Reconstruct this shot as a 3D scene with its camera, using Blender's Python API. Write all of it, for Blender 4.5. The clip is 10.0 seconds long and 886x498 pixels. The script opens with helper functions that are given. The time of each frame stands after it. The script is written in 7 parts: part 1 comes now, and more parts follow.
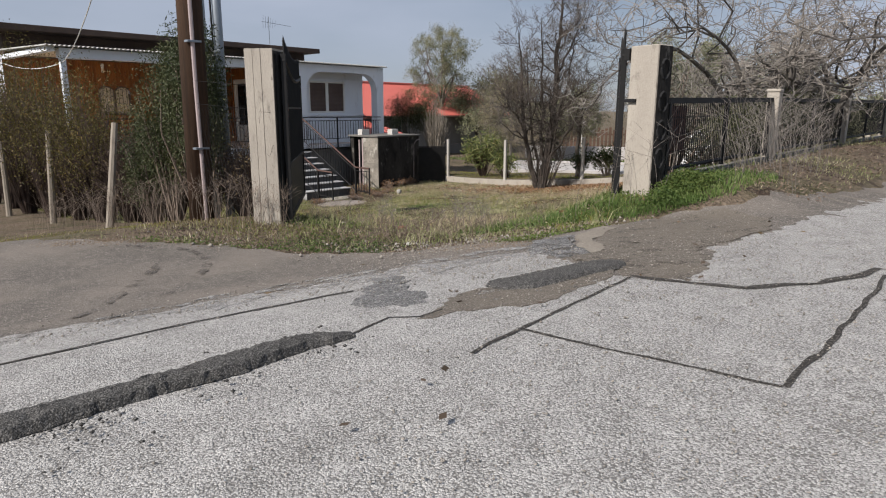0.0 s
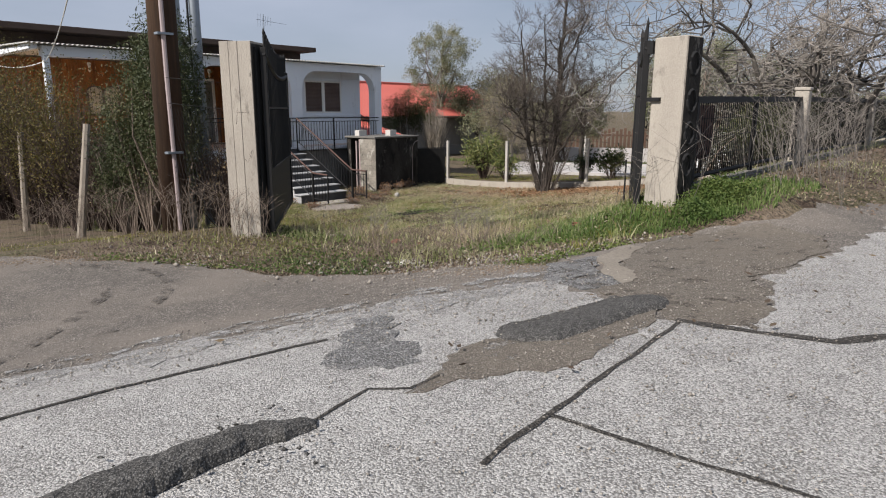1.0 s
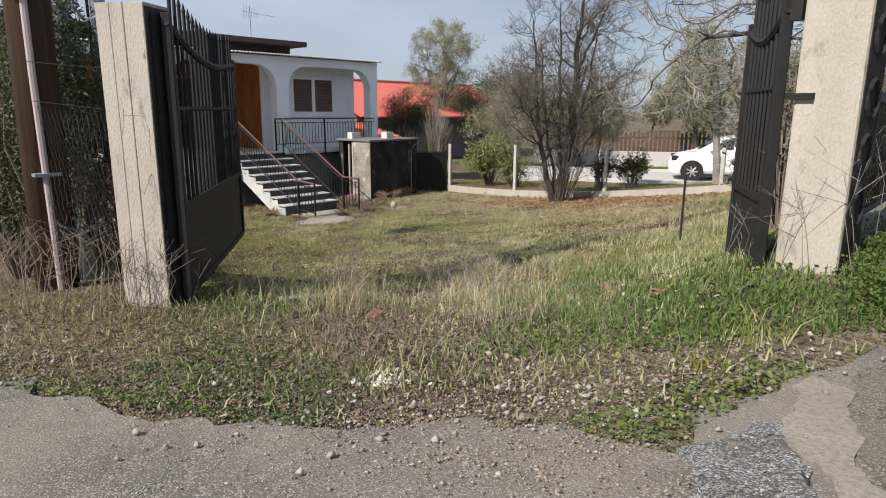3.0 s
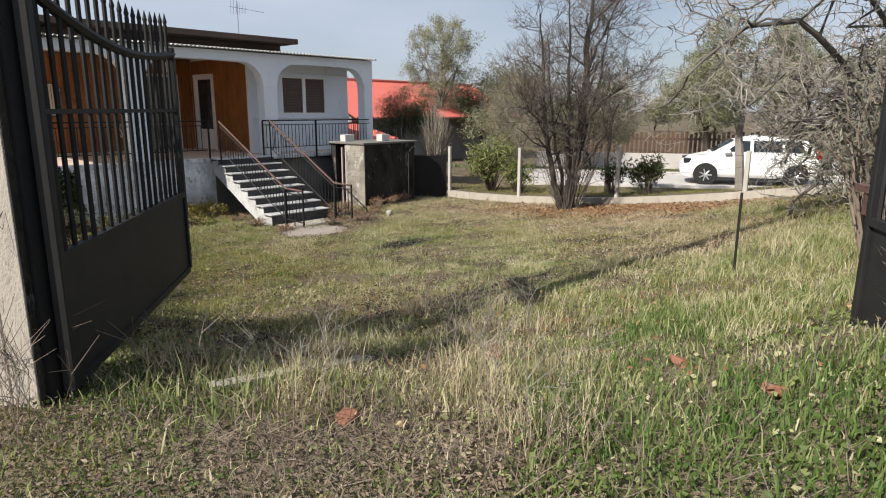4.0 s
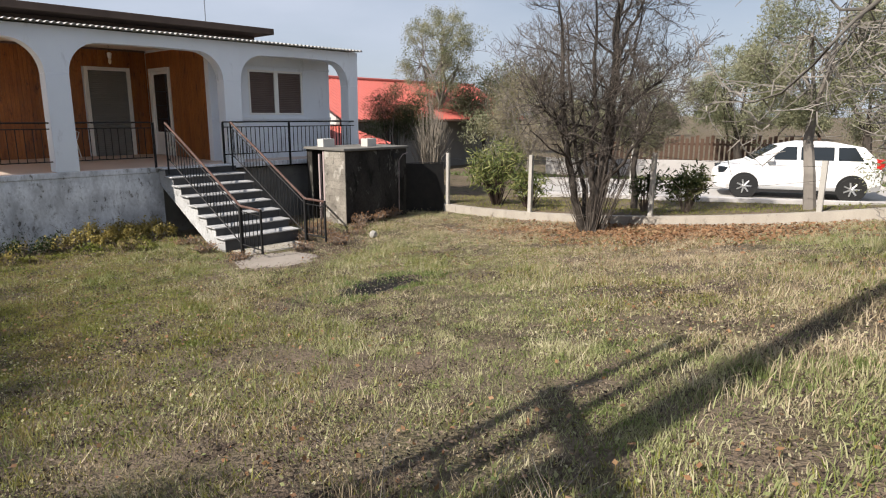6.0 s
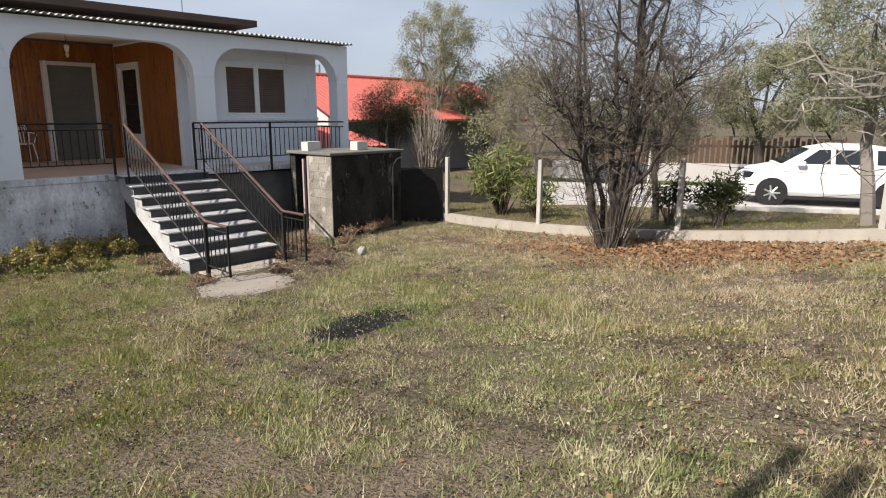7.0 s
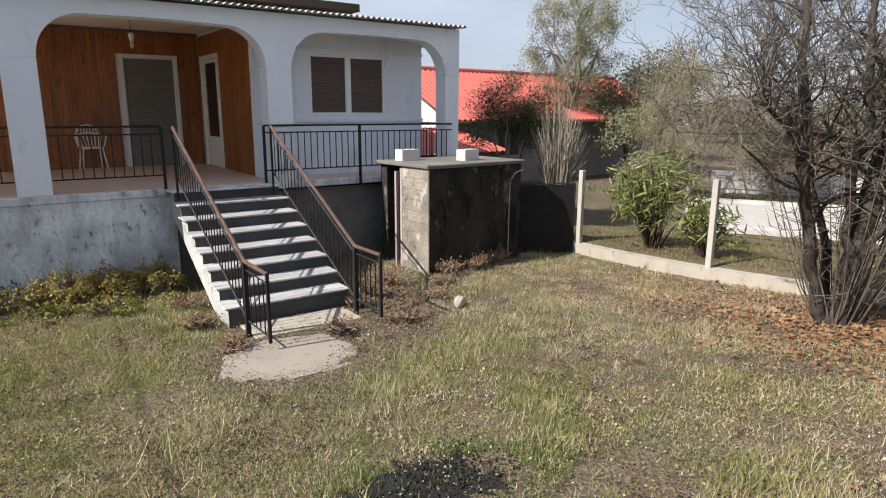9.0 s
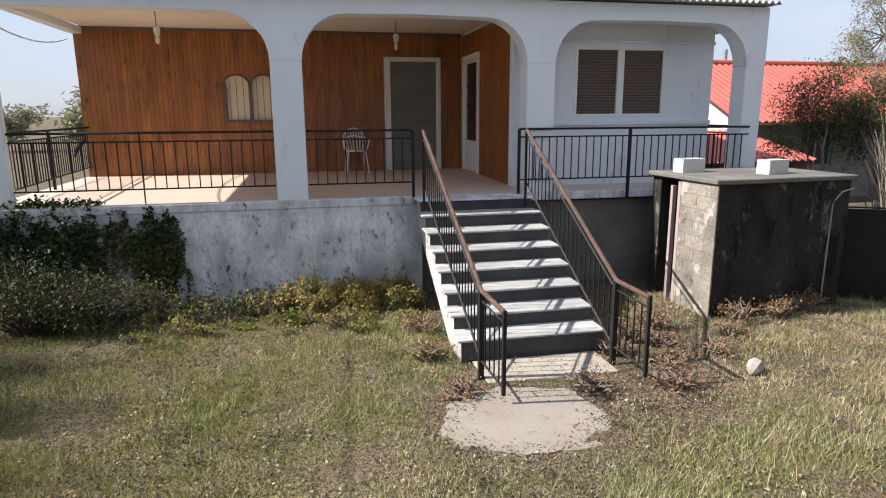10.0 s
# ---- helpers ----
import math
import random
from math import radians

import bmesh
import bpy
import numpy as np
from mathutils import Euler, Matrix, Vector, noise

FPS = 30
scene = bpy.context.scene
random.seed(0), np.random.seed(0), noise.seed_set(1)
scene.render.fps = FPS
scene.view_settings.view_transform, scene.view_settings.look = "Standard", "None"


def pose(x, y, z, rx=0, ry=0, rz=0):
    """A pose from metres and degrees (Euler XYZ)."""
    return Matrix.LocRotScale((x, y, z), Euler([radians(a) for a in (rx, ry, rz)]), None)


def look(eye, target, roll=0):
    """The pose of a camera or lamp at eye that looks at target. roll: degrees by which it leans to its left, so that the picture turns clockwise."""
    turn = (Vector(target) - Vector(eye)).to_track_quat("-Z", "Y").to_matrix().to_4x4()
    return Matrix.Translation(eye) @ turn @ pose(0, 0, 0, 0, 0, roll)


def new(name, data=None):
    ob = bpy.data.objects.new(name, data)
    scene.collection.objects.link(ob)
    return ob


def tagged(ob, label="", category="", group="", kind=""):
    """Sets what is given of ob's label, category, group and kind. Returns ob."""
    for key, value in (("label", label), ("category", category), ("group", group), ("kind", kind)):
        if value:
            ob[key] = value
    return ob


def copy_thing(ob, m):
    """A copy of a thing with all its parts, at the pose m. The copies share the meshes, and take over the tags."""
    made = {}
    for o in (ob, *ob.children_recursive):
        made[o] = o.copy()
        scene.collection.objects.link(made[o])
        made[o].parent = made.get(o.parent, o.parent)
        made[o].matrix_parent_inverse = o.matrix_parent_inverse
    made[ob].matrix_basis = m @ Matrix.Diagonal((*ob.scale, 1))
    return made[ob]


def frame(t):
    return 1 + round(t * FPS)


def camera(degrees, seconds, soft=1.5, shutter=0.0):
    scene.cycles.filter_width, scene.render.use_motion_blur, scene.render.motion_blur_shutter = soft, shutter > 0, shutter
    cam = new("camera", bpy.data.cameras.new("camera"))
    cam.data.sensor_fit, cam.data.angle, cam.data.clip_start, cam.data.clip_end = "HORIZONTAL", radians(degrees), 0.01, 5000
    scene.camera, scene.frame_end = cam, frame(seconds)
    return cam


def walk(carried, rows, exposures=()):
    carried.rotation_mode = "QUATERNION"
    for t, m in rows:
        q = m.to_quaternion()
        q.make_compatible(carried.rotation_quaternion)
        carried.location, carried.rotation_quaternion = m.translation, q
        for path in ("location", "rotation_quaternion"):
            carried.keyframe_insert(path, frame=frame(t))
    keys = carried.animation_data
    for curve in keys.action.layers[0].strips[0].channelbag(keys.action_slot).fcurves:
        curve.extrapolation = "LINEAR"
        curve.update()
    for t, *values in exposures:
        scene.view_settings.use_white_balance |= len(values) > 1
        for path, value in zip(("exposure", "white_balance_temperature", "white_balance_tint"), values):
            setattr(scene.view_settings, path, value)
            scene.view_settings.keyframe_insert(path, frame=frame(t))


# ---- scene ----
cam = camera(70.1, 10.0, soft=1.1)
EXPOSURES = [(0.0, 0.12, 6200, 12), (2.0, 0.32, 6200, 12), (4.0, 0.54, 6350, 9), (5.5, 0.58, 6400, 11), (8.0, 0.62, 6400, 11), (9.0, 0.70, 6350, 11), (10.0, 0.88, 6300, 11)]
PATH = [
    (0, (-9.345, -18.57, 2.722), (-7.922, -17.233, 2.29), 0.2),
    (0.5, (-9.117, -18.358, 2.718), (-7.694, -17.021, 2.288), 0.2),
    (1, (-8.845, -18.108, 2.719), (-7.421, -16.771, 2.288), 0.2),
    (1.5, (-8.522, -17.804, 2.715), (-7.098, -16.467, 2.285), 0.2),
    (2, (-8.161, -17.458, 2.714), (-6.739, -16.119, 2.284), 0.3),
    (2.5, (-7.769, -17.071, 2.714), (-6.346, -15.732, 2.283), 0.2),
    (2.7, (-7.598, -16.909, 2.72), (-6.175, -15.571, 2.288), 0.3),
    (3.8, (-6.645, -15.963, 2.748), (-5.223, -14.625, 2.317), 0.4),
    (4, (-6.434, -15.774, 2.742), (-5.009, -14.438, 2.311), 0.2),
    (4.5, (-5.928, -15.325, 2.72), (-4.503, -13.988, 2.29), 0.2),
    (5, (-5.415, -14.855, 2.708), (-3.989, -13.52, 2.281), 0.0),
    (5.5, (-4.783, -14.356, 2.657), (-3.36, -13.015, 2.236), 0.3),
    (6.8, (-3.207, -12.95, 2.645), (-1.784, -11.609, 2.226), 0.3),
    (7, (-2.938, -12.722, 2.654), (-1.517, -11.38, 2.233), 0.3),
    (7.5, (-2.28, -12.158, 2.65), (-0.861, -10.813, 2.23), 0.3),
    (8, (-1.654, -11.59, 2.659), (-0.242, -10.238, 2.238), 0.4),
    (8.5, (-1.079, -11.015, 2.679), (0.244, -9.576, 2.255), 0.3),
    (9, (-0.59, -10.372, 2.689), (0.536, -8.775, 2.26), 0.3),
    (9.5, (-0.246, -9.704, 2.702), (0.556, -7.923, 2.274), 0.2),
    (10, (0.025, -8.964, 2.665), (0.432, -7.052, 2.244), -0.3),
]
walk(cam, [(t, look(eye, target, roll)) for t, eye, target, roll in PATH], EXPOSURES)

# ---- light ----
SUN_EL, SUN_AZ = 41.0, 172.5      # elevation; direction towards the sun, degrees from +x
world = bpy.data.worlds.new("sky")
scene.world = world
world.use_nodes = True
sky = world.node_tree.nodes.new("ShaderNodeTexSky")
sky.sky_type, sky.sun_disc = "NISHITA", False
sky.sun_elevation, sky.sun_rotation = radians(SUN_EL), radians(90 - SUN_AZ)
sky.air_density, sky.dust_density, sky.ozone_density = 1.0, 0.7, 1.6
back = world.node_tree.nodes["Background"]
back.inputs[1].default_value = 0.05
wn, wl = world.node_tree.nodes, world.node_tree.links
coord, cloud, veil, haze = wn.new("ShaderNodeTexCoord"), wn.new("ShaderNodeTexNoise"), wn.new("ShaderNodeMapRange"), wn.new("ShaderNodeMix")
stretch = wn.new("ShaderNodeMapping")
stretch.inputs["Scale"].default_value = (1.0, 1.0, 3.0)
cloud.inputs["Scale"].default_value, cloud.inputs["Detail"].default_value = 1.6, 7.0
veil.inputs["From Min"].default_value, veil.inputs["From Max"].default_value = 0.35, 0.68
veil.inputs["To Min"].default_value, veil.inputs["To Max"].default_value = 0.42, 0.9
haze.data_type = "RGBA"
haze.inputs[7].default_value = (8.7, 9.5, 11.1, 1)      # thin high cloud
wl.new(coord.outputs["Generated"], stretch.inputs[0])
wl.new(stretch.outputs[0], cloud.inputs["Vector"])
wl.new(cloud.outputs["Fac"], veil.inputs["Value"])
wl.new(veil.outputs[0], haze.inputs[0])
wl.new(sky.outputs[0], haze.inputs[6])
wl.new(haze.outputs[2], back.inputs[0])
sun = new("sun", bpy.data.lights.new("sun", "SUN"))
sun.data.energy, sun.data.angle, sun.data.color = 5.0, radians(0.6), (1.0, 0.92, 0.81)
sun.matrix_world = look((0, 0, 30), Vector((0, 0, 30)) - Vector((math.cos(radians(SUN_AZ)) * math.cos(radians(SUN_EL)), math.sin(radians(SUN_AZ)) * math.cos(radians(SUN_EL)), math.sin(radians(SUN_EL)))))

# ---- materials ----
def material(name, a, b, scale=3.0, fine=60.0, c=None, rough=0.85, metal=0.0, bump=0.3, depth=0.01, stretch=(1, 1, 1), mix=0.5, spot=None, vary=0.0, spread=0.25, spot_cut=0.6, holes=0.0, spot2=None, cut2=0.58, scale2=9.0):
    """A surface from two noise scales: a to b in patches, a fine grain c, spots of colour, fine relief."""
    m = bpy.data.materials.new(name)
    m.use_nodes = True
    n, l = m.node_tree.nodes, m.node_tree.links
    p = n["Principled BSDF"]
    p.inputs["Roughness"].default_value, p.inputs["Metallic"].default_value = rough, metal
    p.inputs["Specular IOR Level"].default_value = 0.2 if rough > 0.58 else 0.5
    geo = n.new("ShaderNodeNewGeometry")
    mp = n.new("ShaderNodeMapping")
    mp.inputs["Scale"].default_value = stretch
    l.new(geo.outputs["Position"], mp.inputs[0])

    def noise_at(s, detail=6.0, rgh=0.6):
        t = n.new("ShaderNodeTexNoise")
        t.inputs["Scale"].default_value, t.inputs["Detail"].default_value, t.inputs["Roughness"].default_value = s, detail, rgh
        l.new(mp.outputs[0], t.inputs["Vector"])
        return t.outputs["Fac"]

    def ramp(f, lo, hi):
        r = n.new("ShaderNodeMapRange")
        r.inputs["From Min"].default_value, r.inputs["From Max"].default_value = lo, hi
        l.new(f, r.inputs["Value"])
        return r.outputs["Result"]

    def blend(f, x, y):
        k = n.new("ShaderNodeMix")
        k.data_type = "RGBA"
        l.new(f, k.inputs[0])
        for sock, val in ((k.inputs[6], x), (k.inputs[7], y)):
            if isinstance(val, tuple):
                sock.default_value = (*val, 1)
            else:
                l.new(val, sock)
        return k.outputs[2]

    col = blend(ramp(noise_at(scale), 0.5 - spread, 0.5 + spread), a, b)
    grain = noise_at(fine, 3.0)
    if c:
        g = n.new("ShaderNodeMath")
        g.operation = "MULTIPLY"
        l.new(ramp(grain, 0.42, 0.68), g.inputs[0])
        g.inputs[1].default_value = mix
        col = blend(g.outputs[0], col, c)
    if spot:
        col = blend(ramp(noise_at(scale * 2.7, 8.0, 0.7), spot_cut, spot_cut + 0.1), col, spot)
    if spot2:
        col = blend(ramp(noise_at(scale2, 6.0, 0.7), cut2, cut2 + 0.06), col, spot2)
    if vary:
        info = n.new("ShaderNodeObjectInfo")
        isl = n.new("ShaderNodeNewGeometry")
        ad = n.new("ShaderNodeMath")
        ad.operation = "ADD"
        l.new(info.outputs["Random"], ad.inputs[0])
        l.new(isl.outputs["Random Per Island"], ad.inputs[1])
        fr = n.new("ShaderNodeMath")
        fr.operation = "FRACT"
        l.new(ad.outputs[0], fr.inputs[0])
        mr = n.new("ShaderNodeMapRange")
        mr.inputs["To Min"].default_value, mr.inputs["To Max"].default_value = 1 - vary, 1 + vary
        l.new(fr.outputs[0], mr.inputs["Value"])
        hsv = n.new("ShaderNodeHueSaturation")
        l.new(mr.outputs[0], hsv.inputs["Value"])
        l.new(col, hsv.inputs["Color"])
        col = hsv.outputs[0]
    l.new(col, p.inputs["Base Color"])
    if holes:
        clear, both = n.new("ShaderNodeBsdfTransparent"), n.new("ShaderNodeMixShader")
        l.new(ramp(noise_at(9.0, 9.0, 0.75), holes - 0.06, holes + 0.02), both.inputs[0])
        l.new(clear.outputs[0], both.inputs[1])
        l.new(p.outputs[0], both.inputs[2])
        l.new(both.outputs[0], n["Material Output"].inputs[0])
    if bump:
        bp = n.new("ShaderNodeBump")
        bp.inputs["Strength"].default_value, bp.inputs["Distance"].default_value = bump, depth
        l.new(grain, bp.inputs["Height"])
        l.new(bp.outputs[0], p.inputs["Normal"])
    return m



def aggregate(name, stone_a, stone_b, binder, scale=90.0, patch=0.9, fill=0.55, dirt=None, holes=0.0, depth=0.008):
    """Bound road stone: single chippings of varied tone in a darker binder, with dirty patches."""
    m = bpy.data.materials.new(name)
    m.use_nodes = True
    n, l = m.node_tree.nodes, m.node_tree.links
    p = n["Principled BSDF"]
    p.inputs["Roughness"].default_value = 0.9
    p.inputs["Specular IOR Level"].default_value = 0.25
    geo = n.new("ShaderNodeNewGeometry")

    def tex(kind, s, **kw):
        t = n.new(kind)
        t.inputs["Scale"].default_value = s
        for k, v in kw.items():
            t.inputs[k].default_value = v
        l.new(geo.outputs["Position"], t.inputs["Vector"])
        return t

    def ramp(f, lo, hi):
        r = n.new("ShaderNodeMapRange")
        r.inputs["From Min"].default_value, r.inputs["From Max"].default_value = lo, hi
        l.new(f, r.inputs["Value"])
        return r.outputs["Result"]

    def blend(f, x, y):
        k = n.new("ShaderNodeMix")
        k.data_type = "RGBA"
        l.new(f, k.inputs[0])
        for sock, val in ((k.inputs[6], x), (k.inputs[7], y)):
            if isinstance(val, tuple):
                sock.default_value = (*val, 1)
            else:
                l.new(val, sock)
        return k.outputs[2]

    vor = tex("ShaderNodeTexVoronoi", scale)
    jolt = tex("ShaderNodeTexNoise", scale * 0.8, Detail=3.0)
    size, shift = n.new("ShaderNodeVectorMath"), n.new("ShaderNodeVectorMath")
    size.operation, shift.operation = "SCALE", "ADD"
    size.inputs["Scale"].default_value = 1.8 / scale
    l.new(jolt.outputs["Color"], size.inputs[0])
    l.new(size.outputs[0], shift.inputs[0])
    l.new(geo.outputs["Position"], shift.inputs[1])
    l.new(shift.outputs[0], vor.inputs["Vector"])
    bw = n.new("ShaderNodeSeparateColor")
    l.new(vor.outputs["Color"], bw.inputs[0])
    col = blend(bw.outputs[0], stone_a, stone_b)
    big = tex("ShaderNodeTexNoise", patch, Detail=7.0, Roughness=0.65).outputs["Fac"]
    mid = tex("ShaderNodeTexNoise", patch * 7, Detail=5.0, Roughness=0.65).outputs["Fac"]
    pit = n.new("ShaderNodeMath")
    pit.operation = "MULTIPLY_ADD"
    l.new(mid, pit.inputs[0])
    pit.inputs[1].default_value = 0.5
    l.new(vor.outputs["Distance"], pit.inputs[2])
    col = blend(ramp(pit.outputs[0], fill + 0.16, fill + 0.36), col, binder)
    if dirt:
        veil_ = n.new("ShaderNodeMath")
        veil_.operation = "MULTIPLY"
        l.new(ramp(big, 0.42, 0.66), veil_.inputs[0])
        veil_.inputs[1].default_value = 0.65
        col = blend(veil_.outputs[0], col, dirt)
    l.new(col, p.inputs["Base Color"])
    bp = n.new("ShaderNodeBump")
    bp.invert = True
    bp.inputs["Strength"].default_value, bp.inputs["Distance"].default_value = 0.9, depth
    l.new(vor.outputs["Distance"], bp.inputs["Height"])
    l.new(bp.outputs[0], p.inputs["Normal"])
    if holes:
        clear, both = n.new("ShaderNodeBsdfTransparent"), n.new("ShaderNodeMixShader")
        h = tex("ShaderNodeTexNoise", 7.0, Detail=10.0, Roughness=0.8).outputs["Fac"]
        l.new(ramp(h, holes - 0.05, holes + 0.03), both.inputs[0])
        l.new(clear.outputs[0], both.inputs[1])
        l.new(p.outputs[0], both.inputs[2])
        l.new(both.outputs[0], n["Material Output"].inputs[0])
    return m


def leaf_material(name, a, b, c, trans=0.25, rough=0.6, patch=1.1):
    """Leaves and blades: three hues by island, some light through."""
    m = bpy.data.materials.new(name)
    m.use_nodes = True
    n, l = m.node_tree.nodes, m.node_tree.links
    p = n["Principled BSDF"]
    p.inputs["Roughness"].default_value = rough
    p.inputs["Specular IOR Level"].default_value = 0.3
    g = n.new("ShaderNodeNewGeometry")
    r = n.new("ShaderNodeValToRGB")
    r.color_ramp.elements[0].color, r.color_ramp.elements[1].color = (*a, 1), (*c, 1)
    e = r.color_ramp.elements.new(0.5)
    e.color = (*b, 1)
    t1 = n.new("ShaderNodeTexNoise")
    t1.inputs["Scale"].default_value, t1.inputs["Detail"].default_value = patch, 4.0
    l.new(g.outputs["Position"], t1.inputs["Vector"])
    spread_, add_ = n.new("ShaderNodeMath"), n.new("ShaderNodeMath")
    spread_.operation, add_.operation = "MULTIPLY_ADD", "MULTIPLY_ADD"
    l.new(t1.outputs["Fac"], spread_.inputs[0])
    spread_.inputs[1].default_value, spread_.inputs[2].default_value = 2.6, -1.15
    l.new(g.outputs["Random Per Island"], add_.inputs[0])
    add_.inputs[1].default_value = 0.65
    l.new(spread_.outputs[0], add_.inputs[2])
    l.new(add_.outputs[0], r.inputs[0])
    l.new(r.outputs[0], p.inputs["Base Color"])
    if trans:
        t = n.new("ShaderNodeBsdfTranslucent")
        l.new(r.outputs[0], t.inputs[0])
        k = n.new("ShaderNodeMixShader")
        k.inputs[0].default_value = trans
        l.new(p.outputs[0], k.inputs[1])
        l.new(t.outputs[0], k.inputs[2])
        l.new(k.outputs[0], n["Material Output"].inputs[0])
    return m


def glass_material(name, tint=(0.02, 0.025, 0.03), rough=0.05):
    m = bpy.data.materials.new(name)
    m.use_nodes = True
    p = m.node_tree.nodes["Principled BSDF"]
    p.inputs["Base Color"].default_value, p.inputs["Roughness"].default_value = (*tint, 1), rough
    p.inputs["IOR"].default_value = 1.5
    return m


M_SOIL = material("soil_grass", (0.15, 0.113, 0.082), (0.092, 0.084, 0.042), 1.1, 30, c=(0.27, 0.215, 0.16), mix=0.6, bump=1.0, depth=0.06, spot=(0.07, 0.05, 0.037), spread=0.10, spot_cut=0.54)
M_ASPHALT = aggregate("old_asphalt", (0.06, 0.053, 0.047), (0.36, 0.325, 0.287), (0.105, 0.094, 0.082), 130, 1.3, 0.44, (0.23, 0.2, 0.17), 0.0, 0.003)
M_CHIP = aggregate("chip_seal", (0.30, 0.292, 0.28), (0.58, 0.565, 0.54), (0.175, 0.168, 0.158), 165, 0.8, 0.58, None, 0.0, 0.005)
M_DARK = aggregate("dark_asphalt", (0.055, 0.053, 0.05), (0.21, 0.202, 0.19), (0.05, 0.048, 0.045), 200, 3.0, 0.5, None, 0.0, 0.004)
M_SPECKLE = aggregate("worn_chippings", (0.28, 0.275, 0.267), (0.60, 0.59, 0.57), (0.17, 0.166, 0.16), 175, 2.0, 0.56, None, 0.53, 0.0035)
M_OILY = aggregate("worn_asphalt", (0.17, 0.168, 0.165), (0.42, 0.415, 0.405), (0.11, 0.108, 0.105), 130, 3.0, 0.5, None, 0.46)
M_GRIT = aggregate("brown_grit", (0.125, 0.11, 0.092), (0.31, 0.28, 0.24), (0.11, 0.095, 0.078), 150, 3.0, 0.47, (0.165, 0.142, 0.115), 0.42, 0.004)
M_TYRE = aggregate("tyre_mark", (0.055, 0.049, 0.044), (0.30, 0.27, 0.24), (0.09, 0.08, 0.07), 150, 3.0, 0.42, None, 0.56, 0.002)
M_CRACK = aggregate("crack_fill", (0.05, 0.046, 0.042), (0.15, 0.138, 0.122), (0.04, 0.036, 0.032), 110, 4.0, 0.45)
M_WALL = material("white_limewash", (0.78, 0.82, 0.86), (0.70, 0.73, 0.78), 0.9, 30, bump=0.25, depth=0.006, spot=(0.57, 0.59, 0.62), stretch=(1, 1, 0.4), spot_cut=0.58)
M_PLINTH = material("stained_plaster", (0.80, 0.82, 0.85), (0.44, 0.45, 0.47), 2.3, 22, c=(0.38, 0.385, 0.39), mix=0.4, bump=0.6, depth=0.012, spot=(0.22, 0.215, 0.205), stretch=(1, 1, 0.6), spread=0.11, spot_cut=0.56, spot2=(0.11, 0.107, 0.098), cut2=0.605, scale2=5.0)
M_STRING = material("worn_stair_paint", (0.58, 0.585, 0.59), (0.38, 0.38, 0.378), 2.4, 30, c=(0.26, 0.258, 0.25), mix=0.4, bump=0.4, depth=0.008, spot=(0.17, 0.165, 0.155), spread=0.18, spot_cut=0.56)
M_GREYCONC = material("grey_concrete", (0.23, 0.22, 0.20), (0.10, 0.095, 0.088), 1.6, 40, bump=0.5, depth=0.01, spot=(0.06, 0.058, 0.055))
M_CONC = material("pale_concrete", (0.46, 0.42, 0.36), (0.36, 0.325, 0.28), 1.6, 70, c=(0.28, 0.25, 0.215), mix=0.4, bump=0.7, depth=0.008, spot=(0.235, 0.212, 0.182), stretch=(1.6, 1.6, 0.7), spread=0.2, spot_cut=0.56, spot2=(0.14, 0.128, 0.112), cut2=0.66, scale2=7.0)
M_CEIL = material("cream_plaster", (0.78, 0.70, 0.56), (0.74, 0.66, 0.53), 1, 40, bump=0.1, depth=0.003)
M_FLOOR = material("pinkish_tiles", (0.62, 0.50, 0.42), (0.56, 0.45, 0.38), 1.5, 40, rough=0.5, bump=0.1, depth=0.002)
M_WOOD = material("varnished_boards", (0.37, 0.136, 0.029), (0.235, 0.08, 0.0175), 1.6, 30, c=(0.17, 0.056, 0.015), mix=0.6, rough=0.45, bump=0.2, depth=0.005, stretch=(2.2, 2.2, 0.6), spot=(0.10, 0.032, 0.012), vary=0.16, spread=0.13, spot_cut=0.55, spot2=(0.055, 0.02, 0.009), cut2=0.63, scale2=5.0)
M_WHITE = material("white_paint", (0.80, 0.79, 0.76), (0.75, 0.74, 0.71), 3, 60, rough=0.5, bump=0.1, depth=0.003)
M_BLIND = material("brown_shutter", (0.13, 0.095, 0.085), (0.16, 0.12, 0.105), 3, 50, rough=0.6, bump=0.1, depth=0.003)
M_GREYDOOR = material("grey_shutter", (0.19, 0.19, 0.18), (0.23, 0.23, 0.215), 2, 50, rough=0.6, bump=0.1, depth=0.003)
M_IRON = material("black_iron", (0.013, 0.0135, 0.015), (0.024, 0.023, 0.022), 6, 70, rough=0.6, metal=0.0, bump=0.2, depth=0.003, spot=(0.06, 0.036, 0.024), spot_cut=0.68)
M_RAIL = material("worn_red_handrail", (0.08, 0.04, 0.033), (0.15, 0.098, 0.082), 9, 60, rough=0.65, bump=0.2, depth=0.003, spot=(0.05, 0.036, 0.033), spot_cut=0.52)
M_MARBLE = material("grey_marble", (0.50, 0.50, 0.50), (0.30, 0.30, 0.302), 2.2, 45, rough=0.6, bump=0.15, depth=0.003, stretch=(0.5, 3, 1), spot=(0.16, 0.158, 0.155), vary=0.06, spread=0.15, spot_cut=0.56)
M_RISER = material("dark_riser", (0.05, 0.05, 0.052), (0.09, 0.09, 0.092), 3, 40, bump=0.2, depth=0.004, spot=(0.05, 0.05, 0.05))
M_METALROOF = material("galvanised_sheet", (0.50, 0.49, 0.46), (0.40, 0.39, 0.36), 2, 50, rough=0.55, metal=0.2, bump=0.1, depth=0.003)
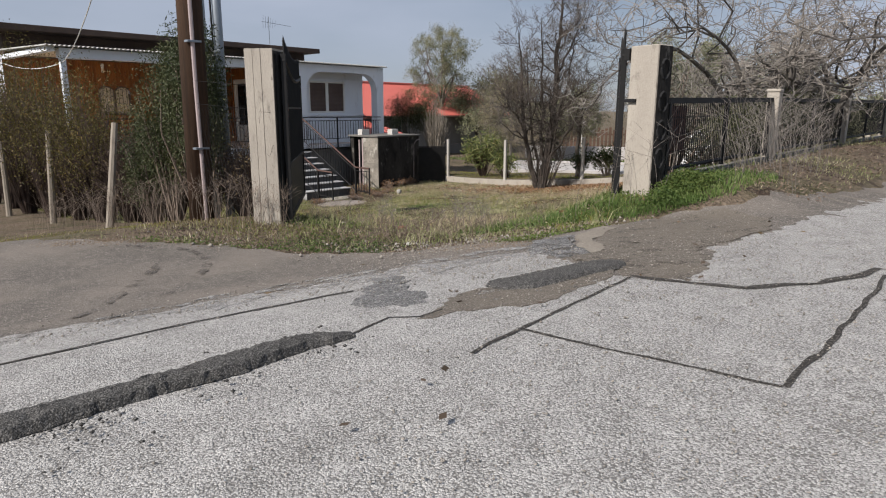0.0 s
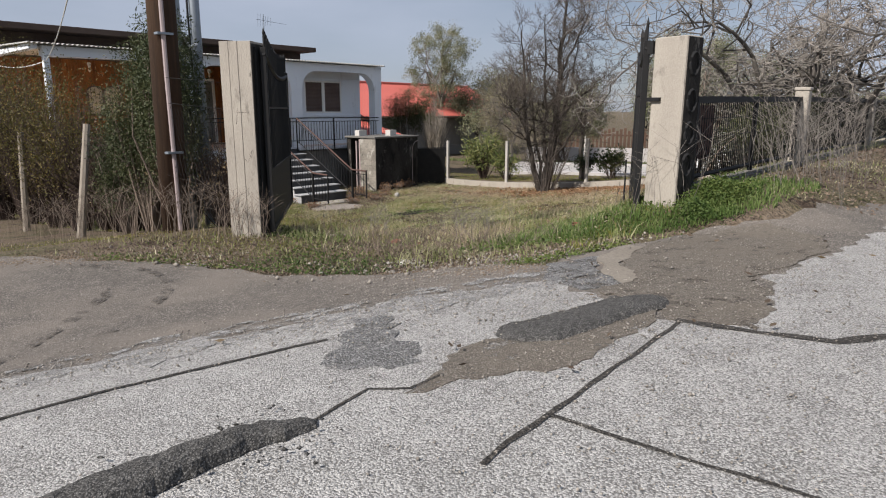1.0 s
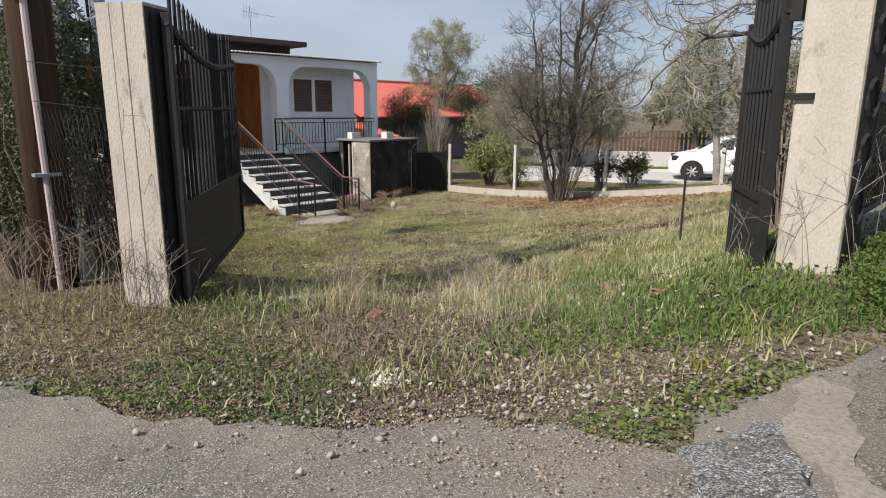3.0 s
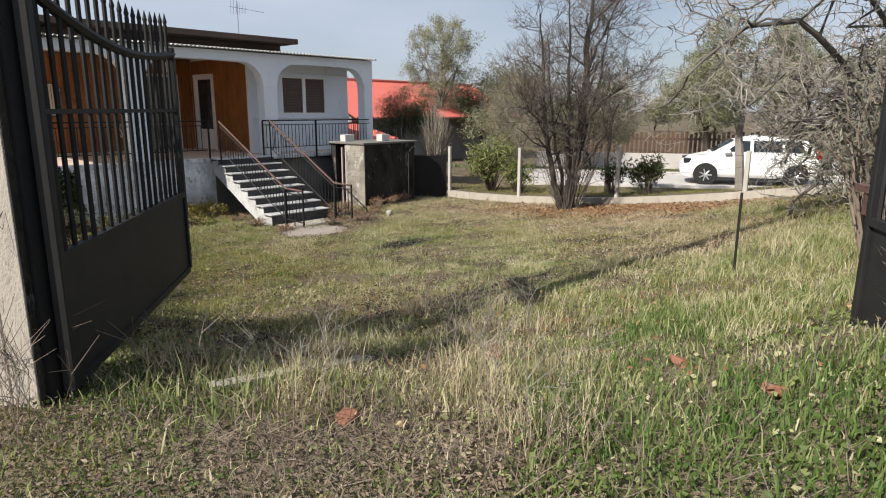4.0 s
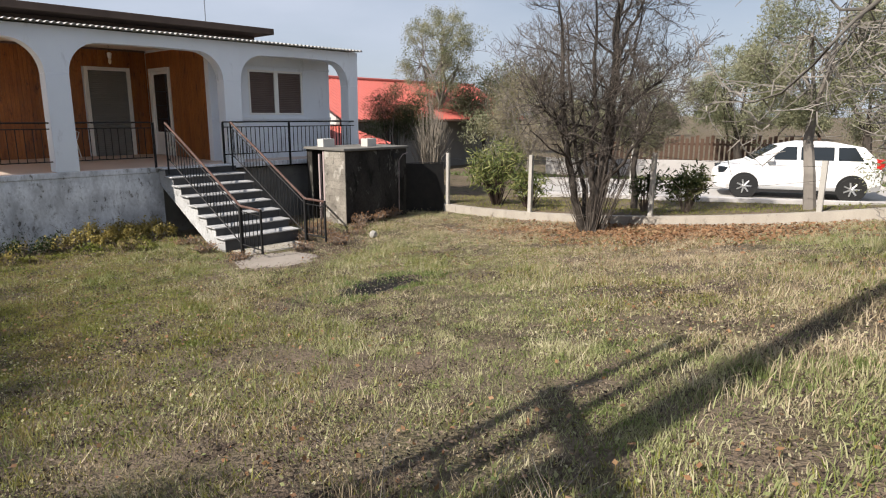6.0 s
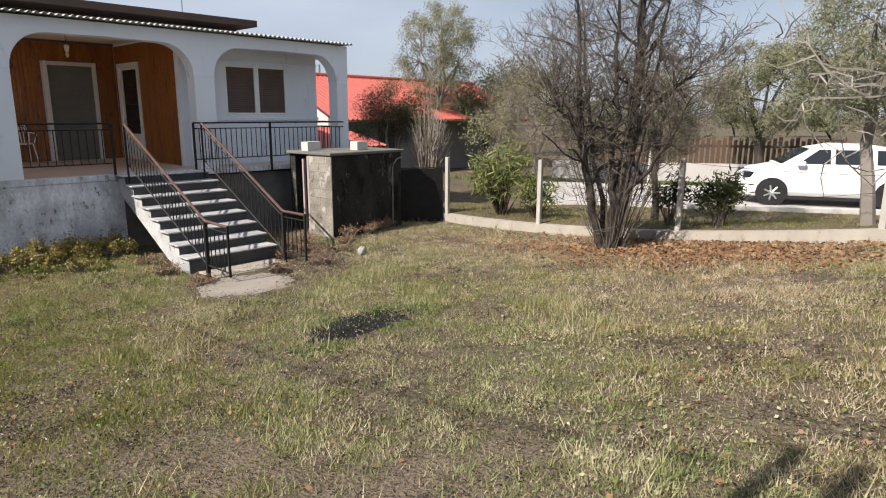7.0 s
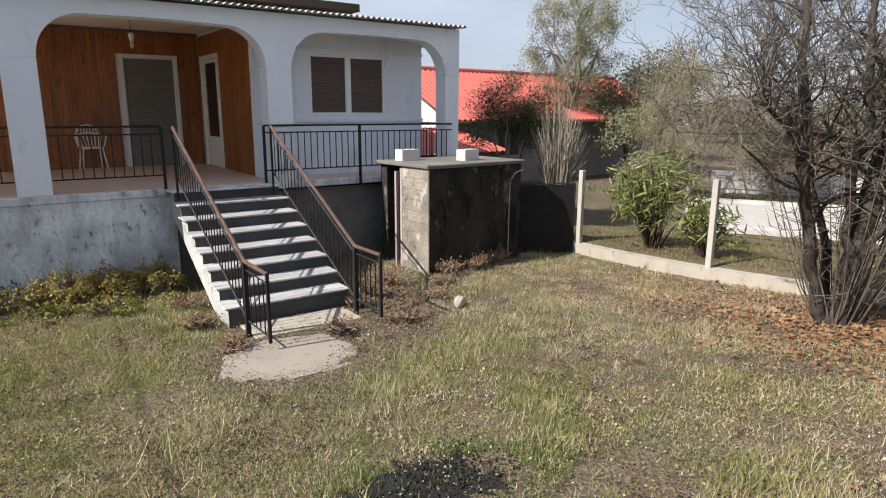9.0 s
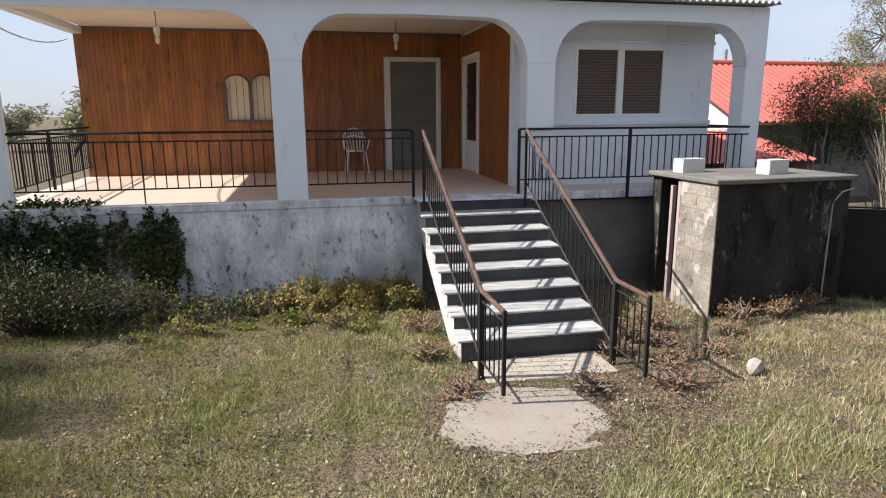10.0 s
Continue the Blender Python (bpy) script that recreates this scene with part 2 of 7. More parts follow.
# dark slab colour, also used as painted shade on the wall beneath
M_SLAB = material("dark_slab_and_wall_shade", (0.055, 0.04, 0.034), (0.095, 0.07, 0.058), 1.5, 40, bump=0.3)
M_REDROOF = material("red_sheet", (0.50, 0.125, 0.095), (0.42, 0.10, 0.08), 1.0, 40, rough=0.5, bump=0.1, depth=0.003, spot=(0.34, 0.09, 0.07), spot_cut=0.57)
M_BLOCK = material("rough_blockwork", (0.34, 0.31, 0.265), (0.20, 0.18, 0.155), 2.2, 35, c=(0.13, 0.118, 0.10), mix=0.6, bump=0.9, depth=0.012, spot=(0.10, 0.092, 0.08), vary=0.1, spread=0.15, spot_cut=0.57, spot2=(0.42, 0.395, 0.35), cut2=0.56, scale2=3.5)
# near black: blotchy stains, with the shade of unlit faces in the colour too
M_BLOCKDARK = material("stained_shaded_blockwork", (0.009, 0.008, 0.0075), (0.06, 0.055, 0.049), 1.2, 35, c=(0.01, 0.009, 0.008), mix=0.5, bump=1.0, depth=0.02, spot=(0.21, 0.20, 0.18), spread=0.16, spot_cut=0.575, stretch=(1.1, 1.1, 0.5), spot2=(0.012, 0.011, 0.01), cut2=0.56, scale2=2.3)
M_BLOCKLIGHT = material("pale_block", (0.60, 0.58, 0.54), (0.52, 0.50, 0.465), 3, 50, bump=0.4, depth=0.006)
M_POLE = material("creosoted_pole", (0.095, 0.055, 0.034), (0.035, 0.025, 0.019), 3, 40, bump=0.6, depth=0.01, stretch=(8, 8, 0.3), spot=(0.13, 0.08, 0.05))
M_POST = material("weathered_post", (0.34, 0.30, 0.25), (0.24, 0.205, 0.165), 3, 40, bump=0.5, depth=0.008, stretch=(5, 5, 0.5))
M_PIPE = material("plastic_pipe", (0.42, 0.34, 0.33), (0.34, 0.28, 0.275), 2, 40, rough=0.5, bump=0.1)
M_GALV = material("galvanised_tube", (0.30, 0.34, 0.38), (0.24, 0.27, 0.31), 2, 40, rough=0.45, metal=0.4, bump=0.1)
M_BARK = material("grey_bark", (0.034, 0.029, 0.025), (0.095, 0.08, 0.068), 5, 40, bump=0.8, depth=0.012, stretch=(3, 3, 0.6))
M_THICKET = material("thicket_stem", (0.085, 0.06, 0.049), (0.04, 0.029, 0.025), 4, 40, bump=0, vary=0.3)
M_FIG = material("pale_bark", (0.25, 0.225, 0.20), (0.165, 0.148, 0.13), 4, 40, bump=0.5, depth=0.008)
M_TWIG = material("dry_twig", (0.23, 0.185, 0.15), (0.16, 0.125, 0.10), 4, 40, bump=0, vary=0.25)
M_STRAW = leaf_material("straw", (0.60, 0.51, 0.36), (0.44, 0.36, 0.235), (0.27, 0.21, 0.14), 0.25, patch=4.0)
M_GRASS = leaf_material("grass", (0.175, 0.225, 0.07), (0.36, 0.37, 0.175), (0.58, 0.52, 0.36), 0.35, patch=3.0)
M_GREEN = leaf_material("fresh_grass", (0.075, 0.14, 0.03), (0.14, 0.21, 0.058), (0.26, 0.305, 0.12), 0.35, patch=4.0)
M_MOSSY = leaf_material("dull_grass", (0.125, 0.155, 0.026), (0.25, 0.25, 0.06), (0.29, 0.215, 0.11), 0.3, patch=2.2)
M_SAGE = leaf_material("sage_leaf", (0.11, 0.108, 0.08), (0.18, 0.172, 0.132), (0.28, 0.265, 0.21), 0.2)
M_FIGBARK = material("fig_bark", (0.16, 0.145, 0.128), (0.085, 0.076, 0.067), 4, 40, bump=0.5, depth=0.008)
M_FIGTWIG = material("fig_shoot", (0.33, 0.30, 0.265), (0.17, 0.153, 0.135), 5, 40, bump=0, vary=0.3)
M_TREETWIG = material("bare_twig", (0.17, 0.145, 0.125), (0.085, 0.071, 0.06), 4, 40, bump=0, vary=0.25)
M_CLOVER = leaf_material("clover_leaf", (0.05, 0.088, 0.02), (0.085, 0.13, 0.032), (0.15, 0.185, 0.05), 0.3)
M_OLIVE = leaf_material("olive_leaf", (0.13, 0.145, 0.075), (0.23, 0.235, 0.135), (0.36, 0.35, 0.24), 0.25)
M_TAMARISK = leaf_material("tamarisk_leaf", (0.15, 0.135, 0.07), (0.25, 0.22, 0.125), (0.37, 0.32, 0.21), 0.25)
M_OLEANDER = leaf_material("oleander_leaf", (0.065, 0.095, 0.026), (0.14, 0.165, 0.048), (0.33, 0.32, 0.12), 0.25, patch=6.0)
M_SHRUB = leaf_material("juniper", (0.045, 0.06, 0.025), (0.075, 0.085, 0.035), (0.12, 0.115, 0.05), 0.15)
M_YELLOW = leaf_material("yellow_weed", (0.52, 0.41, 0.14), (0.33, 0.28, 0.085), (0.17, 0.135, 0.055), 0.35, patch=5.0)
M_IVY = leaf_material("ivy", (0.022, 0.04, 0.013), (0.05, 0.07, 0.022), (0.13, 0.125, 0.05), 0.2)
M_DEADLEAF = leaf_material("dead_leaf", (0.30, 0.17, 0.085), (0.22, 0.115, 0.06), (0.38, 0.25, 0.14), 0.15)
M_STONE = material("field_stone", (0.44, 0.42, 0.385), (0.30, 0.285, 0.26), 14, 70, c=(0.22, 0.205, 0.185), mix=0.5, bump=0.7, depth=0.006)
M_OLDPOST = material("old_whitewash", (0.50, 0.48, 0.44), (0.36, 0.34, 0.31), 3, 60, c=(0.26, 0.245, 0.22), mix=0.4, bump=0.5, depth=0.006, stretch=(2, 2, 0.6))
M_GRAVEL = material("gravel_stone", (0.36, 0.33, 0.29), (0.21, 0.19, 0.165), 5, 60, bump=0.4, vary=0.35)
M_CARPAINT = material("white_car_paint", (0.80, 0.80, 0.80), (0.78, 0.78, 0.78), 1, 20, rough=0.25, bump=0)
M_GLASS = glass_material("dark_glass")
M_RUBBER = material("rubber", (0.02, 0.02, 0.021), (0.03, 0.03, 0.03), 5, 60, rough=0.8, bump=0.1)
M_ALLOY = material("alloy", (0.55, 0.55, 0.56), (0.5, 0.5, 0.5), 5, 60, rough=0.35, metal=0.7, bump=0)
M_LAMPRED = material("red_lens", (0.55, 0.02, 0.02), (0.5, 0.02, 0.02), 5, 60, rough=0.2, bump=0)

# ---- mesh helpers ----
class Shape:
    """Collects boxes, tubes and prisms as one mesh."""
    def __init__(self):
        self.v, self.f = [], []

    def add(self, verts, faces):
        k = len(self.v)
        self.v += [tuple(p) for p in verts]
        self.f += [tuple(i + k for i in q) for q in faces]
        return self

    def box(self, x0, y0, z0, x1, y1, z1, m=None):
        c = [Vector((x, y, z)) for z in (z0, z1) for y in (y0, y1) for x in (x0, x1)]
        if m:
            c = [m @ p for p in c]
        return self.add(c, [(0, 2, 3, 1), (4, 5, 7, 6), (0, 1, 5, 4), (2, 6, 7, 3), (0, 4, 6, 2), (1, 3, 7, 5)])

    def tube(self, pts, radii, n=6, caps=True):
        pts = [Vector(p) for p in pts]
        if not hasattr(radii, "__len__"):
            radii = [radii] * len(pts)
        verts, faces = [], []
        for i, (p, r) in enumerate(zip(pts, radii)):
            d = (pts[min(i + 1, len(pts) - 1)] - pts[max(i - 1, 0)])
            d = d.normalized() if d.length > 1e-9 else Vector((0, 0, 1))
            a = d.orthogonal().normalized() if abs(d.z) > 0.95 else d.cross(Vector((0, 0, 1))).normalized()
            b = d.cross(a)
            for k in range(n):
                w = 2 * math.pi * k / n
                verts.append(p + r * (math.cos(w) * a + math.sin(w) * b))
        for i in range(len(pts) - 1):
            for k in range(n):
                q = (k + 1) % n
                faces.append((i * n + k, i * n + q, (i + 1) * n + q, (i + 1) * n + k))
        if caps:
            faces.append(tuple(range(n - 1, -1, -1)))
            faces.append(tuple(range((len(pts) - 1) * n, len(pts) * n)))
        return self.add(verts, faces)

    def prism(self, outline, axis, a, b, m=None):
        """Extrudes an outline of 2D points along axis x, y or z from a to b."""
        put = {"x": lambda u, w, t: (t, u, w), "y": lambda u, w, t: (u, t, w), "z": lambda u, w, t: (u, w, t)}[axis]
        n = len(outline)
        verts = [Vector(put(u, w, t)) for t in (a, b) for u, w in outline]
        if m:
            verts = [m @ p for p in verts]
        faces = [tuple(range(n - 1, -1, -1)), tuple(range(n, 2 * n))] + [(i, (i + 1) % n, n + (i + 1) % n, n + i) for i in range(n)]
        return self.add(verts, faces)

    def mesh(self, name, bevel=0.0, smooth=False, segments=1):
        me = bpy.data.meshes.new(name)
        me.from_pydata(self.v, [], self.f)
        bm = bmesh.new()
        bm.from_mesh(me)
        bmesh.ops.recalc_face_normals(bm, faces=bm.faces)
        if bevel:
            sharp = [e for e in bm.edges if len(e.link_faces) == 2 and e.calc_face_angle(0) > 0.6]
            bmesh.ops.bevel(bm, geom=sharp, offset=bevel, segments=segments, affect="EDGES", clamp_overlap=True)
        bm.to_mesh(me)
        bm.free()
        if smooth:
            me.shade_smooth()
        return me


def part(name, shape, mat, parent=None, label="", bevel=0.0, smooth=False, m=None):
    """Links a shape (or a ready mesh) as one object, under a thing or a part where given."""
    me = shape if isinstance(shape, bpy.types.Mesh) else shape.mesh(name, bevel, smooth)
    if mat and not me.materials:
        me.materials.append(mat)
    ob = new(name, me)
    if m:
        ob.matrix_basis = m
    if parent:
        ob.parent = parent
    if label:
        ob["label"] = label
    return ob


def thing(name, label, category, group="", at=(0, 0, 0), rz=0.0):
    ob = new(name)
    ob.empty_display_size = 0.2
    ob.matrix_basis = pose(*at, 0, 0, rz)
    return tagged(ob, label, category, group)


def setting(name, shape, mat, label, category, bevel=0.0, smooth=False):
    return tagged(part(name, shape, mat, None, "", bevel, smooth), label, category, "", "structure")


def bulk(name, verts, faces, mat, label, category, parent=None, smooth=False):
    """A mesh from numpy arrays, for what nobody could count."""
    me = bpy.data.meshes.new(name)
    verts, faces = np.asarray(verts, dtype=np.float32), np.asarray(faces, dtype=np.int32)
    nf, k = faces.shape
    me.vertices.add(len(verts))
    me.vertices.foreach_set("co", verts.ravel())
    me.loops.add(nf * k)
    me.loops.foreach_set("vertex_index", faces.ravel())
    me.polygons.add(nf)
    me.polygons.foreach_set("loop_start", np.arange(0, nf * k, k, dtype=np.int32))
    me.update(calc_edges=True)
    me.validate()
    me.materials.append(mat)
    if smooth:
        me.shade_smooth()
    ob = new(name, me)
    if parent:
        ob.parent = parent
        if label:
            ob["label"] = label
        ob["kind"] = "stuff"
        return ob
    return tagged(ob, label, category, "", "stuff")


def sm(t):
    t = np.clip(t, 0.0, 1.0)
    return t * t * (3 - 2 * t)


def ground_z(x, y):
    """The lie of the land: the yard falls from the road to the house."""
    x, y = np.asarray(x, dtype=float), np.asarray(y, dtype=float)
    yy = np.minimum(y, -2.0)
    d = np.maximum(-15.5 - yy, 0)
    z = np.where(yy > -15.5, 0.03 + 0.0092 * (yy + 2) ** 2, 1.707 + 0.25 * (1 - np.exp(-0.9 * d)))
    z = z + 0.6 * sm((-3 - x) / 3) * sm((y + 15.6) / 4) * sm((6 - y) / 4)
    z = z + 0.24 * sm((x + 4.6) / 1.2) * sm((y + 17.6) / 1.1) * sm((-14.6 - y) / 1.2)
    z = z + 0.013 * np.clip(x + 5.5, 0, 16) * sm((-14.5 - y) / 2.5)
    z = z + 0.22 * sm((x - 8.3) / 0.25) * sm((y + 14) / 3) * (1 - sm((x - 9.3) / 2.5))
    level = sm((x - 9.0) / 3.5) * sm((y + 17.5) / 3)
    return z * (1 - level) + 0.24 * level


def gz(x, y):
    return float(ground_z(x, y))


def ripple(x, y, s, seed=0.0):
    return noise.noise(Vector((x * s + seed, y * s - seed, seed * 1.7)))


def inside(px, py, poly):
    """Which points lie inside the outline."""
    hit = np.zeros(px.shape, dtype=bool)
    n = len(poly)
    for i in range(n):
        (x0, y0), (x1, y1) = poly[i], poly[(i + 1) % n]
        cond = (y0 > py) != (y1 > py)
        hit ^= cond & (px < (x1 - x0) * (py - y0) / ((y1 - y0) if y1 != y0 else 1e-9) + x0)
    return hit


def rough_outline(poly, step=0.12, amp=0.03, seed=1.0):
    """Subdivides an outline and frays it."""
    out = []
    for i in range(len(poly)):
        a, b = Vector(poly[i]), Vector(poly[(i + 1) % len(poly)])
        k = max(1, int((b - a).length / step))
        nrm = Vector((-(b - a).y, (b - a).x)).normalized()
        for j in range(k):
            p = a.lerp(b, j / k)
            out.append(tuple(p + nrm * amp * (ripple(p.x, p.y, 5, seed) + 0.6 * ripple(p.x, p.y, 17, seed))))
    return out


def sheet_on_ground(name, poly, lift, thick, mat, label, category, step=0.12, amp=0.03, seed=1.0, crown=0.0, kind="structure", parent=None):
    """A layer that follows the land, with a frayed outline and real thickness."""
    from_poly = rough_outline(poly, step, amp, seed)
    bm = bmesh.new()
    vs = [bm.verts.new((x, y, 0)) for x, y in from_poly]
    bm.faces.new(vs)
    bmesh.ops.triangulate(bm, faces=bm.faces[:])
    for _ in range(7):
        long = [e for e in bm.edges if e.calc_length() > 0.4 + 0.3 * max(0.0, min((v.co.xy - Vector((-6, -16.5))).length for v in e.verts) - 4)]
        if not long:
            break
        bmesh.ops.subdivide_edges(bm, edges=long, cuts=1)
        bmesh.ops.triangulate(bm, faces=[f for f in bm.faces if len(f.verts) > 3])
    rim = {v for e in bm.edges if e.is_boundary for v in e.verts}
    if crown:
        for _ in range(1):
            bmesh.ops.poke(bm, faces=bm.faces[:])
    for v in bm.verts:
        top = lift + (crown if v not in rim else 0)
        v.co.z = gz(v.co.x, v.co.y) + top + 0.004 * ripple(v.co.x, v.co.y, 4, 2.0)
    ret = bmesh.ops.extrude_edge_only(bm, edges=[e for e in bm.edges if e.is_boundary])
    for v in ret["geom"]:
        if isinstance(v, bmesh.types.BMVert):
            v.co.z -= thick
    bmesh.ops.recalc_face_normals(bm, faces=bm.faces)
    me = bpy.data.meshes.new(name)
    bm.to_mesh(me)
    bm.free()
    me.materials.append(mat)
    ob = new(name, me)
    if parent:
        ob.parent = parent
        if label:
            ob["label"] = label
        return ob
    return tagged(ob, label, category, "", kind)

# ---- ground ----
ROAD = [(-60, -8), (-8.6, -10.5), (-7.4, -12.7), (-6.95, -13.4), (-6.5, -14.2), (-6.2, -14.9), (-5.85, -15.35), (-5.75, -16.0), (-5.1, -16.15), (-4.4, -16.4), (-4.1, -16.8), (-3.2, -17.2), (-1.8, -17.45), (30, -18.6), (30, -30), (-60, -30)]
def ground_sheet():
    xs = np.unique(np.concatenate([np.linspace(-900, -40, 14), np.linspace(-40, -14, 14), np.linspace(-14, 14, 113), np.linspace(14, 40, 27), np.linspace(40, 900, 16)]))
    ys = np.unique(np.concatenate([np.linspace(-900, -50, 14), np.linspace(-50, -22, 15), np.linspace(-22, 2, 97), np.linspace(2, 40, 27), np.linspace(40, 900, 16)]))
    X, Y = np.meshgrid(xs, ys)
    Z = ground_z(X, Y)
    near = (np.abs(X) < 14) & (Y > -22) & (Y < 2)
    Z = Z + near * 0.015 * np.sin(X * 3.1 + 1.3 * np.sin(Y * 2.3)) * np.cos(Y * 2.7)
    Z = Z - 0.09 * inside(X, Y, ROAD)
    idx = np.arange(X.size).reshape(X.shape)
    faces = np.stack([idx[:-1, :-1], idx[:-1, 1:], idx[1:, 1:], idx[1:, :-1]], -1).reshape(-1, 4)
    ob = bulk("ground", np.stack([X, Y, Z], -1).reshape(-1, 3), faces, M_SOIL, "uneven soil with sparse winter grass", "ground", smooth=True)
    ob["kind"] = "structure"


ground_sheet()
sheet_on_ground("road", ROAD, 0.012, 0.14, M_ASPHALT, "old grey-brown asphalt road with dusty edges", "road", 0.08, 0.10, 2.0)
CHIP = [(-14, -13.0), (-8.34, -15.22), (-8.07, -15.36), (-7.75, -15.45), (-7.5, -15.8), (-7.12, -15.82), (-6.71, -15.94), (-6.36, -16.23), (-6.21, -16.5), (-6.3, -16.7), (-6.5, -16.95), (-6.52, -17.18), (-6.45, -17.45), (-5.92, -17.35), (-5.58, -17.22), (-4.69, -17.34), (-2.56, -17.61), (30, -19.3), (30, -29.5), (-59, -29.5)]
sheet_on_ground("road_surfacing", CHIP, 0.0155, 0.03, M_CHIP, "pale chip-sealed road surface, coarse and worn", "road", 0.05, 0.10, 5.0)

# ---- house ----
FLOOR_Z = 1.49
house = thing("house", "white limewashed house with arched veranda over a raised plinth", "house")


def arch_bay(s, x0, x1, spring, crown, top, y0, y1, r=0.6, square=False):
    """The wall over one opening, whose corners are rounded."""
    pts = [(x0, crown)] if square else [(x0, spring)]
    for k in range(1, 1 if square else 9):
        a = math.pi / 2 * k / 8
        pts.append((x0 + r * (1 - math.cos(a)), spring + (crown - spring) * math.sin(a)))
    pts.append(((x0 + x1) / 2, crown + 0.015))
    for k in range(8, 0, -1):
        a = math.pi / 2 * k / 8
        pts.append((x1 - r * (1 - math.cos(a)), spring + (crown - spring) * math.sin(a)))
    pts.append((x1, spring))
    for (xa, za), (xb, zb) in zip(pts[:-1], pts[1:]):
        if abs(xb - xa) < 1e-6:
            continue
        c = [(xa, y0, za), (xb, y0, zb), (xb, y0, top), (xa, y0, top), (xa, y1, za), (xb, y1, zb), (xb, y1, top), (xa, y1, top)]
        s.add(c, [(0, 1, 2, 3), (7, 6, 5, 4), (0, 4, 5, 1), (3, 2, 6, 7)])


COLS = [(-3.83, -3.69), (-0.40, 0.02), (3.19, 3.62), (6.76, 7.09)]
for a, b in COLS:
    thin = b - a < 0.2
    part("column", Shape().box(a, 0.03 if thin else 0.0, FLOOR_Z - 0.005, b, 0.17 if thin else 0.34, 3.98 if thin else 3.36), M_WALL, house, bevel=0.012)
beam = Shape()
for (a0, a1), (b0, b1) in zip(COLS[:-1], COLS[1:]):
    arch_bay(beam, a1, b0, 3.36, 3.97, 4.22, 0.004, 0.336, square=a1 < -3)
for a, b in COLS:
    beam.box(a, 0.004, 3.985 if b - a < 0.2 else 3.36, b, 0.336, 4.22)
beam.box(6.80, 0.336, 3.97, 7.06, 4.3, 4.22)
beam.box(-4.12, 0.004, 4.13, -3.93, 4.4, 4.25)
seen, order = {}, []
for p in beam.v:
    key = tuple(round(q, 3) for q in p)
    if key not in seen:
        seen[key] = len(order)
        order.append(p)
beam.f = [tuple(seen[tuple(round(q, 3) for q in beam.v[i])] for i in f) for f in beam.f]
beam.v = order
part("arcade_beam", beam, M_WALL, house)
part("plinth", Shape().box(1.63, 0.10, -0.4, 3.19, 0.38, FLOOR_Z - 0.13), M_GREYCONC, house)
part("plinth", Shape().box(-4.17, 0.006, -0.4, 1.62, 0.30, FLOOR_Z - 0.12), M_PLINTH, house, "grey stained plaster plinth with damp marks")
part("plinth", Shape().box(3.2, 0.12, -0.4, 7.09, 0.40, FLOOR_Z - 0.16), M_GREYCONC, house, "dark grey concrete plinth")
part("plinth", Shape().box(-4.17, 0.30, -0.4, -3.9, 9.0, FLOOR_Z - 0.12), M_PLINTH, house)
part("veranda_floor", Shape().box(-4.18, -0.01, FLOOR_Z - 0.12, 7.1, 4.42, FLOOR_Z - 0.006), M_PLINTH, house, bevel=0.01)
part("floor_finish", Shape().box(-4.12, 0.03, FLOOR_Z - 0.02, 7.04, 4.40, FLOOR_Z + 0.004), M_FLOOR, house, "pinkish terrazzo veranda floor")
part("veranda_ceiling", Shape().prism([(0.34, 4.185), (4.41, 4.27), (4.41, 4.31), (0.34, 4.225)], "x", -3.925, 6.8), M_CEIL, house, "cream plastered veranda ceiling")


# board-clad back wall and side wall, with door openings
def boards(along, a, b, fixed, z0, z1, holes, face):
    """Upright boards side by side; holes are (from, to, bottom, top)."""
    w = 0.085
    k = int((b - a) / w)
    for i in range(k):
        u0, u1 = a + (b - a) * i / k, a + (b - a) * (i + 1) / k - 0.004
        spans = [(z0, z1)]
        for h0, h1, hb, ht in holes:
            if u1 > h0 and u0 < h1:
                spans = [s for lo, hi in spans for s in ((lo, min(hi, hb)), (max(lo, ht), hi)) if s[1] - s[0] > 0.02]
        for lo, hi in spans:
            s = Shape()
            if along == "x":
                s.box(u0, fixed, lo, u1, fixed + 0.02, hi)
            else:
                s.box(fixed, u0, lo, fixed + 0.02, u1, hi)
            yield s, (lo + hi) / 2


back_holes = [(1.68, 2.84, FLOOR_Z, 3.79), (-1.52, -0.52, 2.5, 3.45)]
side_holes = [(2.99, 4.26, FLOOR_Z, 3.79)]
core = Shape()
BZ = 4.27
for x0, x1, z0, z1 in ((-4.09, -1.5, FLOOR_Z, BZ), (-1.5, -0.54, FLOOR_Z, 2.52), (-1.5, -0.54, 3.43, BZ), (-0.54, 1.7, FLOOR_Z, BZ), (1.7, 2.82, 3.77, BZ), (2.82, 3.5, FLOOR_Z, BZ)):
    core.box(x0, 4.44, z0, x1, 4.64, z1)
part("back_wall", core, M_WALL, house)
side = Shape()
for y0, y1, z0 in ((0.83, 3.01, FLOOR_Z), (3.01, 4.24, 3.77), (4.24, 4.64, FLOOR_Z)):
    side.box(3.31, y0, z0, 3.5, y1, BZ)
part("side_wall", side, M_WALL, house)
clad = part("cladding", Shape().box(-4.09, 4.425, 4.2, 3.27, 4.438, 4.26), M_WOOD, house, "orange-brown varnished upright boards")
for s, _ in boards("x", -4.09, 3.28, 4.415, FLOOR_Z, 4.262, back_holes, -1):
    part("board", s, M_WOOD, clad)
for s, _ in boards("y", 0.84, 4.41, 3.285, FLOOR_Z, 4.20, side_holes, -1):
    part("board", s, M_WOOD, clad)
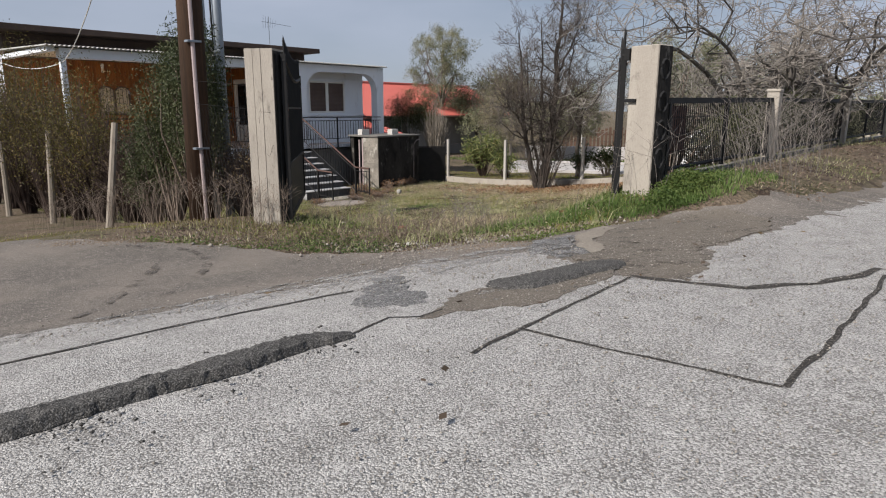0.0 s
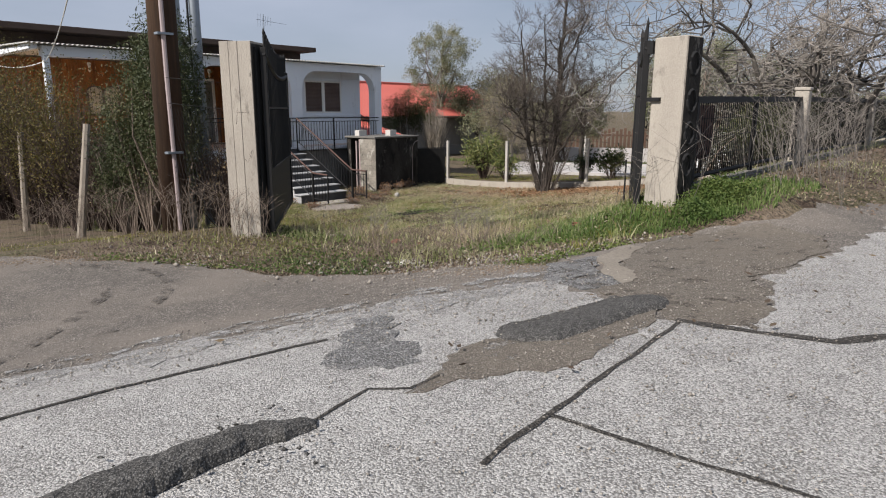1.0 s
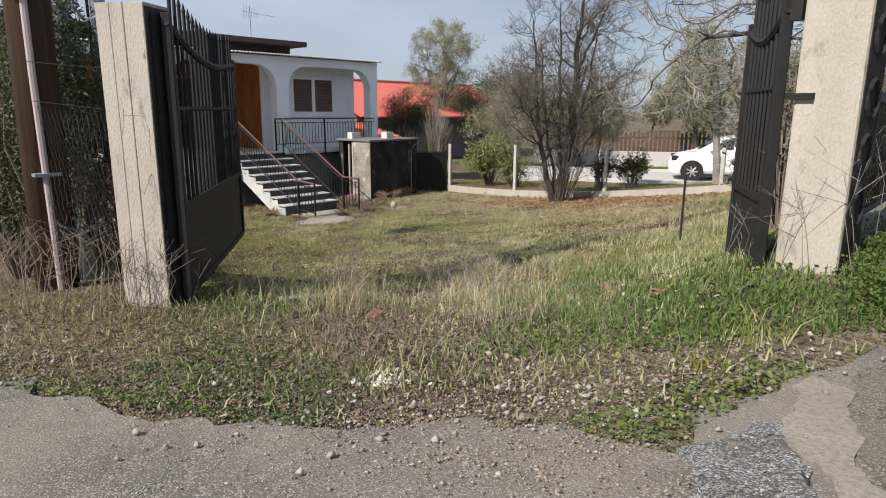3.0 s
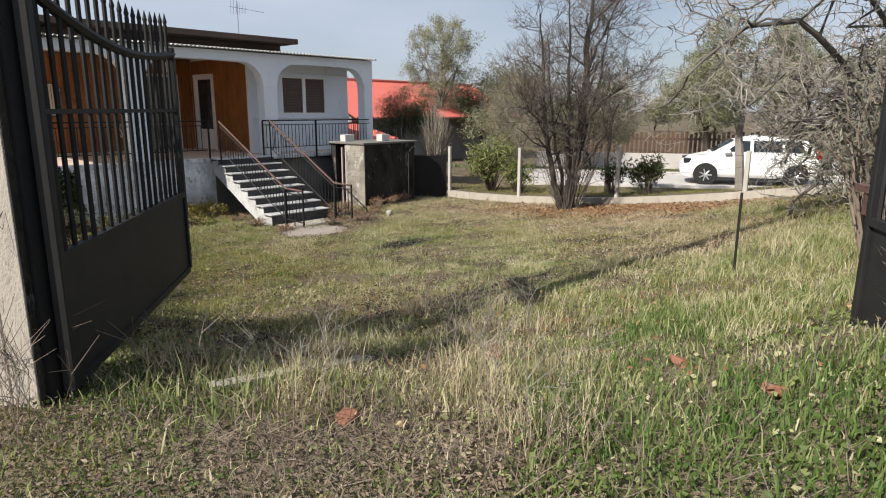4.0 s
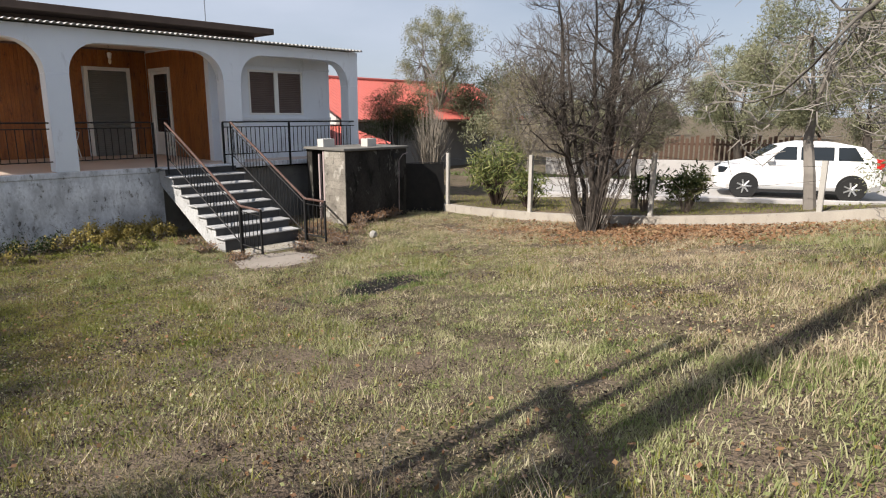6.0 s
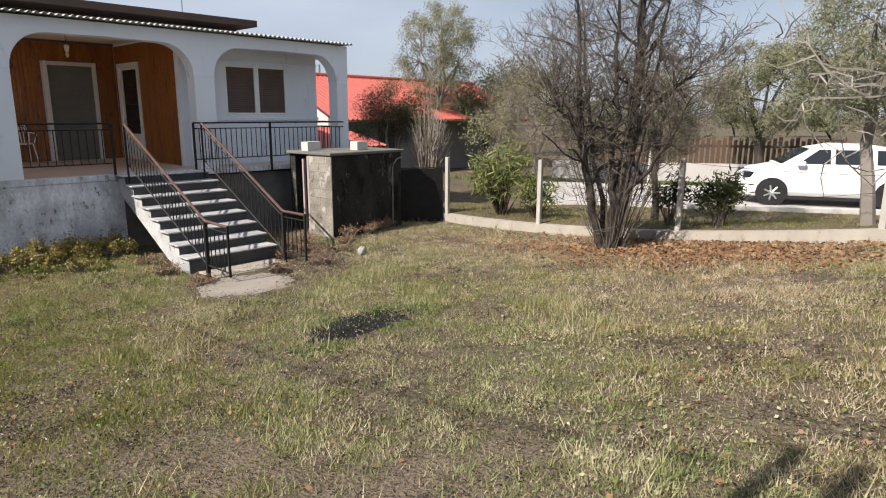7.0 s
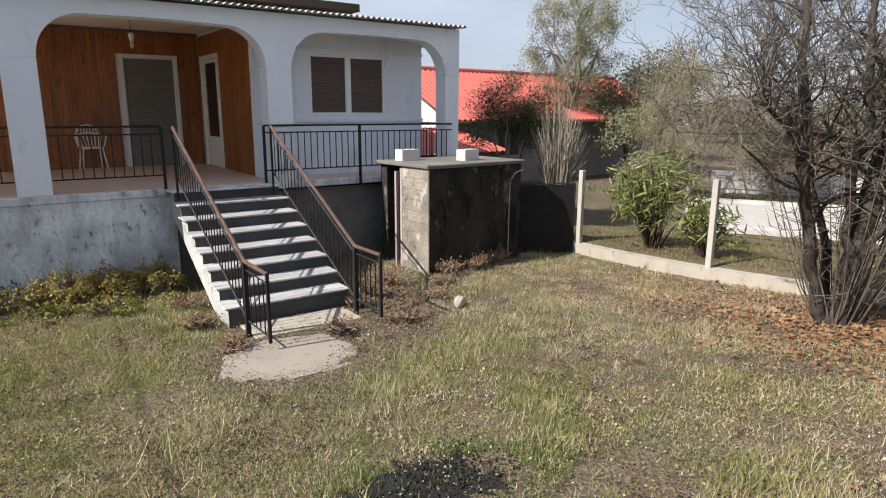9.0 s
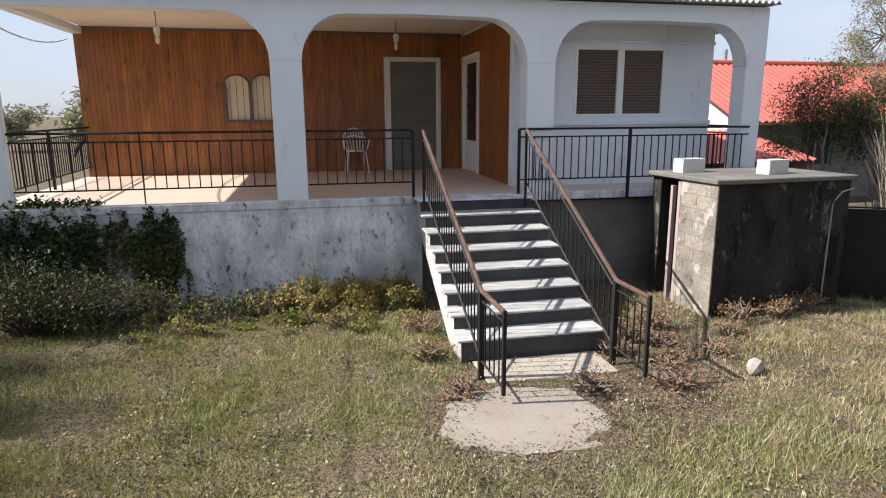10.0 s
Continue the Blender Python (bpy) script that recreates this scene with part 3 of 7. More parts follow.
part("cornice", Shape().box(-4.09, 4.39, 4.215, 3.28, 4.413, 4.262), M_BLIND, house)

# the front room with its window
for x0, x1, z0, z1 in ((3.25, 4.27, FLOOR_Z, 4.19), (4.27, 5.87, FLOOR_Z, 2.59), (4.27, 5.87, 3.69, 4.19), (5.87, 6.73, FLOOR_Z, 4.19)):
    part("front_wall", Shape().box(x0, 0.81, z0, x1, 1.01, z1), M_WALL, house)
part("end_wall", Shape().box(6.53, 1.01, 0, 6.73, 9.0, 4.19), M_WALL, house)
part("rear_wall", Shape().box(-4.09, 8.8, 0, 6.53, 9.0, BZ), M_WALL, house)
part("end_wall", Shape().box(-4.09, 4.64, 0, -3.89, 8.8, BZ), M_WALL, house)
part("string_course", Shape().box(3.27, 0.765, 2.46, 6.74, 0.808, 2.53), M_WALL, house, bevel=0.006)
part("lintel_course", Shape().box(4.05, 0.775, 3.745, 6.74, 0.808, 3.79), M_WALL, house, bevel=0.006)


def shutter_window(x0, x1, z0, z1, y):
    w = part("window", Shape().box(x0, y + 0.02, z0, x1, y + 0.06, z0 + 0.05).box(x0, y + 0.02, z1 - 0.05, x1, y + 0.06, z1).box(x0, y + 0.02, z0 + 0.05, x0 + 0.055, y + 0.06, z1 - 0.05).box(x1 - 0.055, y + 0.02, z0 + 0.05, x1, y + 0.06, z1 - 0.05).box((x0 + x1) / 2 - 0.06, y + 0.02, z0 + 0.05, (x0 + x1) / 2 + 0.06, y + 0.06, z1 - 0.05), M_WHITE, house, "white framed window with closed brown roller shutters", bevel=0.006)
    part("shutter_backing", Shape().box(x0 + 0.03, y + 0.075, z0 + 0.03, x1 - 0.03, y + 0.09, z1 - 0.03), M_BLIND, w)
    k = 21
    for a, b in ((x0 + 0.06, (x0 + x1) / 2 - 0.065), ((x0 + x1) / 2 + 0.065, x1 - 0.06)):
        for i in range(k):
            h0 = z0 + 0.055 + (z1 - z0 - 0.11) * i / k
            h1 = z0 + 0.055 + (z1 - z0 - 0.11) * (i + 1) / k
            part("slat", Shape().prism([(y + 0.055, h0 + 0.004), (y + 0.044, (h0 + h1) / 2), (y + 0.055, h1 - 0.004), (y + 0.074, h1 - 0.004), (y + 0.074, h0 + 0.004)], "x", a, b), M_BLIND, w)


shutter_window(4.27, 5.87, 2.59, 3.69, 0.79)


def veranda_door(x0, x1, z1, y):
    d = part("door", Shape().box(x0, y - 0.03, FLOOR_Z, x0 + 0.09, y + 0.05, z1).box(x1 - 0.09, y - 0.03, FLOOR_Z, x1, y + 0.05, z1).box(x0 + 0.09, y - 0.03, z1 - 0.09, x1 - 0.09, y + 0.05, z1), M_WHITE, house, "white door frame with a closed grey roller shutter", bevel=0.006)
    part("shutter_backing", Shape().box(x0 + 0.06, y + 0.03, FLOOR_Z, x1 - 0.06, y + 0.045, z1 - 0.03), M_GREYDOOR, d)
    k = 44
    for i in range(k):
        h0 = FLOOR_Z + 0.01 + (z1 - 0.1 - FLOOR_Z) * i / k
        h1 = FLOOR_Z + 0.01 + (z1 - 0.1 - FLOOR_Z) * (i + 1) / k
        part("slat", Shape().prism([(y + 0.012, h0 + 0.003), (y + 0.004, (h0 + h1) / 2), (y + 0.012, h1 - 0.003), (y + 0.028, h1 - 0.003), (y + 0.028, h0 + 0.003)], "x", x0 + 0.092, x1 - 0.092), M_GREYDOOR, d)


veranda_door(1.69, 2.83, 3.79, 4.40)

# side door with glazed strip
d = part("door", Shape().box(3.255, 3.0, FLOOR_Z, 3.33, 3.09, 3.79).box(3.255, 4.16, FLOOR_Z, 3.33, 4.25, 3.79).box(3.255, 3.09, 3.70, 3.33, 4.16, 3.79), M_WHITE, house, "white side door with a tall dark pane", bevel=0.006)
part("leaf", Shape().box(3.30, 3.09, FLOOR_Z + 0.01, 3.33, 3.2, 3.70).box(3.30, 4.04, FLOOR_Z + 0.01, 3.33, 4.16, 3.70).box(3.30, 3.2, FLOOR_Z + 0.01, 3.33, 4.04, 2.12).box(3.30, 3.2, 3.63, 3.33, 4.04, 3.70), M_WHITE, d, bevel=0.004)
part("pane", Shape().box(3.312, 3.2, 2.12, 3.322, 4.04, 3.63), M_GLASS, d)
for k in range(3):
    z = 2.45 + 0.36 * k
    part("bar", Shape().box(3.302, 3.2, z, 3.31, 4.04, z + 0.025), M_IRON, d)

# twin-arched window in the boards
w = part("window", Shape().box(-1.52, 4.395, 2.49, -0.50, 4.44, 2.55).box(-1.52, 4.395, 2.55, -1.46, 4.44, 3.2).box(-0.56, 4.395, 2.55, -0.50, 4.44, 3.2).box(-1.04, 4.395, 2.55, -0.98, 4.44, 3.3), M_BLIND, house, "dark framed twin arched window with pale curtains behind bars")
for a, b in ((-1.52, -1.01), (-1.01, -0.50)):
    ring = []
    for k in range(9):
        q = math.pi * k / 8
        ring.append(((a + b) / 2 - math.cos(q) * (b - a) / 2, 3.2 + 0.22 * math.sin(q)))
    part("arch_frame", Shape().prism([(a, 3.47)] + ring + [(b, 3.47)], "y", 4.395, 4.44), M_WOOD, w)
    part("arch_trim", Shape().tube([(x, 4.39, z) for x, z in ring], 0.022, 5), M_BLIND, w)
    part("curtain", Shape().box(a + 0.03, 4.47, 2.5, b - 0.03, 4.48, 3.45), M_CEIL, w)
    for k in range(1, 4):
        x = a + (b - a) * k / 4
        part("bar", Shape().tube([(x, 4.40, 2.55), (x, 4.40, 3.36)], 0.007, 4), M_IRON, w)

# roofs
roof = Shape()
pitch, lo = 0.11, 0.022
xs = np.arange(-4.2, 7.14, pitch / 6)
edge = [(x, lo * math.sin(2 * math.pi * x / pitch)) for x in xs]
n = len(edge)
vv = [(x, -0.20, 4.262 + h) for x, h in edge] + [(x, 4.5, 4.40 + h) for x, h in edge]
vv += [(x, -0.20, 4.256 + h) for x, h in edge] + [(x, 4.5, 4.394 + h) for x, h in edge]
ff = [(i, i + 1, n + i + 1, n + i) for i in range(n - 1)] + [(2 * n + i + 1, 2 * n + i, 3 * n + i, 3 * n + i + 1) for i in range(n - 1)] + [(i + 1, i, 2 * n + i, 2 * n + i + 1) for i in range(n - 1)]
roof.add(vv, ff)
part("veranda_roof", roof, M_METALROOF, house, "corrugated metal veranda roof with a wavy edge")
part("roof_slab", Shape().box(-4.6, 3.53, 4.93, 6.8, 9.3, 5.10), M_SLAB, house, "dark flat roof slab", bevel=0.01)
# wall coloured as dark as the slab to stand for the overhang's shadow
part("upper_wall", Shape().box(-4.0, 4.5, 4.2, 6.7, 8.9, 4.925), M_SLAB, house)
ant = part("aerial", Shape().tube([(5.4, 5.0, 5.1), (5.4, 5.0, 6.35)], 0.015, 6), M_GALV, house, "thin television aerial on a mast")
part("boom", Shape().tube([(5.15, 5.1, 6.15), (6.25, 4.7, 6.02)], 0.008, 5), M_GALV, ant)
for k in range(6):
    c = Vector((5.2, 5.08, 6.14)).lerp(Vector((5.65, 4.92, 6.09)), k / 5)
    part("element", Shape().tube([c + Vector((0.02, 0.06, -0.24 + 0.02 * k)), c - Vector((0.02, 0.06, -0.24 + 0.02 * k))], 0.005, 4), M_GALV, ant)

# bare bulbs under the veranda ceiling
for x, y in ((-2.16, 2.0), (1.62, 2.37)):
    b = thing("hanging_bulb", "bare bulb in a white holder on a wire", "lamp", "veranda bulbs", (x, y, 4.2))
    part("wire", Shape().tube([(0, 0, 0.04), (0.01, 0, -0.22)], 0.006, 5), M_RUBBER, b)
    part("holder", Shape().tube([(0.01, 0, -0.2), (0.01, 0, -0.23), (0.01, 0, -0.34)], [0.03, 0.055, 0.035], 8), M_WHITE, b)
    part("bulb", Shape().tube([(0.01, 0, -0.34), (0.01, 0, -0.39), (0.01, 0, -0.44), (0.01, 0, -0.47)], [0.02, 0.035, 0.03, 0.005], 10), M_CEIL, b, smooth=True)

# ---- staircase ----
stair = thing("staircase", "outside stair with pale worn marble treads and dark risers", "stairs")
SX0, SX1 = 1.54, 3.16
NOSE = [(-0.41, 1.486)] + [(-0.75 - 0.343 * k, 1.322 - 0.17 * k) for k in range(7)]
for i, (y, z) in enumerate(NOSE):
    back_y = 0.0 if i == 0 else NOSE[i - 1][0] + 0.04
    part("tread", Shape().box(SX0 - 0.05, y, z - 0.028, SX1 + 0.02, back_y, z), M_MARBLE if i else M_PLINTH, stair, bevel=0.007)
    zb = NOSE[i + 1][1] if i < 7 else 0.02
    part("riser", Shape().box(SX0, y + 0.035, zb - (0.0 if i < 7 else 0.1), SX1 - 0.002, y + 0.06, z - 0.029), M_RISER, stair)
prof = []
for i, (y, z) in enumerate(NOSE):
    prof += [(y + 0.045, z - 0.046)]
    prof += [(y + 0.045, (NOSE[i + 1][1] if i < 7 else 0.0) - (0.046 if i < 7 else 0.1))]
prof += [(-2.45, -0.1), (-0.02, 1.12), (-0.02, 1.40)]
part("flight", Shape().prism(prof, "x", SX0 + 0.006, SX1 - 0.008), M_STRING, stair, "grey-white painted sloping stair slab")
part("bottom_step", Shape().box(SX0 + 0.12, -3.38, -0.1, SX1 - 0.1, -2.80, 0.062), M_CONC, stair, bevel=0.01)


def railing(name, label, pts, h_bottom, h_top, spacing, mat_top, posts, group, width=0.025):
    """Balusters between a bottom and a top bar along straight stretches."""
    r = thing(name, label, "railing", group)
    for (a, b) in zip(pts[:-1], pts[1:]):
        a, b = Vector(a), Vector(b)
        up = Vector((0, 0, 1))
        for h, rad, nm, mt in ((h_top, width, "top_rail", mat_top), (h_top - 0.115, 0.012, "upper_bar", M_IRON), (h_bottom, 0.012, "bottom_rail", M_IRON)):
            part(nm, Shape().tube([a + up * h, b + up * h], rad, 6), mt, r)
        k = max(2, int((b - a).length / spacing))
        for i in range(1, k):
            p = a.lerp(b, i / k)
            part("baluster", Shape().tube([p + up * h_bottom, p + up * (h_top - 0.115)], 0.0095, 4), M_IRON, r)
    for p, lo_, hi_, rad in posts:
        p = Vector(p)
        part("post", Shape().box(p.x - rad, p.y - rad, p.z + lo_, p.x + rad, p.y + rad, p.z + hi_), M_IRON, r, bevel=0.004)
    return r


RT = 2.43 - FLOOR_Z
fz = FLOOR_Z
railing("balustrade", "black iron veranda balustrade with thin upright bars", [(-3.68, 0.10, fz), (-0.41, 0.10, fz)], 0.2, RT, 0.137, M_IRON, [((-2.12, 0.10, fz), 0.0, RT, 0.009)], "veranda balustrades", 0.018)
railing("balustrade", "black iron veranda balustrade with thin upright bars", [(0.03, 0.10, fz), (1.50, 0.10, fz)], 0.2, RT, 0.13, M_IRON, [((1.50, -0.02, fz), -0.02, RT, 0.02)], "veranda balustrades", 0.018)
railing("balustrade", "black iron veranda balustrade with thin upright bars", [(3.08, -0.02, fz), (4.85, -0.02, fz), (6.9, -0.02, fz)], 0.2, RT, 0.115, M_IRON, [((4.85, -0.02, fz), -0.12, RT, 0.022), ((3.08, -0.02, fz), -0.12, RT, 0.02)], "veranda balustrades", 0.018)
railing("balustrade", "black iron veranda balustrade with thin upright bars", [(-3.78, 0.18, fz), (-4.02, 4.4, fz)], 0.2, RT, 0.115, M_IRON, [((-3.94, 2.2, fz), 0.0, RT, 0.02)], "veranda balustrades", 0.018)
railing("balustrade", "black iron veranda balustrade with thin upright bars", [(6.95, 0.36, fz), (6.95, 4.2, fz)], 0.2, RT, 0.115, M_IRON, [((6.95, 4.2, fz), 0.0, RT, 0.02)], "veranda balustrades", 0.018)


def stair_rail(t, b, e, label):
    r = thing("stair_railing", label, "railing", "stair railings")
    t, b, e = Vector(t), Vector(b), Vector(e)
    drop = Vector((0, 0, -0.72))
    for p, q in ((t, b), (b, e)):
        part("handrail", Shape().tube([p, q], 0.024, 8), M_RAIL, r, "handrail with flaking red paint")
        part("upper_bar", Shape().tube([p - Vector((0, 0, 0.1)), q - Vector((0, 0, 0.1))], 0.011, 4), M_IRON, r)
        part("bottom_rail", Shape().tube([p + drop, q + drop], 0.014, 4), M_IRON, r)
        k = max(3, int(abs(q.y - p.y) / 0.118))
        for i in range(1, k):
            c = p.lerp(q, i / k)
            part("baluster", Shape().tube([c - Vector((0, 0, 0.1)), c + drop], 0.0085, 4), M_IRON, r)
    part("post", Shape().box(b.x - 0.028, b.y - 0.028, 0.0, b.x + 0.028, b.y + 0.028, b.z), M_IRON, r, bevel=0.004)
    part("post", Shape().box(e.x - 0.018, e.y - 0.018, 0.16, e.x + 0.018, e.y + 0.018, e.z + 0.02), M_IRON, r, bevel=0.004)
    part("post", Shape().box(t.x - 0.015, t.y - 0.015, 1.36, t.x + 0.015, t.y + 0.015, t.z), M_IRON, r, bevel=0.003)


stair_rail((1.57, -0.46, 2.43), (1.625, -3.24, 0.97), (1.66, -3.88, 0.945), "rusty iron stair railing with flaking red handrail")
stair_rail((3.04, -0.45, 2.435), (3.10, -3.15, 0.96), (3.12, -3.78, 0.955), "rusty iron stair railing with flaking red handrail")

# ---- block hut beside the stair ----
hut = thing("block_hut", "low stained concrete-block hut, walls coloured shade-dark, with a flat slab roof", "hut", "", (5.02, -2.0, 0), 3.2)
HW, HD, HT = 2.12, 1.42, 1.77
# walls carry the deep shade of the front in their colour, besides stains
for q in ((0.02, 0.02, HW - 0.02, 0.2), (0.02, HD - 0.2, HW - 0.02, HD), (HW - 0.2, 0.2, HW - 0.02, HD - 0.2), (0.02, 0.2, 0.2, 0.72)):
    part("wall", Shape().box(q[0], q[1], -0.3, q[2], q[3], HT), M_BLOCKDARK, hut, "stained rendered block wall, coloured near black for its shade")
part("roof_slab", Shape().prism([(-0.04, -0.03), (0.7, -0.045), (1.5, -0.02), (HW + 0.03, -0.04), (HW + 0.02, HD + 0.05), (-0.06, HD + 0.04)], "z", HT, HT + 0.065), M_GREYCONC, hut, "rough concrete roof slab", bevel=0.012)
# paler blocks on the face turned to the sun
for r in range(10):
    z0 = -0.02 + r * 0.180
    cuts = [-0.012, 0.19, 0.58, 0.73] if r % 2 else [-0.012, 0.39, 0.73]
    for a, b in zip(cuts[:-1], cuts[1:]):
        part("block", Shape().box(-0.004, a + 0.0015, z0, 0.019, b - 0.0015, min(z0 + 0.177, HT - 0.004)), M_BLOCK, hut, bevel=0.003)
part("door_frame", Shape().box(0.0, 0.74, 0.0, 0.07, 0.80, HT - 0.03).box(-0.01, 0.9, 0.0, 0.05, 0.95, HT - 0.1), M_PIPE, hut, "weathered timber door frame")
part("drain_pipe", Shape().tube([(1.80, -0.005, 0.1), (1.81, -0.004, 1.45), (1.83, -0.02, 1.52), (1.92, -0.03, 1.62), (2.1, -0.03, 1.66)], 0.011, 6), M_PIPE, hut)
part("vent", Shape().box(1.62, 0.0, 1.52, 1.76, 0.019, 1.66), M_RUBBER, hut)
for (x, y), rz in (((5.28, -0.95), 8), ((6.22, -1.45), 14)):
    c = thing("concrete_block", "loose pale concrete block on the hut roof", "block", "loose blocks", (x, y, 1.835), rz)
    part("body", Shape().box(-0.19, -0.1, 0, -0.13, 0.1, 0.19).box(0.13, -0.1, 0, 0.19, 0.1, 0.19).box(-0.13, -0.1, 0, 0.13, -0.06, 0.19).box(-0.13, 0.06, 0, 0.13, 0.1, 0.19).box(-0.03, -0.06, 0, 0.03, 0.06, 0.19), M_BLOCKLIGHT, c)

# ---- gate ----
lp = thing("gate_post", "tall board-marked concrete gate post with mossy side coloured dark for shade", "gate post", "gate posts", (-5.99, -12.735, gz(-6, -12.9) - 0.2), -57.4)
H = 3.295 - (gz(-6, -12.9) - 0.2)
part("shaft", Shape().prism([(0, 0), (0.085, 0), (0.087, 0.006), (0.09, 0), (0.17, -0.003), (0.173, 0.005), (0.176, 0), (0.295, 0), (0.295, 0.25), (0, 0.25)], "z", 0, H), M_CONC, lp, bevel=0.005)
# thin near-black sheet that puts the shade of this side into its colour
part("dark_face", Shape().box(0.296, 0.004, 0.05, 0.3, 0.246, H - 0.02), M_BLOCKDARK, lp, "mossy side face, coloured dark as the shaded side")
part("steel_angle", Shape().box(0.303, 0.04, 0.05, 0.325, 0.19, H - 0.05), M_IRON, lp)
rp = thing("gate_post", "wide concrete gate post with painted side facing the road", "gate post", "gate posts", (-3.925, -16.025, gz(-3.8, -15.9) - 0.3), -11.5)
H2 = 3.28 - (gz(-3.8, -15.9) - 0.3)
part("shaft", Shape().prism([(0.0, 0.012), (0.012, 0.0), (0.2, 0.0), (0.2, 0.30), (0.012, 0.30), (0.0, 0.29)], "z", 0, H2), M_CONC, rp, bevel=0.012)
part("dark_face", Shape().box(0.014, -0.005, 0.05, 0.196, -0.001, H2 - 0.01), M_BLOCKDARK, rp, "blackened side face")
for k, zc in enumerate((0.62, 0.87, 1.12, 1.40)):
    ring = [(0.1 + 0.055 * math.cos(a), -0.008, zc + 0.085 * math.sin(a)) for a in np.linspace(0, 2 * math.pi, 13)]
    part("paint_mark", Shape().tube(ring, 0.013, 4), M_RUBBER, rp, "sprayed black loop")
part("bracket", Shape().box(-0.025, 0.20, H2 - 0.49, 0.01, 0.33, H2 - 0.46), M_IRON, rp)
part("hinge_plate", Shape().box(-0.01, 0.303, H2 - 0.12, 0.03, 0.36, H2 - 0.02), M_IRON, rp)


def gate_leaf(name, label, hinge, free, z0, top_h, top_f, panel_h, n_bars, spike):
    """A leaf of upright bars over a sheet panel; its top rail sags towards the middle."""
    hx, fx = Vector((hinge[0], hinge[1], 0)), Vector((free[0], free[1], 0))
    L = (fx - hx).length
    ang = math.degrees(math.atan2(fx.y - hx.y, fx.x - hx.x))
    g = thing(name, label, "gate", "gate leaves", (hinge[0], hinge[1], z0), ang)
    lean = (free[2] - hinge[2]) / L if len(free) > 2 else 0

    def top(u):
        return top_h + (top_f - top_h) * u ** 0.7 - 0.10 * math.sin(math.pi * u) - z0

    part("stile", Shape().box(0, -0.025, 0, 0.05, 0.025, top(0) + 0.03), M_IRON, g, bevel=0.004)
    part("stile", Shape().box(L - 0.045, -0.02, 0.02, L, 0.02, top(1) + 0.02), M_IRON, g, bevel=0.004)
    part("sheet_panel", Shape().box(0.05, -0.004, 0.02, L - 0.045, 0.004, panel_h), M_IRON, g, "dark painted sheet metal panel")
    part("bottom_rail", Shape().box(0.05, -0.018, 0.0, L - 0.045, 0.018, 0.035), M_IRON, g)
    part("middle_rail", Shape().box(0.05, -0.02, panel_h, L - 0.045, 0.02, panel_h + 0.035), M_IRON, g)
    part("cross_rail", Shape().box(0.05, -0.012, panel_h + 0.58, L - 0.045, 0.012, panel_h + 0.60), M_IRON, g)
    part("top_rail", Shape().tube([(L * k / 12, 0, top(k / 12) - 0.02) for k in range(13)], 0.024, 6), M_IRON, g)
    for i in range(1, n_bars):
        u = i / n_bars
        part("bar", Shape().tube([(L * u, 0, panel_h + 0.035), (L * u, 0, top(u) + spike * 0.7)], 0.0115, 5), M_IRON, g)
        part("spike", Shape().tube([(L * u, 0, top(u) + spike * 0.7), (L * u, 0, top(u) + spike * 0.78), (L * u, 0, top(u) + spike)], [0.009, 0.014, 0.001], 5), M_IRON, g)
    return g


gate_leaf("gate_leaf", "wide black iron gate leaf with spiked bars, swung open inwards", (-5.72, -13.0), (-4.45, -11.40), 1.60, 3.22, 3.12, 0.54, 19, 0.24)
rl = gate_leaf("gate_leaf", "narrow black iron gate leaf with sheet panel, swung open", (-3.84, -15.66), (-3.17, -15.27), 1.66, 3.24, 3.22, 0.60, 9, 0.26)
part("latch", Shape().box(0.86, -0.06, 0.72, 1.04, -0.02, 0.75).box(0.90, -0.05, 0.62, 0.94, -0.025, 0.72), M_RAIL, rl, "rusty latch")

# utility pole with its conduit
pole = thing("utility_pole", "brown creosoted wooden utility pole with a plastic conduit", "pole", "", (-6.1, -11.81, gz(-6.2, -12.1) - 0.2))
part("shaft", Shape().tube([(0, 0, 0), (0.035, -0.04, 3), (0.06, -0.07, 6), (0.08, -0.09, 8.2)], [0.135, 0.13, 0.122, 0.115], 14), M_POLE, pole, smooth=True)
part("conduit", Shape().tube([(-0.02, -0.155, 0.1), (-0.035, -0.165, 1.6), (-0.03, -0.175, 3.2), (-0.02, -0.19, 6.5)], 0.022, 8), M_PIPE, pole, "reddish grey conduit")
part("crossarm", Shape().box(-0.78, -0.06, 3.55, 0.78, 0.06, 3.68, pose(0.04, 0.08, 0, 0, 0, 50)), M_POLE, pole)
for z in (0.95, 2.05, 3.3):
    part("clip", Shape().box(-0.1, -0.2, z, 0.05, -0.12, z + 0.02), M_GALV, pole)
for (x, y), h in (((-5.45, -11.24), 3.4), ((-5.79, -11.5), 3.6)):
    t = thing("metal_post", "grey galvanised tube post behind the hedge", "post", "tube posts", (x, y, gz(x, y) - 0.2))
    part("tube", Shape().tube([(0, 0, 0), (0, 0, h + 1.6)], 0.055, 10), M_GALV, t, smooth=True)
    part("cable", Shape().tube([(-0.09, -0.02, h + 1.5), (-0.08, 0, h + 0.4), (-0.065, 0, 0.8)], 0.012, 5), M_RUBBER, t)


def sag(a, b, drop, n=16):
    a, b = Vector(a), Vector(b)
    return [a.lerp(b, k / n) - Vector((0, 0, drop * 4 * (k / n) * (1 - k / n))) for k in range(n + 1)]


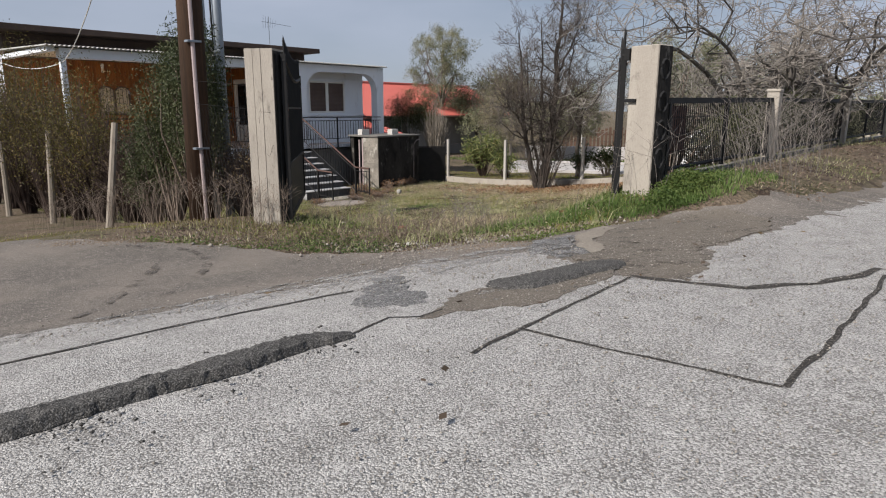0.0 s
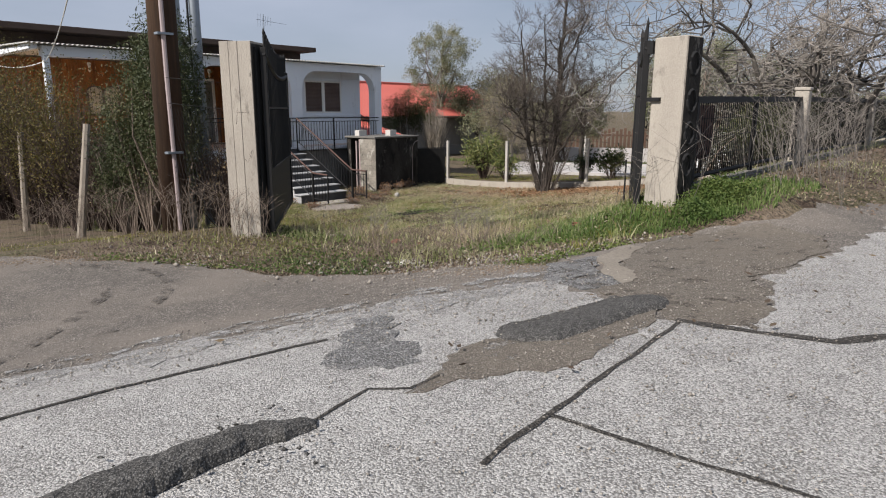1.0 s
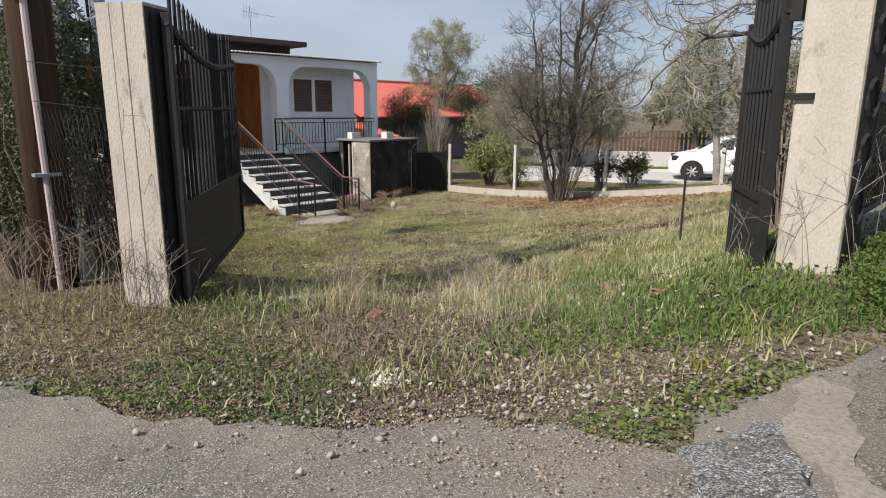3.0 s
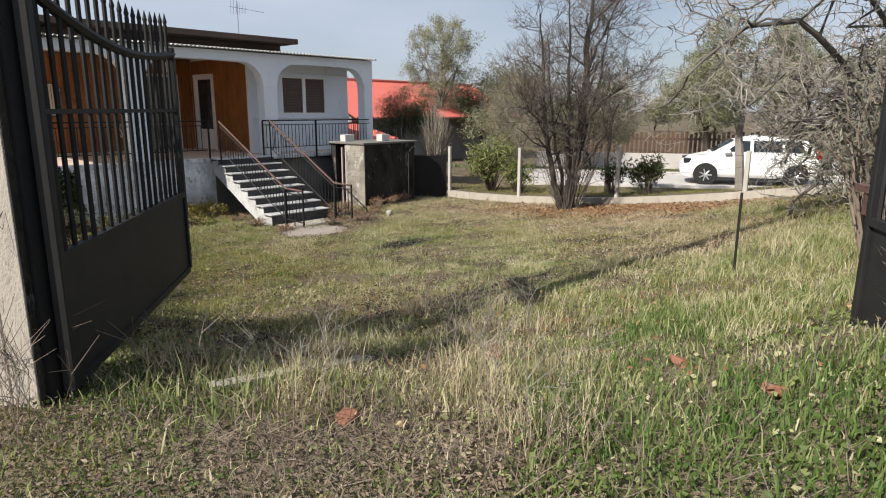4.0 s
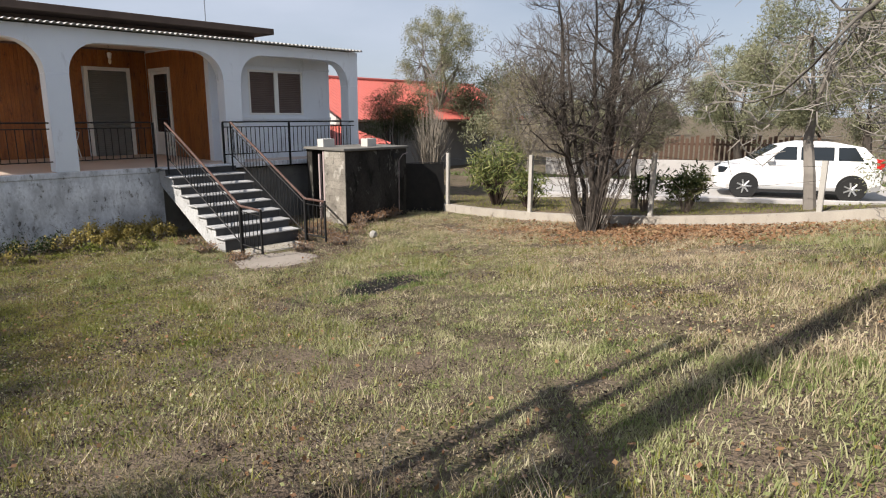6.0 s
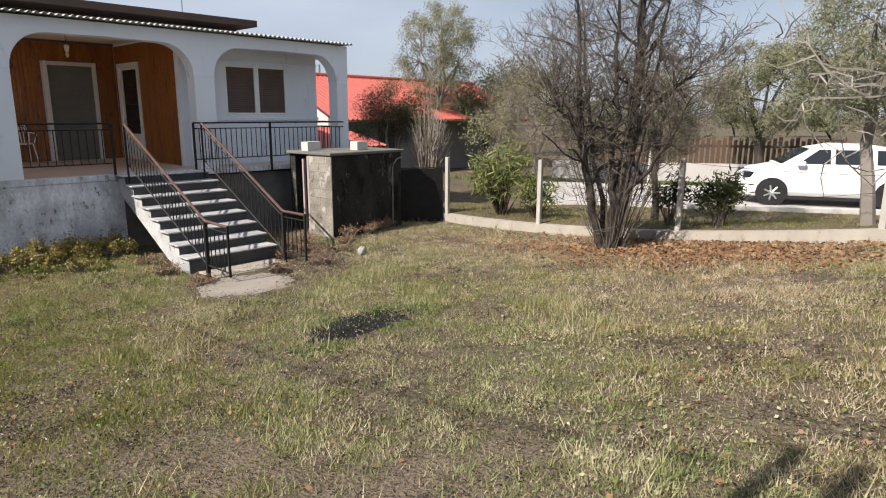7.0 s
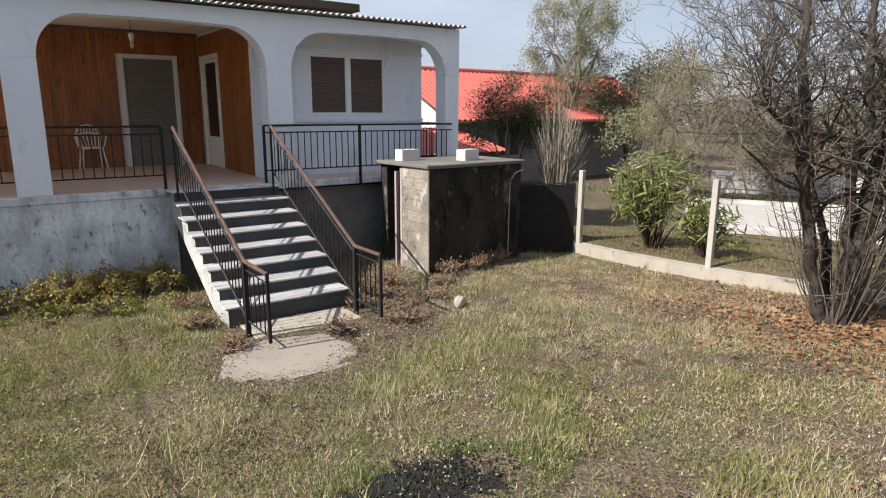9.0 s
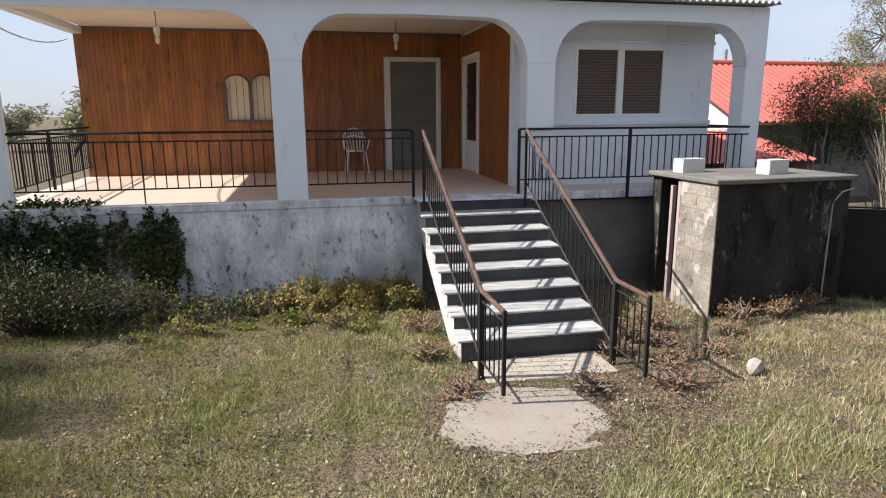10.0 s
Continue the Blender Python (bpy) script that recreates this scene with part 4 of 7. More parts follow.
tagged(part("service_cable", Shape().tube(sag((-6.1, -11.83, 6.6), (-3.78, 0.02, 3.86), 0.55, 20) + sag((-3.78, 0.02, 3.86), (-4.16, 4.4, 4.05), 0.18, 8)[1:], 0.011, 6), M_WHITE), "white service cable sagging from the pole to the house", "cable")
tagged(part("service_cable", Shape().tube([(-6.02, -11.72, 6.4), (-5.98, -11.66, 4.6), (-5.9, -11.58, 3.9), (-5.75, -11.48, 3.5), (-5.6, -11.38, 3.36), (-5.48, -11.3, 3.4)], 0.013, 6), M_WHITE), "white cable drooping from the pole to the tube post", "cable")

# wire netting between the pole and the gate post
net = Shape()
na, nb_ = Vector((-6.12, -11.98, 0)), Vector((-5.98, -12.64, 0))
for k in range(15):
    for way in (1, -1):
        pts = []
        for q in range(19):
            u = (k + (0.5 if q % 2 else 0) * way + 0.5) / 15
            p = na.lerp(nb_, u)
            pts.append((p.x + 0.02 * math.sin(q * 0.6 + k * 0.3), p.y, 1.66 + 0.06 * q))
        net.tube(pts, 0.0013, 3, caps=False)
tagged(part("wire_netting", net, M_IRON), "sagging diamond wire netting tied to the gate post", "wire", "", "stuff")

# fence posts along the hedge
for bx, by, tx, ty, tz in ((-6.3, -9.44, -5.98, -9.18, 2.52), (-6.2, -6.57, -6.1, -6.58, 2.36), (-6.3, -4.2, -6.25, -4.1, 2.1)):
    f = thing("fence_post", "weathered grey wooden fence post leaning in the hedge", "post", "hedge posts", (bx, by, gz(bx, by) - 0.15))
    h = tz - (gz(bx, by) - 0.15)
    part("stake", Shape().tube([(0, 0, 0), ((tx - bx) * 0.5, (ty - by) * 0.5, h * 0.5), (tx - bx, ty - by, h)], [0.055, 0.05, 0.043], 8), M_POST, f)

# road-side fence right of the gate
FX = [-3.62, -0.33, 3.62, 7.5]
FY = -15.95
curb = Shape()
for a, b in zip(FX[:-1], FX[1:]):
    za, zb = gz(a, FY) + 0.06, gz(b, FY) + 0.06
    curb.add([(a, FY - 0.09, za - 0.6), (b, FY - 0.09, zb - 0.6), (b, FY + 0.09, zb - 0.6), (a, FY + 0.09, za - 0.6), (a, FY - 0.09, za), (b, FY - 0.09, zb), (b, FY + 0.09, zb), (a, FY + 0.09, za)], [(0, 1, 5, 4), (2, 3, 7, 6), (4, 5, 6, 7), (1, 2, 6, 5), (3, 0, 4, 7)])
setting("fence_footing", curb, M_GREYCONC, "low weathered concrete footing under the fence", "footing")
for x in FX[1:]:
    f = thing("fence_post", "square pale concrete fence post", "post", "concrete fence posts", (x, FY, gz(x, FY) - 0.2), 3)
    part("shaft", Shape().box(-0.075, -0.075, 0, 0.075, 0.075, 1.08).box(-0.085, -0.085, 1.08, 0.085, 0.085, 1.12), M_CONC, f, bevel=0.008)
for a, b in zip(FX[:-1], FX[1:]):
    f = thing("iron_fence", "dark iron fence bay with close upright wires", "fence", "road fence bays", (a + 0.1, FY, gz(a, FY)))
    L = b - a - 0.2
    rise = gz(b, FY) - gz(a, FY)
    slope = Matrix.Identity(4)
    slope[2][0] = rise / L
    part("top_rail", Shape().box(-0.03, -0.018, 0.755, L + 0.03, 0.018, 0.81, slope), M_IRON, f)
    part("bottom_rail", Shape().tube([(0, 0, 0.14), (L, 0, 0.14 + rise)], 0.02, 6), M_IRON, f)
    for u in (0.02, 0.5, 0.98):
        part("upright", Shape().box(L * u - 0.022, -0.02, 0.08 + rise * u, L * u + 0.022, 0.02, 0.80 + rise * u), M_IRON, f)
    k = int(L / 0.05)
    wires = Shape()
    for i in range(1, k):
        u = i / k
        wires.tube([(L * u, 0, 0.14 + rise * u), (L * u, 0, 0.80 + rise * u)], 0.0045, 3, caps=False)
    for h in (0.3, 0.46, 0.62):
        wires.tube([(0, 0.006, h), (L, 0.006, h + rise)], 0.004, 3, caps=False)
    w = part("wire_mesh", wires, M_IRON, f)
    w["kind"] = "stuff"
part("rusty_sheet", Shape().box(0.0, 0.03, 0.2, 0.55, 0.036, 0.66), M_RAIL, f, "rusty sheet wired to the fence").location.x = -(FX[-2] - FX[0])

# stake in the yard
st = thing("stake", "thin rusty metal stake standing in the grass", "stake", "", (-0.735, -13.95, gz(-0.7, -14.0) - 0.1))
part("rod", Shape().box(-0.009, -0.009, 0, 0.009, 0.009, 0.80), M_IRON, st)

# ---- boundary on the far side of the yard ----
BX = 8.35


def curb_top(y):
    return gz(8.0, y) + 0.20


low = Shape()
ys = list(np.arange(-15.6, -1.2, 0.6))
for a, b in zip(ys[:-1], ys[1:]):
    za, zb = curb_top(a), curb_top(b)
    low.add([(BX - 0.1, a, za - 0.7), (BX + 0.1, a, za - 0.7), (BX + 0.1, b, zb - 0.7), (BX - 0.1, b, zb - 0.7), (BX - 0.1, a, za), (BX + 0.1, a, za), (BX + 0.1, b, zb), (BX - 0.1, b, zb)], [(0, 3, 7, 4), (1, 5, 6, 2), (4, 7, 6, 5)])
setting("boundary_curb", low, M_CONC, "low pale concrete boundary curb beside the lawn", "curb")
for y in (-2.2, -4.92, -8.0, -11.1):
    f = thing("fence_post", "thin whitewashed concrete fence post on the curb", "post", "boundary posts", (BX, y, curb_top(y) - 0.02), 5)
    part("shaft", Shape().box(-0.045, -0.045, 0, 0.045, 0.045, min(1.40, 1.9 - curb_top(y))), M_OLDPOST, f, bevel=0.006)
for h in (0.55, 1.25):
    wr = Shape()
    for a, b in ((-2.2, -4.92), (-4.92, -8.0), (-8.0, -11.1)):
        wr.tube(sag((BX, a, min(curb_top(a) + h, 1.82)), (BX, b, min(curb_top(b) + h, 1.78)), 0.04, 6), 0.004, 3)
    tagged(part("fence_wire", wr, M_IRON), "slack rusty wire strung between boundary posts", "wire")

# dark sheet closing the gap beside the hut
g = thing("sheet_gate", "dark rusty sheet metal closing the gap by the hut", "gate", "", (7.30, -1.62, 0.0), -28)
part("sheet", Shape().box(0.0, -0.01, -0.1, 1.08, 0.0, 1.34), M_IRON, g)
part("frame", Shape().tube([(0.0, 0, 0), (0, 0, 1.36), (1.08, 0, 1.36), (1.08, 0, 0)], 0.02, 6), M_IRON, g)
M_PAD = material("earthy_concrete", (0.325, 0.29, 0.255), (0.26, 0.228, 0.195), 2.2, 40, c=(0.20, 0.172, 0.145), mix=0.35, bump=0.25, depth=0.004, spot=(0.17, 0.145, 0.12), spread=0.25, spot_cut=0.6)
# concrete pad in front of the stair
sheet_on_ground("concrete_pad", [(0.97, -4.29), (1.2, -3.75), (1.7, -3.5), (2.38, -3.7), (2.5, -4.4), (2.14, -4.83), (1.51, -4.8), (1.16, -4.59)], 0.014, 0.1, M_PAD, "cracked earthy concrete pad before the stair", "pad", 0.04, 0.05, 8.0)
st = thing("stone", "pale chipped stone lying in the grass", "stone", "", (4.37, -3.75, gz(4.37, -3.75) - 0.01), 30)
part("rock", Shape().tube([(-0.11, 0, 0.03), (-0.06, 0.0, 0.07), (0.02, 0.01, 0.09), (0.09, 0, 0.06), (0.12, 0, 0.03)], [0.01, 0.07, 0.085, 0.06, 0.012], 7), M_STONE, st)

# ---- road damage ----
M_CEMENT = material("cement_smear", (0.29, 0.258, 0.215), (0.21, 0.185, 0.153), 5, 60, c=(0.14, 0.123, 0.103), mix=0.6, bump=0.7, depth=0.008)
def berm(name, pts, width, height, label, seed, steep=0.5):
    """A low broken ridge of asphalt along a line: a fine grid, rough all over."""
    dense = []
    for (ax, ay), (bx, by) in zip(pts[:-1], pts[1:]):
        k = max(2, int(math.hypot(bx - ax, by - ay) / 0.022))
        dense += [(ax + (bx - ax) * i / k, ay + (by - ay) * i / k) for i in range(k)]
    dense.append(pts[-1])
    dx, dy = pts[-1][0] - pts[0][0], pts[-1][1] - pts[0][1]
    d = math.hypot(dx, dy)
    nx, ny = -dy / d, dx / d
    m = 13
    v, f = [], []
    for i, (x, y) in enumerate(dense):
        u = i / (len(dense) - 1)
        taper = min(1, 6 * u, 6 * (1 - u)) ** 0.5
        w = width * taper * (1 + 0.35 * ripple(x, y, 4, seed))
        for j in range(m):
            q = -1 + 2 * j / (m - 1)
            px, py = x + nx * w * q / 2, y + ny * w * q / 2
            bell = max(0.0, 1 - abs(q + 0.25) ** 2.2) * taper
            rough = 0.15 * ripple(px, py, 12, seed) + 0.14 * ripple(px, py, 40, seed) + 0.14 * ripple(px, py, 95, seed)
            v.append((px + 0.012 * ripple(px, py, 30, seed + 5), py + 0.012 * ripple(px, py, 30, seed + 9), gz(px, py) + 0.018 + height * bell * (1 + rough) * (1 if 0 < j < m - 1 else 0)))
    for i in range(len(dense) - 1):
        for j in range(m - 1):
            f.append((i * m + j, i * m + j + 1, (i + 1) * m + j + 1, (i + 1) * m + j))
    setting(name, Shape().add(v, f), M_DARK, label, "road patch", smooth=False)


berm("road_lip", [(-9.35, -16.6), (-8.9, -16.68), (-8.7, -16.7), (-8.34, -16.71), (-8.11, -16.72), (-7.93, -16.79)], 0.19, 0.042, "broken dark asphalt lip of the road layer", 1.0)
berm("road_bump", [(-7.1, -16.76), (-6.88, -16.82), (-6.6, -16.87), (-6.2, -16.95)], 0.27, 0.026, "dark asphalt repair standing proud of the road", 2.0)
sheet_on_ground("bare_patch", [(-7.65, -16.86), (-7.25, -16.72), (-7.05, -16.76), (-7.0, -16.9), (-6.6, -17.0), (-6.35, -17.02), (-6.55, -17.12), (-6.9, -17.08), (-7.28, -17.08), (-7.4, -16.95)], 0.0185, 0.02, M_GRIT, "worn-through brown patch of gravel and grit", "road patch", 0.04, 0.06, 17.0)
sheet_on_ground("dark_patch", [(-6.3, -16.72), (-5.75, -16.5), (-5.1, -16.28), (-4.6, -16.4), (-4.2, -16.8), (-4.3, -17.2), (-4.75, -17.3), (-5.55, -17.18), (-5.9, -17.32), (-6.42, -17.44), (-6.5, -17.15), (-6.35, -17.0)], 0.0185, 0.02, M_GRIT, "dirty brown worn asphalt patch", "road patch", 0.04, 0.07, 19.0)
sheet_on_ground("cement_strip", [(-5.42, -16.22), (-5.02, -16.2), (-5.1, -16.34), (-5.6, -16.45), (-5.85, -16.68), (-6.05, -16.72), (-5.9, -16.5)], 0.0205, 0.03, M_CEMENT, "smeared beige cement strip", "road patch", 0.04, 0.05, 23.0)
sheet_on_ground("grey_patch", [(-6.15, -16.3), (-5.75, -16.05), (-5.45, -16.2), (-5.9, -16.48), (-6.05, -16.7), (-6.25, -16.6)], 0.0185, 0.02, M_OILY, "grey gritty asphalt patch", "road patch", 0.04, 0.05, 29.0)
sheet_on_ground("dark_patch", [(-7.6, -16.45), (-7.4, -16.1), (-7.15, -16.08), (-7.2, -16.35), (-7.3, -16.56), (-7.5, -16.62)], 0.0185, 0.02, M_OILY, "thin dark oily asphalt patch", "road patch", 0.04, 0.14, 31.0)


sheet_on_ground("worn_patch", [(-8.3, -15.1), (-7.5, -15.35), (-6.9, -15.7), (-6.2, -15.95), (-5.95, -16.3), (-6.3, -16.5), (-7.0, -16.2), (-7.5, -15.9), (-8.3, -15.5)], 0.0185, 0.02, M_SPECKLE, "patchy remains of pale chippings", "road patch", 0.05, 0.14, 37.0)


def crack(pts, width, label, seed, mat=None, wobble=1.0):
    left, right = [], []
    dense = []
    for (ax, ay), (bx, by) in zip(pts[:-1], pts[1:]):
        k = max(2, int(math.hypot(bx - ax, by - ay) / 0.06))
        dense += [(ax + (bx - ax) * i / k, ay + (by - ay) * i / k) for i in range(k)]
    dense.append(pts[-1])
    for i, (x, y) in enumerate(dense):
        x2, y2 = dense[min(i + 1, len(dense) - 1)]
        x1, y1 = dense[max(i - 1, 0)]
        d = math.hypot(x2 - x1, y2 - y1) or 1
        nx, ny = -(y2 - y1) / d, (x2 - x1) / d
        w = width * (0.6 + 0.5 * wobble * ripple(x, y, 9, seed)) + 0.004
        o = 0.018 * wobble * ripple(x, y, 6, seed + 3)
        left.append((x + nx * (w + o), y + ny * (w + o)))
        right.append((x - nx * (w - o), y - ny * (w - o)))
    s = Shape()
    n = len(left)
    s.add([(x, y, gz(x, y) + 0.019 + 0.004 * ripple(x, y, 4, 2.0)) for x, y in left] + [(x, y, gz(x, y) + 0.019 + 0.004 * ripple(x, y, 4, 2.0)) for x, y in right] + [((a + c) / 2, (b + d) / 2, gz((a + c) / 2, (b + d) / 2) + 0.0195 + 0.004 * ripple((a + c) / 2, (b + d) / 2, 4, 2.0)) for (a, b), (c, d) in zip(left, right)],
          [(i, i + 1, 2 * n + i + 1, 2 * n + i) for i in range(n - 1)] + [(2 * n + i, 2 * n + i + 1, n + i + 1, n + i) for i in range(n - 1)])
    ob = part("road_crack", s, mat or M_CRACK)
    tagged(ob, label, "road crack", "road cracks", "structure")


crack([(-7.83, -17.27), (-7.53, -17.25), (-7.12, -17.22), (-6.5, -17.18)], 0.0075, "dirt-filled straight crack in the road", 1.0)
crack([(-7.53, -17.25), (-7.5, -17.6), (-7.45, -18.13)], 0.006, "dirt-filled straight crack in the road", 2.0)
crack([(-7.45, -18.13), (-7.09, -18.14), (-6.37, -18.13), (-5.74, -18.11)], 0.010, "dirt-filled straight crack in the road", 3.0)
crack([(-7.95, -16.78), (-7.7, -16.72), (-7.62, -16.82), (-7.48, -16.83)], 0.004, "short jagged crack in the road", 4.0)
crack([(-6.5, -17.16), (-6.47, -17.45), (-6.4, -17.68), (-6.12, -17.9), (-5.83, -18.02), (-5.6, -18.06)], 0.027, "wide dirty joint between road patches", 5.0)
# nearly straight thin dark line, drawn with the crack colour
crack([(-9.4, -15.8), (-8.48, -15.95), (-8.17, -15.99), (-7.81, -16.07), (-7.45, -16.18)], 0.012, "straight thin dark line along the road", 9.0, None, 0.3)
for k, pts in enumerate(([(-8.75, -15.25), (-8.28, -14.89), (-7.86, -14.4), (-7.43, -13.85), (-7.26, -13.52), (-7.33, -13.12), (-7.6, -12.9)], [(-8.7, -15.4), (-8.35, -15.25), (-7.96, -14.96), (-7.42, -14.43), (-7.19, -14.1), (-7.08, -13.7), (-7.21, -13.23), (-7.5, -12.95)])):
    soft = []
    for i in range(len(pts) - 1):
        p0, p1, p2, p3 = (Vector(pts[max(0, min(len(pts) - 1, i + q))]) for q in (-1, 0, 1, 2))
        for q in range(6):
            u = q / 6
            soft.append(tuple(0.5 * (2 * p1 + (p2 - p0) * u + (2 * p0 - 5 * p1 + 4 * p2 - p3) * u ** 2 + (3 * p1 - p0 - 3 * p2 + p3) * u ** 3)))
    crack(soft, 0.05, "curved dark tyre mark on the asphalt", 6.0 + k, M_TYRE, 0.25)

# grit and pebbles along the broken edges
rng = np.random.default_rng(5)


def pebbles(name, centres, sx, n, smin, smax, label, mat, lift=0.02):
    c = np.array(centres)[rng.integers(0, len(centres), n)]
    p = c + rng.normal(0, 1, (n, 2)) * sx
    s = rng.uniform(smin, smax, n) * rng.uniform(0.4, 1, n)
    z = ground_z(p[:, 0], p[:, 1]) + lift + s * 0.25
    base = np.array([(1, 0, 0), (-1, 0, 0), (0, 1, 0), (0, -1, 0), (0, 0, 0.7), (0, 0, -0.7)])
    jit = rng.uniform(0.35, 1.4, (n, 6, 1))
    a = rng.uniform(0, 6.28, n)
    rot = np.stack([np.stack([np.cos(a), -np.sin(a), 0 * a], -1), np.stack([np.sin(a), np.cos(a), 0 * a], -1), np.stack([0 * a, 0 * a, 0 * a + 1], -1)], 1)
    v = np.einsum("nij,nkj->nki", rot, base * jit) * s[:, None, None] + np.concatenate([p, z[:, None]], 1)[:, None, :]
    f = np.array([(0, 2, 4), (2, 1, 4), (1, 3, 4), (3, 0, 4), (2, 0, 5), (1, 2, 5), (3, 1, 5), (0, 3, 5)])
    bulk(name, v.reshape(-1, 3), (f[None] + 6 * np.arange(n)[:, None, None]).reshape(-1, 3), mat, label, "gravel")


edge = [(-7.8, -15.6), (-7.3, -15.8), (-7.0, -16.05), (-6.6, -16.25), (-6.2, -16.5), (-8.4, -15.35), (-6.0, -15.6), (-6.6, -15.7), (-5.9, -15.4), (-6.3, -14.9), (-6.9, -16.9), (-6.5, -17.1), (-5.6, -17.2)]
pebbles("road_grit", edge, 0.28, 5200, 0.003, 0.009, "loose pale grit along the broken road edge", M_GRAVEL)
pebbles("verge_stones", [(-5.77, -15.2), (-5.6, -15.3), (-5.3, -15.7), (-6.0, -14.9), (-6.3, -14.4), (-5.9, -15.0), (-6.7, -13.6), (-4.9, -16.2), (-5.5, -15.2)], 0.22, 260, 0.006, 0.024, "pale stones in the earthy verge", M_GRAVEL)
pebbles("road_chippings", [(-8.5 + i * 0.9, -17.6 - j * 0.5) for i in range(6) for j in range(3)], 0.55, 9000, 0.003, 0.007, "loose chippings scattered over the road", M_GRAVEL)
pebbles("lip_rubble", [(-8.9, -16.85), (-8.5, -16.8), (-8.1, -16.78), (-9.3, -16.8)], 0.09, 380, 0.003, 0.011, "crumbled asphalt along the broken lip", M_DARK, 0.03)

# ---- beyond the boundary ----
def ribbon(name, pts, width, lift, thick, mat, label, category):
    """A strip along a line on the land, with upright sides."""
    s = Shape()
    rows = []
    for (ax, ay), (bx, by) in zip(pts[:-1], pts[1:]):
        k = max(1, int(math.hypot(bx - ax, by - ay) / 1.5))
        rows += [(ax + (bx - ax) * i / k, ay + (by - ay) * i / k) for i in range(k)]
    rows.append(pts[-1])
    dx, dy = pts[-1][0] - pts[0][0], pts[-1][1] - pts[0][1]
    d = math.hypot(dx, dy)
    nx, ny = -dy / d * width / 2, dx / d * width / 2
    n = len(rows)
    v = []
    for sx, dz in ((1, 0), (-1, 0), (1, -thick), (-1, -thick)):
        v += [(x + nx * sx, y + ny * sx, gz(x, y) + lift + dz) for x, y in rows]
    f = []
    for i in range(n - 1):
        f += [(i, i + 1, n + i + 1, n + i), (i, 2 * n + i, 2 * n + i + 1, i + 1), (n + i + 1, 3 * n + i + 1, 3 * n + i, n + i)]
    setting(name, s.add(v, f), mat, label, category)


M_PALE = material("sunlit_concrete", (0.48, 0.46, 0.44), (0.40, 0.385, 0.365), 1.2, 40, c=(0.33, 0.315, 0.30), mix=0.5, bump=0.2, depth=0.004)
M_WHITEWALL = material("whitewash", (0.58, 0.555, 0.54), (0.46, 0.435, 0.42), 0.8, 30, bump=0.2, depth=0.006, spot=(0.40, 0.38, 0.36))
M_SHED = material("brown_boards", (0.14, 0.085, 0.06), (0.09, 0.06, 0.045), 2, 30, bump=0.3, stretch=(3, 3, 0.4))
M_GREYWALL = material("grey_render", (0.22, 0.21, 0.195), (0.17, 0.16, 0.15), 1.0, 30, bump=0.3, depth=0.006)
# the lane runs obliquely past the garden
ribbon("lane", [(13.25, -1.13), (16.08, -5.97), (28.6, -26.6)], 4.4, 0.015, 0.05, M_PALE, "pale sunlit concrete lane behind the garden", "lane")
ribbon("lane_kerb", [(11.4, -2.47), (14.15, -7.17), (26.7, -27.8)], 0.28, 0.11, 0.2, M_WHITEWALL, "whitewashed kerb along the lane", "kerb")
ribbon("lane_kerb", [(15.3, 0.0), (18.1, -4.8), (30.6, -25.4)], 0.28, 0.10, 0.2, M_WHITEWALL, "whitewashed kerb along the lane", "kerb")



def garden_wall(name, a, b, h, t, mat, label):
    A, B = Vector((*a, gz(*a))), Vector((*b, gz(*b)))
    d = (B - A).to_2d().normalized()
    n = Vector((-d.y, d.x, 0)) * t / 2
    up = Vector((0, 0, h))
    s = Shape()
    dn = Vector((0, 0, -0.4))
    v = [A + n + dn, B + n + dn, B - n + dn, A - n + dn, A + n + up, B + n + up, B - n + up, A - n + up]
    s.add(v, [(0, 1, 5, 4), (2, 3, 7, 6), (4, 5, 6, 7), (1, 2, 6, 5), (3, 0, 4, 7)])
    return setting(name, s, mat, label, "wall")


garden_wall("garden_wall_1", (17.7, 1.0), (24.2, -9.9), 0.66, 0.2, M_WHITEWALL, "low whitewashed garden wall across the lane")
# timber slat fence behind the white wall
sf = thing("slat_fence", "brown timber slat fence in the neighbouring garden", "fence", "", (20.2, 0.6, 0.2), -59)
for k in range(46):
    part("slat", Shape().box(k * 0.2, 0, 0, k * 0.2 + 0.13, 0.03, 1.55 + 0.08 * math.sin(k * 2.1)), M_SHED, sf)
for z in (0.4, 1.2):
    part("rail", Shape().box(0, 0.03, z, 9.2, 0.07, z + 0.09), M_SHED, sf)

# neighbouring house with the red sheet roof
nb = thing("neighbour_house", "single-storey grey house under a red sheet roof", "house", "", (11.2, 6.2, 0.22), 2)
NL, ND = 11.6, 6.0
for x0, z0, x1, z1 in ((0, -0.5, 2.2, 2.35), (2.2, -0.5, 3.3, 0.9), (2.2, 2.1, 3.3, 2.35), (3.3, -0.5, 4.9, 2.35), (4.9, -0.5, 6.0, 0.9), (4.9, 2.1, 6.0, 2.35), (6.0, -0.5, NL, 2.35)):
    part("front_wall", Shape().box(x0, 0, z0, x1, 0.2, z1), M_GREYWALL, nb)
part("gable_wall", Shape().prism([(0.2, -0.5), (ND, -0.5), (ND, 2.35), (ND / 2, 3.75), (0.2, 2.42)], "x", 0, 0.2), M_WHITEWALL, nb)
part("gable_wall", Shape().prism([(0.2, -0.5), (ND, -0.5), (ND, 2.35), (ND / 2, 3.75), (0.2, 2.42)], "x", NL - 0.2, NL), M_GREYWALL, nb)
